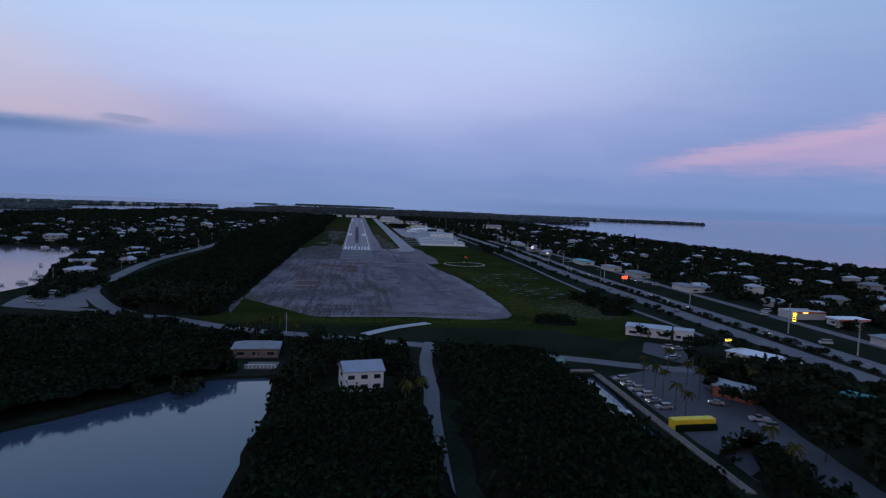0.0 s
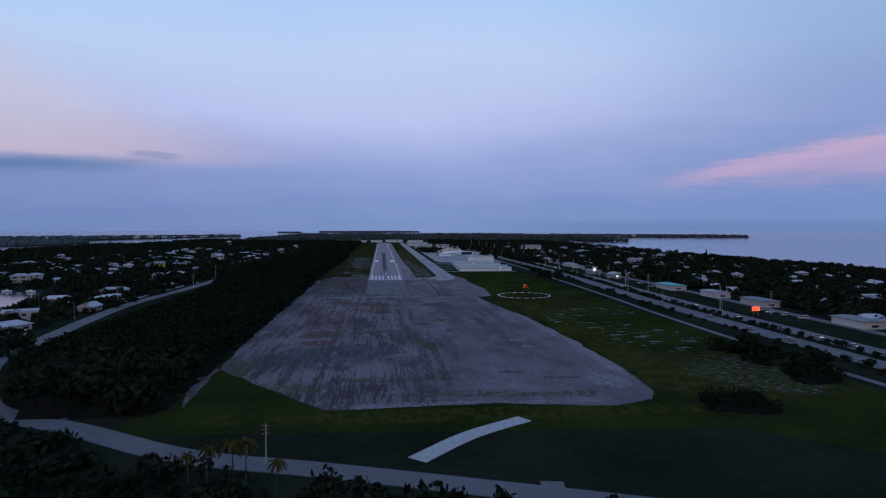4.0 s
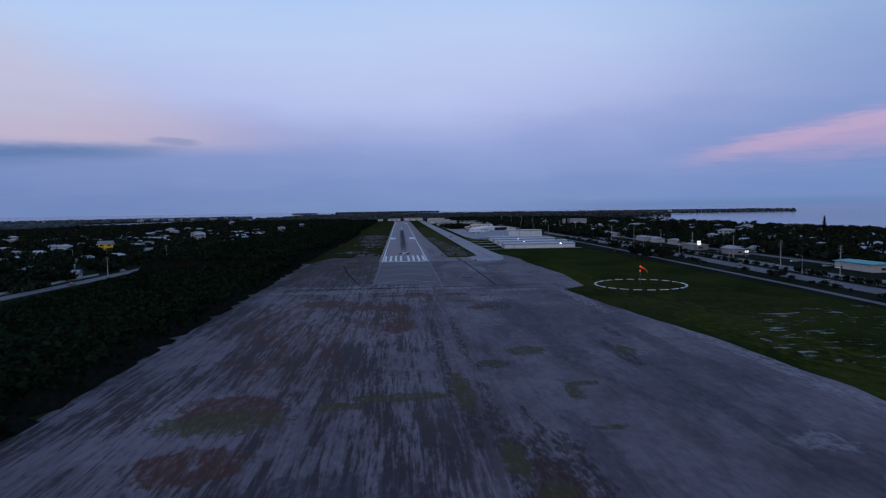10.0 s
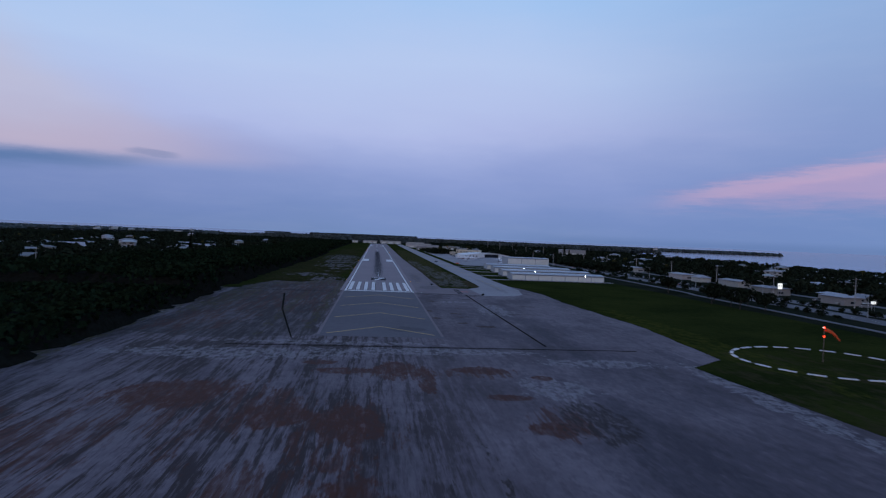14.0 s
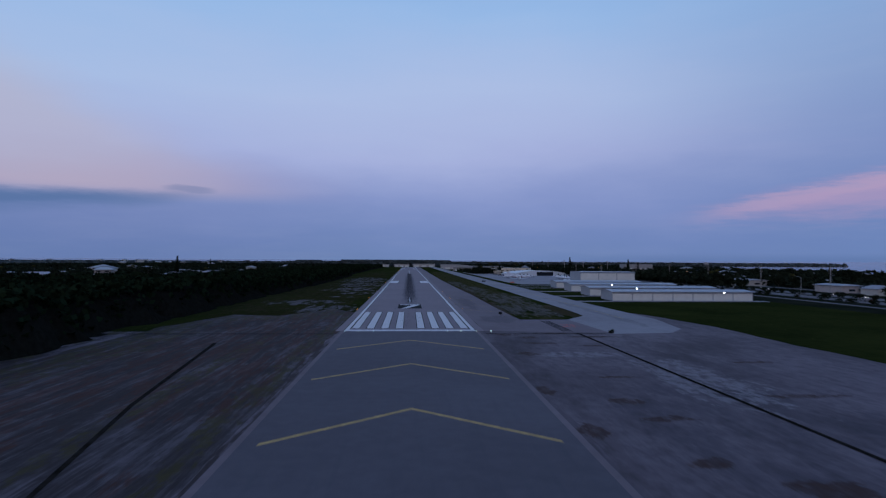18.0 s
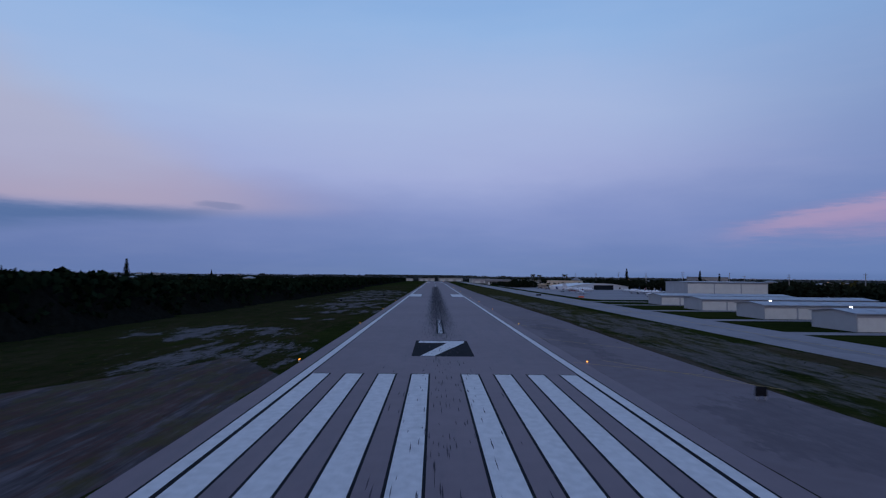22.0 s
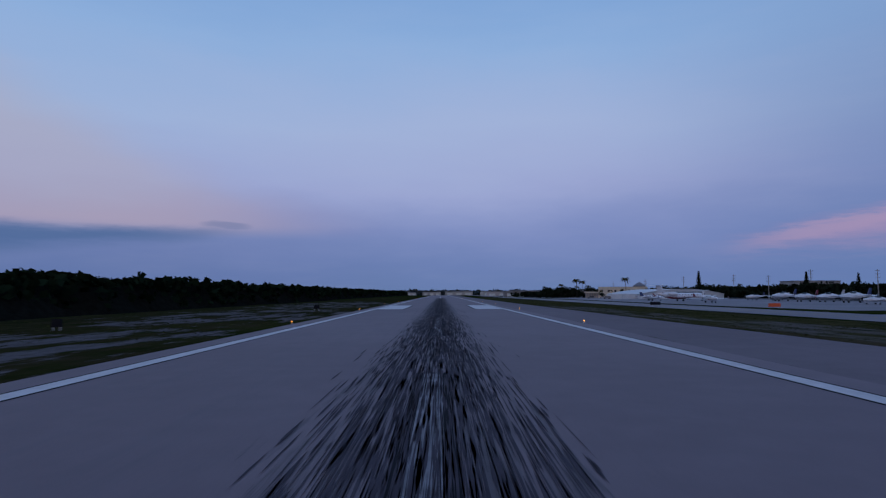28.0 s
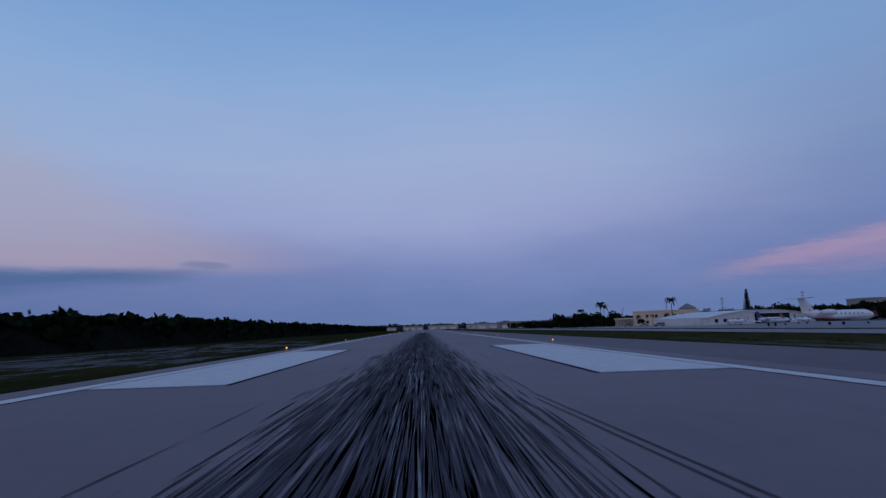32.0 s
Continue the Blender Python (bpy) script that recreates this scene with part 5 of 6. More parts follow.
# ---------------------------------------------------------------- far islands
def island(name, pts, z, label, seed, h=6.0):
    ob = sheet(name, pts, 0.4 + z, M_SOIL, label, "island", rough=12.0, step=40.0, thick=2.5 + z)
    rs = np.random.RandomState(seed)
    verts, faces = [], []
    xs, ys = [p[0] for p in pts], [p[1] for p in pts]
    for i in range(2600):
        k0 = rs.randint(len(pts))
        a, b, c = Vector(pts[k0]), Vector(pts[(k0 + 1) % len(pts)]), Vector((sum(xs) / len(xs), sum(ys) / len(ys)))
        p = a.lerp(b, rs.rand()).lerp(c, 0.9 * rs.rand())
        r, hh = rs.uniform(5, 13), h * rs.uniform(0.6, 1.4)
        k = len(verts)
        m = 6
        verts += [(p.x + r * math.cos(6.283 * q / m) * rs.uniform(0.7, 1.2), p.y + r * math.sin(6.283 * q / m), z) for q in range(m)]
        verts += [(p.x + r * 0.7 * math.cos(6.283 * q / m) * rs.uniform(0.6, 1.2), p.y + r * 0.7 * math.sin(6.283 * q / m), z + hh * rs.uniform(0.6, 0.9)) for q in range(m)]
        verts.append((p.x, p.y, z + hh))
        for q in range(m):
            j = (q + 1) % m
            faces += [(k + q, k + j, k + m + j, k + m + q), (k + m + q, k + m + j, k + 2 * m)]
    # island crowns also have the haze painted into their leaf colour
    tagged(new("island_woods", mesh_of("island_woods", verts, faces, M_FARTREE_HAZE)), "low dark woods on a far island", "woods", "", "stuff")
    return ob


island("island_west", [(-1900, 1500), (-1230, 1750), (-1080, 2200), (-950, 2600), (-760, 2800), (-800, 3000), (-1300, 2700), (-2000, 2200)], 2.0, "low dark far island with scattered houses", 51, 9)
island("island_near", [(-1500, 1100), (-1000, 1190), (-930, 1290), (-960, 1540), (-1150, 1560), (-1500, 1400)], 0.5, "low dark mangrove island across the water", 56, 8)
island("island_spit", [(640, 2300), (1250, 2500), (1850, 2350), (1880, 2480), (1500, 2900), (1100, 3200), (700, 2900)], 2.0, "long low dark spit across the bay", 52, 10)
island("island_islet", [(-760, 4050), (-640, 4020), (-600, 4100), (-740, 4130)], 11.0, "small dark far islet", 53, 7)
island("island_north", [(-480, 4200), (-100, 4150), (300, 4250), (200, 4500), (-400, 4450)], 15.0, "long thin dark far key", 54, 7)
rng = random.Random(61)
for k in range(30):
    if k < 18:
        a = rng.random()
        x, y = -1290 + 440 * a + rng.uniform(-40, 40), 1850 + 850 * a + rng.uniform(0, 90)
    else:
        x, y = rng.uniform(800, 1800), 2480 + rng.uniform(0, 60)
    copy_thing(HOUSES[rng.choice((0, 2, 3))], stand(x, y, 2.3, rng.uniform(0, 360), 1.5))
# ---------------------------------------------------------------- hangars
def long_shed(at, w, d, h, rise, doors, label, bays=0, name="hangar", roof_mat=None, wall_mat=None, lamp=None):
    t = empty(name, at, label, "hangar", "hangars beside the taxiway")
    bm = bmesh.new()
    block(bm, 0, w, 0, d, -0.1, h)
    for x in (0.0, w):
        v = [bm.verts.new(q) for q in ((x, 0, h), (x, d, h), (x, d / 2, h + rise))]
        bm.faces.new(v[::-1] if x == 0 else v)
    part("wall", bm, wall_mat or M_WHITE, t)
    o = 0.4
    lower = [(-o, -o, h), (w + o, -o, h), (w + o, d / 2, h + rise), (-o, d / 2, h + rise), (w + o, d + o, h), (-o, d + o, h)]
    v = [(x, y, z - 0.03) for x, y, z in lower] + [(x, y, z + 0.16) for x, y, z in lower]
    fs = [(6, 7, 8, 9), (9, 8, 10, 11), (0, 3, 2, 1), (3, 5, 4, 2), (0, 1, 7, 6), (5, 11, 10, 4), (1, 2, 8, 7), (2, 4, 10, 8), (0, 6, 9, 3), (3, 9, 11, 5)]
    roof = child("roof", mesh_of("roof", v, fs, roof_mat or M_ROOF), t)
    n = int(w / 5.5)
    rib = mesh_of("roof_rib", [(-0.06, -o, h + 0.15), (0.06, -o, h + 0.15), (0.06, d / 2, h + rise + 0.24), (-0.06, d / 2, h + rise + 0.24), (-0.06, -o, h + 0.22), (0.06, -o, h + 0.22), (0.06, d / 2, h + rise + 0.3), (-0.06, d / 2, h + rise + 0.3)],
                  [(4, 5, 6, 7), (0, 1, 5, 4), (1, 2, 6, 5), (3, 0, 4, 7)], M_STEEL)
    for i in range(1, n):
        child("roof_rib", rib, roof, at=Matrix.Translation((w * i / n, 0, 0)))
    dw = w / doors
    for i in range(doors):
        bm = bmesh.new()
        x0, x1, zh = i * dw + 0.25, (i + 1) * dw - 0.25, h - 0.75
        block(bm, x0, x1, -0.10, 0.02, 0.05, zh)
        for k in range(1, 4):
            xx = x0 + (x1 - x0) * k / 4
            block(bm, xx - 0.05, xx + 0.05, -0.14, -0.10, 0.05, zh)
        dr = part("door", bm, M_DOOR, t, "tall cream sliding door")
        part("track", box(x0 - 0.2, x1 + 0.2, -0.2, 0.0, zh, zh + 0.18), M_STEEL, t)
    for x in (w + 0.02,):
        part("gutter", tube(bmesh.new(), (-0.4, -0.5, h + 0.02), (w + 0.4, -0.5, h + 0.02), 0.09, 0.09, 6), M_STEEL, t)
    for lx in lamp or ():
        lm = part("floodlight", box(lx - 0.5, lx + 0.5, -0.75, -0.2, h - 0.45, h + 0.1), M_STEEL, t)
        part("lens", box(lx - 0.3, lx + 0.3, -0.80, -0.752, h - 0.36, h + 0.02), M_FLOOD, lm, "lit cool white lens")
    return t


ROWS = ((85, 112, 61, (48.0,)), (87, 151, 63, (23.0,)), (89.5, 195, 60, (23.0,)), (91.6, 238, 54, ()))
for x, y, w, lamp in ROWS:
    long_shed(stand(x, y), w, 15, 3.7, 0.7, 7, "long low blue-grey metal hangar row with pale doors", lamp=lamp, wall_mat=M_SHED)
long_shed(stand(117, 273.5), 38, 27, 9.2, 0.3, 3, "tall blue-grey metal hangar with cream doors", wall_mat=M_SHED)
for i, y in enumerate((104, 142, 186, 229, 262)):
    sheet("hangar_lane", [(68, y), (150, y + 1), (150, y + 7.5), (68, y + 6)], 0.09, M_TAXI, "pale concrete hangar access lane", "pavement", rough=0.25, step=5)

# white arched hangar at the ramp
arch = empty("arched_hangar", stand(118, 538, 0, 22), "white arched metal hangar with a dark panel for its doorway", "hangar")
N, wv, rv, rf = 16, [], [], []
for k in range(N + 1):
    s = -1 + 2 * k / N
    wv.append((34 + 34 * s, 2.7 + 3.1 * (1 - s * s)))
bm = bmesh.new()
for y, flip in ((0.0, False), (30.0, True)):
    vs = [bm.verts.new((x, y, z)) for x, z in wv] + [bm.verts.new((68, y, 0)), bm.verts.new((0, y, 0))]
    bm.faces.new(vs if flip else vs[::-1])
for x in (0.0, 68.0):
    vs = [bm.verts.new(q) for q in ((x, 0, 0), (x, 30, 0), (x, 30, 2.7), (x, 0, 2.7))]
    bm.faces.new(vs)
part("wall", bm, M_WHITE, arch)
for k, (x, z) in enumerate(wv):
    rv += [(x, -0.6, z + 0.05), (x, 30.6, z + 0.05), (x, 30.6, z + 0.3), (x, -0.6, z + 0.3)]
    if k:
        q = 4 * k
        rf += [(q - 1, q + 3, q + 2, q - 2), (q - 4, q - 3, q + 1, q), (q - 4, q, q + 3, q - 1), (q - 3, q - 2, q + 2, q + 1)]
child("roof", mesh_of("roof", rv, rf, M_WHITE), arch)
# dark panel on the closed wall stands in for the shade inside the opening
part("doorway", box(28, 51, -0.12, 0.02, 0.0, 4.4), M_GLASS, arch, "dark panel painting the shaded doorway opening")
for x in (28, 51):
    part("door_post", box(x - 0.3, x + 0.3, -0.3, 0.05, 0, 4.7), M_WHITE, arch)
part("door_header", box(27.7, 51.3, -0.3, 0.05, 4.4, 4.9), M_WHITE, arch)
for x in (6.0, 11.0, 16.0, 58.0):
    window_at(arch, Matrix.Translation((x, 0, 1.7)), 1.8, 1.4)
part("side_office", box(-9, 0, 3, 14, -0.1, 3.2), M_WHITE, arch, "low white office lean-to")

# terminal
term = empty("terminal", stand(114, 615, 0, -20), "two-storey cream stucco airport terminal with flat roof", "terminal")
part("wall", box(0, 33, 0, 24, -0.1, 7.6), M_CREAM, term)
part("parapet", box(-0.3, 33.3, -0.3, 24.3, 7.5, 8.1), M_CREAM, term)
part("entrance_wing", box(-9, 0, 2, 22, -0.1, 4.6), M_CREAM, term, "lower cream wing with open arcade")
for i in range(6):
    part("column", box(-9.5 + i * 1.7, -8.9 + i * 1.7, -0.6, 0.0, 0, 3.8), M_CONC, term)
part("canopy", box(-10, -0.1, -1.2, 2, 3.8, 4.3), M_CREAM, term)
for lev in (2.0, 5.2):
    for i in range(7):
        window_at(term, Matrix.Translation((2.5 + i * 4.65, 0, lev)), 1.3, 1.4)
bm = bmesh.new()
block(bm, 24, 32, 4, 12, 7.6, 8.8)
apex = bm.verts.new((28, 8, 11.6))
cs = [bm.verts.new(q) for q in ((23.4, 3.4, 8.8), (32.6, 3.4, 8.8), (32.6, 12.6, 8.8), (23.4, 12.6, 8.8))]
for i in range(4):
    bm.faces.new((cs[i], cs[(i + 1) % 4], apex))
bm.faces.new(cs[::-1])
part("pyramid_roof", bm, M_HROOF, term, "dark pyramid roof")
for i, x in enumerate((9, 30)):
    lm = part("wall_lamp", box(x - 0.3, x + 0.3, -0.5, 0, 3.5, 3.8), M_STEEL, term)
    part("lens", box(x - 0.2, x + 0.2, -0.55, -0.5, 3.5, 3.8), M_LAMPY, lm, "lit warm lens")


# ---------------------------------------------------------------- far airport buildings
def hall(x, y, w, d, h, label, mat=None, turn=0.0):
    mat = mat or M_STUCCO
    t = empty("airport_building", stand(x, y, 0, turn), label, "building", "far airport buildings")
    part("wall", box(-w / 2, w / 2, -d / 2, d / 2, -0.1, h), mat or M_WHITE, t)
    part("roof", box(-w / 2 - 0.4, w / 2 + 0.4, -d / 2 - 0.4, d / 2 + 0.4, h, h + 0.5), M_ROOF, t)
    for i in range(3):
        part("door", box(-w / 2 + w * (i + 0.2) / 3, -w / 2 + w * (i + 0.8) / 3, -d / 2 - 0.1, -d / 2, 0, h * 0.6), M_DOOR, t)
    return t


for x, y, w, d, h in ((95, 900, 40, 20, 6), (110, 1010, 34, 24, 7), (92, 1100, 46, 22, 6), (100, 1220, 60, 24, 7), (-20, 1530, 40, 20, 7), (40, 1545, 60, 22, 8), (110, 1500, 50, 20, 7), (-70, 1540, 30, 16, 6), (160, 840, 30, 20, 6), (150, 960, 36, 22, 7)):
    hall(x, y, w, d, h, "white metal airport building near the ramp's far end")

hall(312, 690, 38, 22, 13, "large grey flat-roofed building beyond the trees", M_CONC)


# ---------------------------------------------------------------- aircraft
def lathe(bm, stations, sides=12):
    """A body along x: (x, centre z, half width, half height)."""
    prev = None
    for x, z, w, h in stations:
        ring = [bm.verts.new((x, w * math.cos(6.2832 * i / sides), z + h * math.sin(6.2832 * i / sides))) for i in range(sides)]
        if prev:
            for i in range(sides):
                j = (i + 1) % sides
                bm.faces.new((prev[i], prev[j], ring[j], ring[i]))
        else:
            bm.faces.new(ring[::-1])
        prev = ring
    bm.faces.new(prev)
    return bm


def blade(root, tip, c0, c1, thick, sweep):
    """A wing or fin between two points; chord along x."""
    bm = bmesh.new()
    up = Vector((0, 0, 1)) if abs(tip[1] - root[1]) > abs(tip[2] - root[2]) else Vector((0, 1, 0))
    vs = []
    for p, c in ((Vector(root), c0), (Vector(tip), c1)):
        for dx, t in ((0.5, 0), (0.15, 1), (-0.5, 0), (0.15, -1)):
            vs.append(bm.verts.new(p + Vector((dx * c, 0, 0)) + up * thick * t * c / c0))
    for i in range(4):
        j = (i + 1) % 4
        bm.faces.new((vs[i], vs[j], vs[4 + j], vs[4 + i]))
    bm.faces.new(vs[:4][::-1]), bm.faces.new(vs[4:])
    return bm


def gear(t, x, y, z, r):
    g = part("landing_gear", tube(bmesh.new(), (x, y, r), (x, y, z), 0.07, 0.09, 6), M_STEEL, t)
    part("wheel", tube(bmesh.new(), (x, y - 0.12, r), (x, y + 0.12, r), r, r, 12), M_TYRE, g, "black rubber tyre")


def jet(at, L, label, accent, low=False):
    t = empty("business_jet", at, label, "aircraft", "aircraft on the ramp")
    R = L * 0.052
    z = R + 0.85
    part("fuselage", lathe(bmesh.new(), [(L * .5, z - .1 * R, .05, .05), (L * .47, z, R * .45, R * .42), (L * .42, z + .05 * R, R * .8, R * .78), (L * .35, z + .1 * R, R, R), (-L * .2, z + .1 * R, R, R), (-L * .36, z + .3 * R, R * .7, R * .7), (-L * .48, z + .6 * R, R * .2, R * .22)], 14), M_AIRW, t, smooth=True)
    for s in (-1, 1):
        part("wing", blade((-L * .03, s * R * .7, z - R * .6), (-L * .17, s * L * .46, z - R * .15), L * .2, L * .06, .22, 0), M_AIRW, t)
        part("winglet", blade((-L * .175, s * L * .46, z - R * .15), (-L * .21, s * L * .475, z + R * .8), L * .055, L * .03, .06, 0), accent, t)
        en = part("engine", lathe(bmesh.new(), [(-L * .17, z + R * .7, R * .42, R * .42), (-L * .2, z + R * .7, R * .5, R * .5), (-L * .3, z + R * .7, R * .45, R * .45), (-L * .35, z + R * .7, R * .28, R * .28)], 12), M_AIRW, t, smooth=True)
        en.location.y = s * R * 1.55
        part("tailplane", blade((-L * .49, 0, z + L * .17), (-L * .53, s * L * .17, z + L * .175), L * .1, L * .05, .1, 0), M_AIRW, t)
        gear(t, -L * .05, s * L * .07, z - R * .4, 0.4)
        for i in range(7):
            part("cabin_window", box(L * (.26 - .06 * i) - .16, L * (.26 - .06 * i) + .16, s * R * 0.95 - .03, s * R * 0.95 + .06, z + R * .28, z + R * .28 + .36), M_GLASS, t)
    part("tail_fin", blade((-L * .40, 0, z + R * .5), (-L * .49, 0, z + L * .175), L * .19, L * .1, .16, 0), M_AIRW if low else accent, t)
    part("cheat_line", lathe(bmesh.new(), [(L * .3, z - R * .3, R * 1.004, R * .12), (-L * .2, z - R * .3, R * 1.004, R * .12), (-L * .36, z + .05 * R, R * .72, R * .1)], 12), accent, t)
    if low:
        part("tail_flash", blade((-L * .395, 0, z + R * .6), (-L * .44, 0, z + R * .6 + L * .09), L * .10, L * .03, .2, 0), accent, t, "dark maroon swoosh on the fin root")
        part("belly", lathe(bmesh.new(), [(L * .1, z - R * .52, R * .85, R * .44), (-L * .2, z - R * .5, R * .86, R * .46), (-L * .37, z + R * .1, R * .5, R * .5)], 12), accent, t, "maroon belly paint")
    part("windscreen", box(L * .405, L * .445, -R * .6, R * .6, z + R * .45, z + R * .78, 0.1), M_GLASS, t)
    gear(t, L * .4, 0, z - R * .4, 0.3)
    return t


def propeller_plane(at, label, accent, twin=False):
    t = empty("light_aircraft", at, label, "aircraft", "aircraft on the ramp")
    L, z = 8.6, 1.35
    part("fuselage", lathe(bmesh.new(), [(L * .46, z, .12, .12), (L * .44, z, .45, .42), (L * .3, z + .05, .56, .56), (L * .08, z + .2, .62, .75), (-L * .1, z + .2, .55, .66), (-L * .3, z + .15, .3, .35), (-L * .5, z + .25, .08, .15)], 12), M_AIRW, t, smooth=True)
    part("canopy", lathe(bmesh.new(), [(L * .14, z + .55, .4, .2), (L * .05, z + .72, .5, .36), (-L * .08, z + .66, .45, .3)], 10), M_GLASS, t)
    for s in (-1, 1):
        part("wing", blade((L * .06, s * .4, z - .25), (L * .04, s * 5.2, z + .15), 1.6, 1.1, .13, 0), M_AIRW, t)
        part("tailplane", blade((-L * .46, s * .05, z + .3), (-L * .49, s * 1.6, z + .32), .9, .6, .07, 0), M_AIRW, t)
        gear(t, 0.1, s * 1.3, z - .2, 0.22)
        if twin:
            en = part("engine", lathe(bmesh.new(), [(L * .24, z, .1, .1), (L * .2, z, .35, .35), (0, z, .38, .3), (-L * .08, z, .1, .1)], 10), M_AIRW, t, smooth=True)
            en.location.y = s * 1.9
    part("tail_fin", blade((-L * .44, 0, z + .3), (-L * .5, 0, z + 1.75), 1.2, .65, .09, 0), accent, t)
    part("propeller", box(L * .47, L * .48, -.08, .08, z - .95, z + .95), M_TYRE, t)
    part("stripe", lathe(bmesh.new(), [(L * .3, z + .02, .57, .1), (-L * .1, z + .1, .565, .1), (-L * .3, z + .1, .31, .06)], 10), accent, t)
    gear(t, L * .36, 0, z - .2, 0.2)
    return t


M_AIRB = material("navy_aircraft_paint", (0.03, 0.05, 0.14), 0.3, spread=0.1, bump=0.0, spec=0.5)
M_AIRG = material("grey_aircraft_paint", (0.45, 0.45, 0.48), 0.3, spread=0.1, bump=0.0, spec=0.5)
jet(stand(104, 434.5, 0.075, 20), 26, "large white business jet with maroon striped T-tail", M_AIRR, True)
jet(stand(95.2, 388, 0.075, 264), 16, "white business jet with maroon tail and belly", M_AIRR, True)
jet(stand(96, 450, 0.075, 28), 14, "small white business jet with navy tail beside arched hangar", M_AIRB)
planes = [propeller_plane(stand(152, 342, 0.075, 200), "white single-engine aircraft with navy tail", M_AIRB), propeller_plane(stand(150, 356, 0.075, 195), "white low-wing light aircraft with maroon trim", M_AIRR),
          propeller_plane(stand(128, 350, 0.075, 170), "white twin-engine aircraft with grey trim", M_AIRG, True)]
# the first four are enlarged light aircraft standing in for parked jets
for i, (x, y, r, k) in enumerate(((141, 423, 100, 1.6), (140, 406, 98, 1.45), (141, 393, 102, 1.45), (140, 378, 96, 1.6), (153, 366, 200, 1.1), (152, 446, 195, 1.2), (150, 464, 190, 1.2), (124, 482, 30, 1.0), (112, 500, 190, 1.0))):
    copy_thing(planes[i % 3], stand(x, y, 0.075, r, k))


# ---------------------------------------------------------------- road vehicles
def car(at, label, kind="sedan", name="car", lights=False):
    t = empty(name, at, label, name, "vehicles on the roads")
    L, Wd, H = {"sedan": (4.5, 1.8, 1.42), "suv": (4.7, 1.9, 1.72), "pickup": (5.5, 1.95, 1.8), "van": (5.6, 2.0, 2.2)}[kind]
    bm = bmesh.new()
    block(bm, -Wd / 2, Wd / 2, -L / 2, L / 2, 0.28, 0.62 * H, 0.06, 0.06)
    part("body", bm, M_CAR, t)
    y0, y1 = {"sedan": (-.28, .22), "suv": (-.46, .2), "pickup": (-.08, .22), "van": (-.48, .34)}[kind]
    part("cabin", box(-Wd / 2 + .1, Wd / 2 - .1, L * y0, L * y1, 0.62 * H, H - 0.06, 0.16), M_GLASS, t)
    part("roof", box(-Wd / 2 + .25, Wd / 2 - .25, L * y0 + .2, L * y1 - .2, H - 0.07, H, 0.04), M_CAR, t)
    for sx in (-1, 1):
        for sy in (-1, 1):
            part("wheel", tube(bmesh.new(), (sx * (Wd / 2 - .22), sy * L * .31, .33), (sx * (Wd / 2 + .01), sy * L * .31, .33), .33, .33, 12), M_TYRE, t)
        part("headlight", box(sx * Wd * .33 - .17, sx * Wd * .33 + .17, L / 2 - .06, L / 2 + .02, .55, .72), M_HEAD if lights else M_PAINT, t)
        part("tail_light", box(sx * Wd * .36 - .14, sx * Wd * .36 + .14, -L / 2 - .02, -L / 2 + .06, .6, .76), M_TAIL if lights else M_ORANGE, t)
    return t


CARS = [car(stand(193.5, -330, .12, 180), "sedan driving on the highway with headlights on", "sedan", lights=True), car(stand(108, -566, .12, 75), "white pickup parked by the yellow container", "pickup", "pickup"),
        car(stand(111, -538, .12, 8), "suv parked on the lane", "suv"), car(stand(236, -390, .12, 90), "van parked beside the filling station", "van", "van")]
rng = random.Random(71)
for y in range(-620, 900, 46):
    dx = 0 if y < -200 else min(14, (y + 200) * 0.05)
    if rng.random() < 0.55:
        copy_thing(CARS[0], stand(193.5 + dx + rng.choice((0, 3.6)), y + rng.uniform(-15, 15), .12, 180))
    if rng.random() < 0.4:
        copy_thing(CARS[0], stand(176 + dx + rng.choice((0, 3.6)), y + rng.uniform(-15, 15), .12, 0))
for x, y, k, r in ((107, -571, 2, 70), (104, -552, 0, 60), (118, -500, 2, 95), (121, -497, 0, 95), (126, -482, 2, 95), (129, -484, 0, 95), (134, -486, 2, 95), (-172, -300, 0, 20), (-176, -296, 2, 20), (-170, -288, 3, 20), (-150, -352, 0, 25),
                   (225, 20, 2, 90), (226, 12, 0, 90), (225, 4, 2, 90), (226, -10, 3, 90), (227, -60, 0, 90), (225, -90, 2, 90), (226, -100, 0, 90), (224, -240, 2, 80), (224, -250, 0, 80), (225, -262, 2, 90), (226, -276, 3, 90), (228, -400, 2, 90), (250, -395, 0, 0),
                   (206, -472, 3, 80), (-162, -95, 0, 0), (-161, 10, 0, 180), (-166, -30, 2, 0), (112, 560, 2, 90), (118, 560, 0, 90), (123, 561, 2, 90), (128, 560, 0, 90), (134, 561, 3, 90), (102, 548, 2, 90)):
    copy_thing(CARS[k], stand(x, y, .12, r))
for k in range(6):
    copy_thing(CARS[(2, 0, 2)[k % 3]], stand(85.6 + 0.1 * k, -527 - 5.6 * k, .02, 95 + rng.uniform(-4, 4)))

for k in range(5):
    copy_thing(CARS[(2, 0, 2)[k % 3]], stand(103 + 7.5 * k, 592 - 2.7 * k, .0, 70 + rng.uniform(-4, 4)))


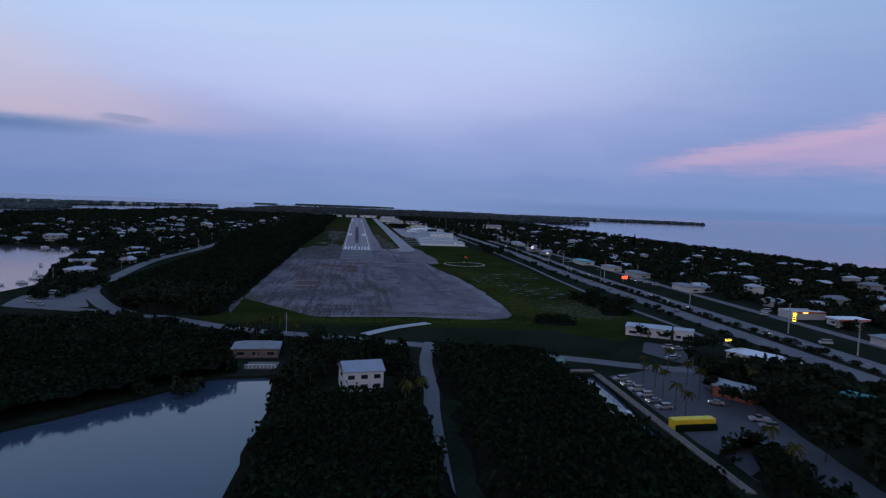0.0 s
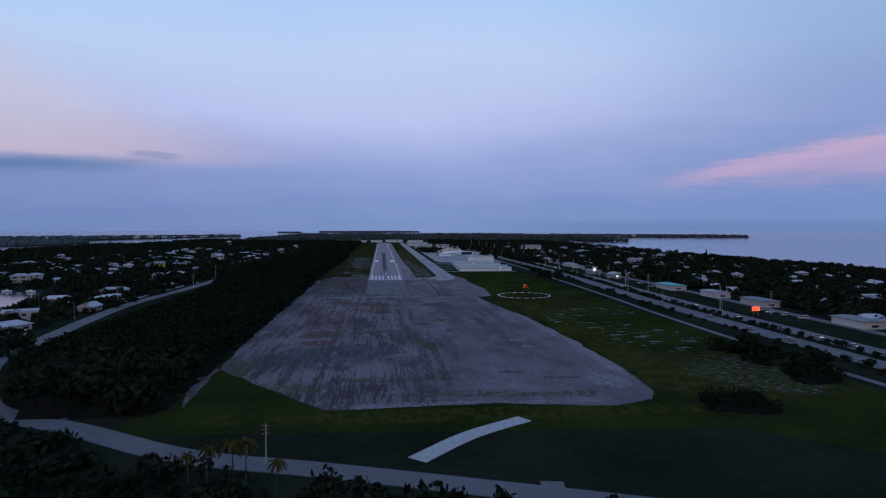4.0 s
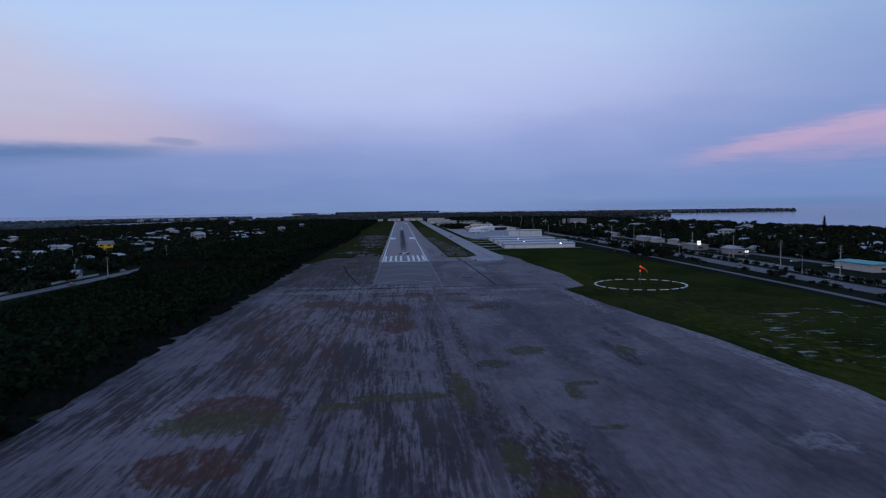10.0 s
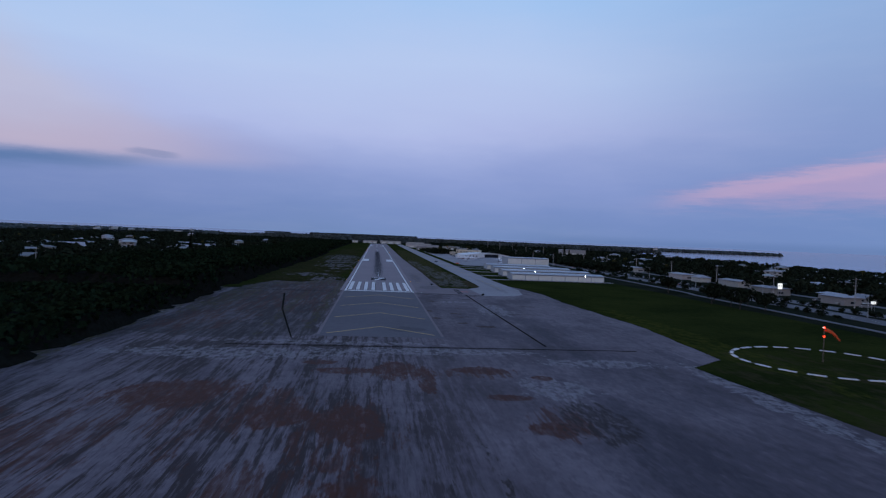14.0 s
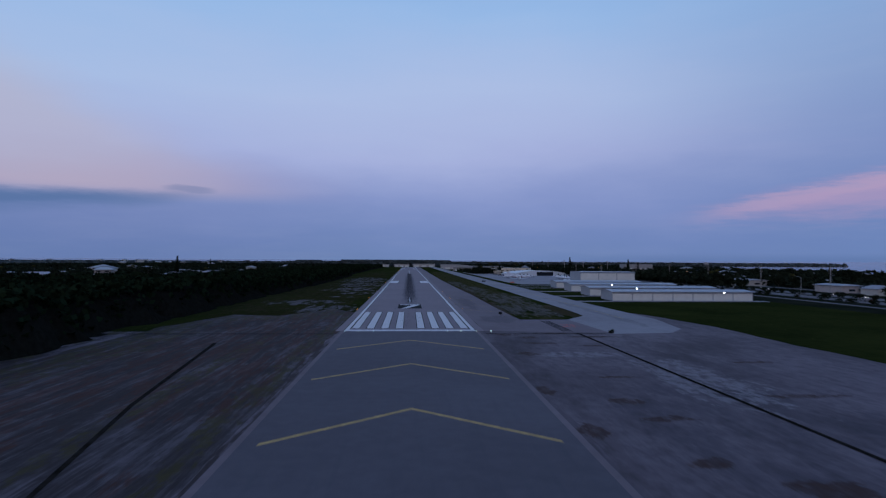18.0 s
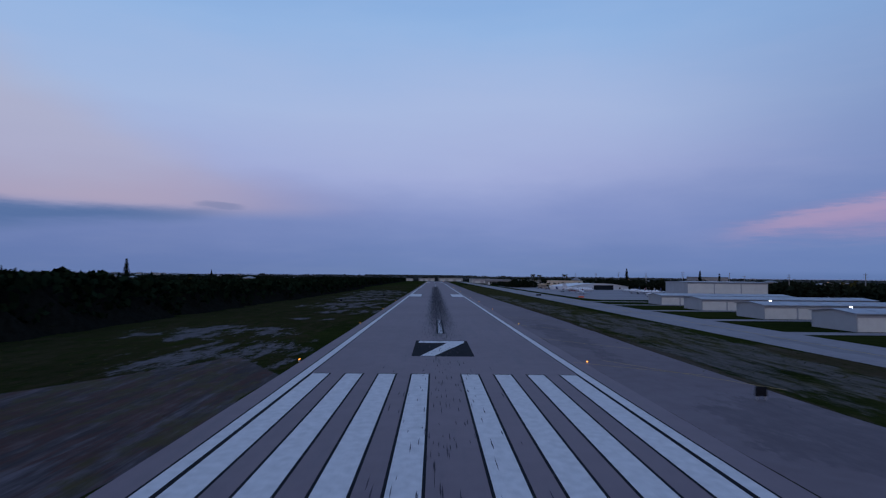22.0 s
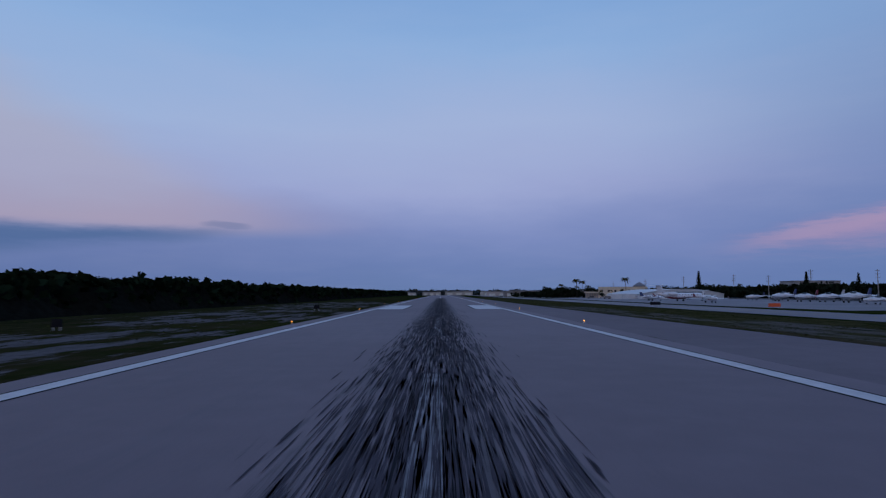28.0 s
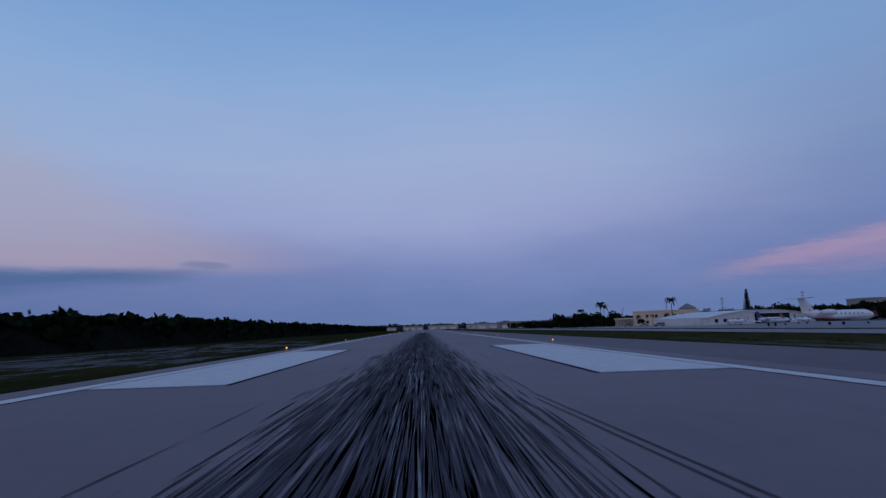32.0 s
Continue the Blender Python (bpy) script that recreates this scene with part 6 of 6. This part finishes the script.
# ---------------------------------------------------------------- poles, lamps, signs
def utility_pole(at, h, label):
    t = empty("utility_pole", at, label, "utility pole", "poles along the highway")
    part("post", tube(bmesh.new(), (0, 0, -0.3), (0, 0, h), 0.26, 0.15, 8), M_CONC, t)
    for k, z in enumerate((h - 0.8, h - 2.3, h - 3.8)):
        arm = part("crossarm", box(-1.2, 1.2, -0.07, 0.07, z, z + 0.15), M_WOOD, t)
        for x in (-1.1, 1.1):
            part("insulator", tube(bmesh.new(), (x, 0, z + .15), (x, 0, z + .45), .06, .08, 6), M_STEEL, arm)
    return t


def street_lamp(at, label, lit=False):
    t = empty("street_lamp", at, label, "street lamp", "lamps along the highway")
    part("post", tube(bmesh.new(), (0, 0, -0.2), (0, 0, 9.0), 0.12, 0.07, 8), M_STEEL, t)
    part("arm", tube(bmesh.new(), (0, 0, 8.9), (2.6, 0, 9.6), 0.05, 0.04, 6), M_STEEL, t)
    hd = part("lamp_head", box(2.4, 3.2, -.17, .17, 9.5, 9.68, .04), M_STEEL, t)
    if lit:
        part("lens", box(2.45, 3.1, -.14, .14, 9.44, 9.5), M_LAMPY, hd, "lit warm lens")
    return t


P0 = utility_pole(stand(202, -366), 14.5, "tall grey concrete utility pole beside the highway")
for x, y, s in ((206, -448, 1), (204, -492, 1), (220, -256, .95), (203, -232, 1), (203, -129, 1), (204, -82, 1), (200, -560, 1), (212, -20, 1), (214, 40, 1), (216, 100, 1), (218, 165, 1), (219, 230, 1), (220, 300, 1), (221, 370, 1), (222, 450, 1.1), (223, 540, 1.2),
                (224, 640, 1.2), (225, 740, 1.3), (226, 850, 1.3), (227, 980, 1.3), (-160, -62, .8), (-174, 60, .8), (-29, -458, .6), (-172, -180, .7), (-176, -330, .7), (176, 500, .9), (178, 420, .9), (180, 345, .9)):
    copy_thing(P0, stand(x, y, 0, 4, s))
L0, L1 = street_lamp(stand(186, -190, 0, 180), "grey steel street lamp on the median"), street_lamp(stand(216, 320, 0, 180), "lit street lamp beside the highway", True)
for y in (-260, -120, -50, 20, 90, 160):
    copy_thing(L0, stand(188 + max(0, (y + 200) * 0.03), y, 0, 180))
for x, y in ((218, 420), (222, 560), (224, 690), (150, 720), (160, 800), (120, 860), (200, 800), (226, 900), (228, 1050), (140, 940), (170, 1100), (100, 980), (230, 1250), (130, 1180), (240, 1500), (112, 740), (124, 770), (106, 800), (134, 760), (118, 830), (-240, 60), (-172, -236)):
    copy_thing(L1, stand(x, y, 0, 180, 1.0 if y < 700 else 0.75))


def sign(name, at, w, h, z, mat, label, bars=()):
    t = empty(name, at, label, "sign")
    for x in (-w * .3, w * .3):
        part("post", tube(bmesh.new(), (x, 0, -.2), (x, 0, z), .1, .1, 6), M_STEEL, t)
    part("frame", box(-w / 2 - .12, w / 2 + .12, -.1, .22, z - .12, z + h + .12), M_STEEL, t)
    part("panel", box(-w / 2, w / 2, -.16, -.1, z, z + h), mat, t, "lit panel")
    for i, (a, b, c, d, q) in enumerate(bars):
        part("lettering_bar", box(a, b, -.2, -.16, c, d), q, t)
    return t


sign("electronic_sign", stand(207, -262, 0, 4), 4.6, 2.2, 3.2, M_LAMPR, "glowing red roadside message sign", [(-1.9, 1.9, 4.5, 4.8, M_BLACK), (-1.6, 1.2, 3.8, 4.1, M_BLACK)])
sign("price_sign", stand(226, -426, 0, 4), 2.0, 4.6, 1.6, M_SIGNY, "glowing yellow filling station price sign", [(-.8, .8, 2.4, 3.0, M_BLACK), (-.8, .8, 3.5, 4.1, M_BLACK), (-1.0, 1.0, 4.9, 5.1, M_ORANGE)])
sign("shop_sign", stand(160, -471, 0, 10), 3.4, 0.9, 1.0, M_SIGNY, "lit yellow low roadside sign", [(-1.4, 1.4, 1.5, 1.8, M_BLACK)])
sign("shop_sign", stand(222, 46, 0, 4), 2.8, 3.2, 4.0, M_SIGNW, "lit white shop sign on posts", [(-1.0, 1.0, 5.6, 5.9, M_BLACK)])
sign("shop_sign", stand(221, -20, 0, 4), 2.4, 1.2, 3.0, M_SIGNW, "small lit white shop sign", [(-.8, .8, 3.5, 3.7, M_BLACK)])
sign("board_sign", stand(72, -507, 0, 10), 3.6, 1.8, 0.8, M_TEAL, "teal board sign beside the front road", [(-1.3, 1.3, 1.9, 2.2, M_PAINT), (-1.1, .9, 1.3, 1.5, M_PAINT)])

# ---------------------------------------------------------------- filling station and roadside shops
fuel = empty("filling_station", stand(250, -434), "filling station canopy with pale roof beside the highway", "filling station")
part("canopy", box(-9, 9, -5, 5, 4.6, 5.3), M_WHITE, fuel)
part("fascia", box(-9.05, 9.05, -5.06, -5.0, 4.7, 5.2), M_ORANGE, fuel, "orange red fascia")
for x in (-6, 6):
    part("column", box(x - .25, x + .25, -.25, .25, 0, 4.6), M_CONC, fuel)
    part("pump", box(x + .9, x + 1.5, -.35, .35, 0, 1.7), M_PAINT, fuel)
part("shop", box(-14, 6, 22, 34, -.1, 4.4), M_STUCCO, fuel)
part("shop_fascia", box(-14.1, 6.1, 21.8, 22, 3.4, 4.3), M_CAFE, fuel, "dull red fascia")
part("shop_lamp", box(-8, -5, 21.7, 21.8, 3.5, 4.1), M_LAMPY, fuel, "lit warm sign panel")
for x, y, w, d, mat in ((232, -108, 26, 13, M_TEAL), (226, 60, 18, 12, None), (228, 8, 16, 9, None), (236, 24, 10, 8, None), (238, -165, 20, 12, None), (240, -215, 24, 12, None), (238, -300, 22, 12, None), (236, -480, 20, 12, None), (242, 120, 24, 12, None), (240, 190, 22, 12, None), (244, 290, 26, 14, None)):
    t = house(stand(x, y, 0, 90), w, d, 3.8, (0.8, 0.9, 2.0), "low roadside shop with a pale flat roof", wins=4, name="shop", roofing=M_TEAL if mat else None)
    t["category"] = "shop"

# ---------------------------------------------------------------- buildings by the approach
house(stand(1, -533, 0, 12), 11.5, 9.5, 5.8, (2.2, 0.5, 0.0), "white two-storey house with a pale metal gable roof", walls=M_PAINT, roofing=M_ROOF, wins=3, name="white_house")
house(stand(-35, -494, 0, 3), 15, 10, 3.2, (1.6, 0.8, 4.0), "red-brown lagoon house with a grey hipped roof", walls=M_WOOD, wins=3, name="lagoon_house")
dock = empty("boat_dock", stand(-31, -509), "white railed timber dock on the lagoon", "dock")
part("deck", box(-5, 5, -4.5, 4, -0.1, 0.25), M_WOOD, dock)
for i in range(9):
    part("baluster", box(-5 + i * 1.2, -4.85 + i * 1.2, -4.5, -4.35, .25, 1.4), M_PAINT, dock)
part("handrail", box(-5, 4.8, -4.55, -4.3, 1.4, 1.52), M_PAINT, dock)
for x in (-4.6, 4.6):
    part("pile", tube(bmesh.new(), (x, -4.2, -2), (x, -4.2, .1), .18, .18, 7), M_WOOD, dock)
house(stand(131, -455, 0, -30), 19, 11, 3.8, (0.5, 0.4, 2.5), "white flat-roofed building on the grass edge", walls=M_PAINT, roofing=M_HROOF, wins=3, name="office")
house(stand(143, -464, 0, -30), 8, 8, 4.2, (0.4, 0.3, 2.0), "small white building beside the drive", walls=M_PAINT, wins=2, name="office")
house(stand(151, -507, 0, -62), 24, 9, 3.2, (1.4, 0.6, 3.0), "long building with a bright pale metal roof", roofing=M_WHITE, wins=4, name="workshop")
house(stand(115, -546, 0, -58), 12, 8, 3.2, (1.4, 0.5, 0.0), "small building with an orange painted wall", walls=M_CAFE, wins=2, name="cafe")
house(stand(146, -556, 0, -60), 16, 9, 3.4, (1.2, 0.6, 2.5), "building with a teal edged grey roof", roofing=M_TEAL, wins=3, name="workshop")
house(stand(-196, -243, 0, 25), 16, 13, 6.0, (0.6, 0.5, 4.0), "round-fronted pale waterside building", walls=M_STUCCO, wins=4, name="marina_building")
house(stand(-265, 165, 0, 20), 11, 9, 5.6, (2.4, 0.8, 0.0), "bright yellow two-storey gabled house", walls=M_YBOX, base=2.4, name="yellow_house")
cont = empty("yellow_container", stand(86, -570, 0, 4), "bright yellow shipping container with dark side", "container")
bm = box(-6, 6, -1.25, 1.25, 0.1, 2.7)
for i in range(40):
    block(bm, -5.9 + i * .3, -5.78 + i * .3, -1.3, -1.25, .3, 2.6)
part("body", bm, M_YBOX, cont)
part("tarpaulin", box(-5.6, 5.6, -2.6, -1.32, 0.0, 1.5), M_LEAF, cont, "dark green covered stack")
for x in (-5.8, 5.8):
    for yy in (-1.1, 1.1):
        part("corner_block", box(x - .12, x + .12, yy - .12, yy + .12, 0, .12), M_STEEL, cont)
# canal walk
walkway = empty("canal_walkway", stand(0, 0), "timber walkway with railings along the canal", "walkway")
for i in range(24):
    y0 = -520 - i * 3.6
    x0 = 80.2 - 0.10 * i
    part("plank_bay", box(x0 - 1.1, x0 + 1.1, y0 - 3.5, y0, -0.15, 0.35), M_WOOD, walkway)
    part("rail_post", box(x0 - 1.1, x0 - .98, y0 - .1, y0, .35, 1.35), M_WOOD, walkway)
    part("rail", box(x0 - 1.12, x0 - .98, y0 - 3.6, y0, 1.3, 1.42), M_WOOD, walkway)
for i in range(4):
    part("plank_bay", box(68 + i * 3.2, 71.1 + i * 3.2, -517, -514.5, -.15, .35), M_WOOD, walkway)


def boat(at, label, mast=False):
    t = empty("boat", at, label, "boat", "moored boats")
    bm, prev = bmesh.new(), None
    for y, w, z in ((-3.6, 1.05, .1), (-1.5, 1.25, 0), (1.5, 1.1, .05), (3.0, .55, .25), (3.8, .04, .45)):
        row = [bm.verts.new(q) for q in ((-w, y, .95 + z), (-w * .75, y, .1), (0, y, -.25 + z), (w * .75, y, .1), (w, y, .95 + z))]
        if prev:
            for i in range(4):
                bm.faces.new((prev[i], prev[i + 1], row[i + 1], row[i]))
        else:
            bm.faces.new(row)
        prev = row
    part("hull", bm, M_AIRW, t)
    part("deck", box(-.9, .9, -3.3, 2.2, .7, .82), M_WOOD, t)
    part("cabin", box(-.7, .7, -1.2, 1.0, .82, 1.9, .15), M_PAINT, t)
    part("windscreen", box(-.6, .6, .75, .95, 1.35, 1.8), M_GLASS, t)
    if mast:
        part("mast", tube(bmesh.new(), (0, .6, .8), (0, .6, 10.5), .07, .05, 6), M_STEEL, t)
    return t


B0, B1 = boat(stand(-228, -205, -.75, 20), "small white motor boat moored in the basin"), boat(stand(-206, -205, -.75, 60), "white sailing boat with a bare mast", True)
for x, y, r in ((-232, -225, 40), (-214, -270, 10), (-205, -285, 100), (-198, -320, 80), (-200, -300, 95), (-206, -330, 80), (-300, -72, 90), (-280, -76, 80), (66, -606, 0), (73, -560, 5)):
    copy_thing(B0 if r != 95 else B1, stand(x, y, -.75, r))
# ---------------------------------------------------------------- airfield fittings
def ground_light(at, label, mat, group):
    t = empty("runway_light", at, label, "runway light", group)
    part("base", tube(bmesh.new(), (0, 0, -.02), (0, 0, .06), .14, .12, 8), M_STEEL, t)
    part("stem", tube(bmesh.new(), (0, 0, .06), (0, 0, .2), .035, .035, 6), M_YELLOW, t)
    part("lens", tube(bmesh.new(), (0, 0, .2), (0, 0, .31), .10, .08, 8), mat, t, "glowing glass lens")
    return t


E0 = ground_light(stand(-17.4, 62.0, .09), "small glowing runway edge light on a stem", M_LAMPO, "runway edge lights")
for i in range(24):
    for s in (-1, 1):
        y = 62.0 + 60.6 * i
        if i or s > 0:
            copy_thing(E0, stand(s * 17.4, y, .09))
T0 = ground_light(stand(-11.8, -1.9, .09), "small white glowing threshold light", M_LAMPW, "threshold lights")
for x in (-14.9, -8.4, 8.5, 11.6, 15.2, 18.6):
    copy_thing(T0, stand(x, -1.8, .09))
# segmented circle and wind sock
for k in range(22):
    a = 6.2832 * k / 22
    seg = box(-1.75, 1.75, -.42, .42, 0.0, .16, .03)
    me = bpy.data.meshes.new("circle_segment")
    seg.to_mesh(me)
    seg.free()
    me.materials.append(M_PAINT)
    ob = tagged(new("circle_segment", me), "white segment of the wind sock circle on grass", "ground marker", "segmented circle")
    ob.matrix_basis = Matrix.Translation((101 + 19 * math.cos(a), -143 + 19 * math.sin(a), .03)) @ Matrix.Rotation(a + 1.5708, 4, "Z")
sock = empty("wind_sock", stand(101, -143, .03, 0, 1.22), "orange wind sock on a mast with a red lamp", "wind sock")
part("mast", tube(bmesh.new(), (0, 0, -.1), (0, 0, 6.4), .07, .05, 8), M_WOOD, sock)
bm, prev = bmesh.new(), None
for k in range(6):
    c = Vector((0.25 + .45 * k, -.15 * k, 6.1 - .05 * k - .06 * k * k))
    ring = [bm.verts.new(c + Vector((0, (.42 - .045 * k) * math.cos(.7854 * i), (.42 - .045 * k) * math.sin(.7854 * i)))) for i in range(8)]
    if prev:
        for i in range(8):
            bm.faces.new((prev[i], prev[(i + 1) % 8], ring[(i + 1) % 8], ring[i]))
    prev = ring
part("sock", bm, M_ORANGE, sock, "hanging orange fabric cone")
part("obstruction_lamp", tube(bmesh.new(), (0, 0, 6.4), (0, 0, 6.75), .14, .10, 8), M_LAMPR, sock, "glowing red lamp")
part("floodlight", box(-.35, -.1, -.1, .1, 6.45, 6.6), M_SIGNW, sock, "small white lamp")
part("lower_lamp", tube(bmesh.new(), (0, 0, 4.7), (0, 0, 5.0), .16, .16, 8), M_LAMPR, sock, "glowing red lamp")


def field_sign(at, w, mat, label):
    t = empty("field_sign", at, label, "airfield sign", "airfield signs")
    part("panel", box(-w / 2, w / 2, -.12, .12, .35, 1.15, .02), mat, t)
    for x in (-w * .35, w * .35):
        part("leg", box(x - .05, x + .05, -.05, .05, 0, .35), M_STEEL, t)
    return t


field_sign(stand(27.0, 40.2, .09, 0), 1.0, M_BLACK, "small black airfield sign panel on legs")
field_sign(stand(76, 310, .05, 10), 3.0, M_ORANGE, "orange airfield marker board beside the ramp")
field_sign(stand(-27, 306, .05, 10), 1.2, M_BLACK, "small dark airfield sign on the grass")
field_sign(stand(-38, 232, .05, 0), 1.0, M_BLACK, "small dark airfield sign on the grass")
field_sign(stand(58, 336, .1, 20), 3.2, M_BLACK, "low dark airfield sign panel beside taxiway")
ball = empty("wind_marker", stand(46, -4, .1), "small dark weed clump in the joint", "weeds")
bm = bmesh.new()
leaf_cloud(bm, (0, 0, .3), .6, 60, .25, np.random.RandomState(3))
part("leaves", bm, M_TREE, ball)

yard = sheet("marina_yard", [(-140, -412), (-128, -402), (-141, -372), (-152, -345), (-162, -345), (-172, -372), (-166, -404)], 0.05, M_ROAD, "grey boat yard beside the bend", "yard", rough=1.0, step=4)
for x, y, k, r in ((-158, -392, 2, 60), (-164, -380, 0, 75), (-160, -366, 3, 80), (-150, -400, 1, 40)):
    copy_thing(CARS[k], stand(x, y, .06, r))
# low white wall along the shore road
for k in range(26):
    y0 = -160 + 4.4 * k
    ob = empty("wall_section", stand(-176.5 + 0.035 * (y0 + 160), y0), "pale low scalloped garden wall section", "wall", "shore road wall")
    part("panel", box(-.12, .12, 0, 4.1, 0, 1.0, .01), M_CONC, ob)
    part("coping", box(-.18, .18, .1, 4.0, 1.0, 1.1, .02), M_CONC, ob)
# highway lines
verts, faces = [], []
for cx in (177.9, 196.0):
    for y in range(-640, 500, 12):
        dx = 0 if y < -280 else min(14.0, (y + 280) * 0.036)
        k = len(verts)
        verts += [(cx + dx - .08, y, .13), (cx + dx + .08, y, .13), (cx + dx + .09, y + 4, .13), (cx + dx - .07, y + 4, .13)]
        faces.append((k, k + 1, k + 2, k + 3))
tagged(new("lane_dashes", mesh_of("lane_dashes", verts, faces, M_PAINT)), "white lane dashes on the highway", "road marking", "", "stuff")

# grass tufts breaking through the airfield edges
rs = np.random.RandomState(77)
verts, faces = [], []
for i in range(16000):
    u = rs.rand()
    if u < 0.35:
        x, y = rs.uniform(-66, -19), rs.uniform(-20, 420)
    elif u < 0.7:
        x, y = rs.uniform(27.5, 52), rs.uniform(34, 420)
    else:
        x, y = rs.uniform(76, 150), rs.uniform(-420, 90)
        if x < 84:
            continue
    if abs(x) < 18.5 or noise.noise(Vector((x / 11, y / 17, 2))) < -0.12:
        continue
    h, w, a = rs.uniform(.03, .11), rs.uniform(.06, .2), rs.uniform(0, 6.28)
    dx, dy, tx, ty = w * math.cos(a), w * math.sin(a), rs.normal() * .12, rs.normal() * .12
    k = len(verts)
    verts += [(x - dx, y - dy, .03), (x + dx, y + dy, .03), (x + dx * .3 + tx, y + dy * .3 + ty, .03 + h), (x - dx * .5 + tx, y - dy * .5 + ty, .03 + h * .8)]
    faces.append((k, k + 1, k + 2, k + 3))
M_BLADE = foliage("grass_blades", (0.045, 0.05, 0.016))
tagged(new("grass_tufts", mesh_of("grass_tufts", verts, faces, M_BLADE)), "rough dark green grass tufts beside the runway", "grass", "", "stuff")
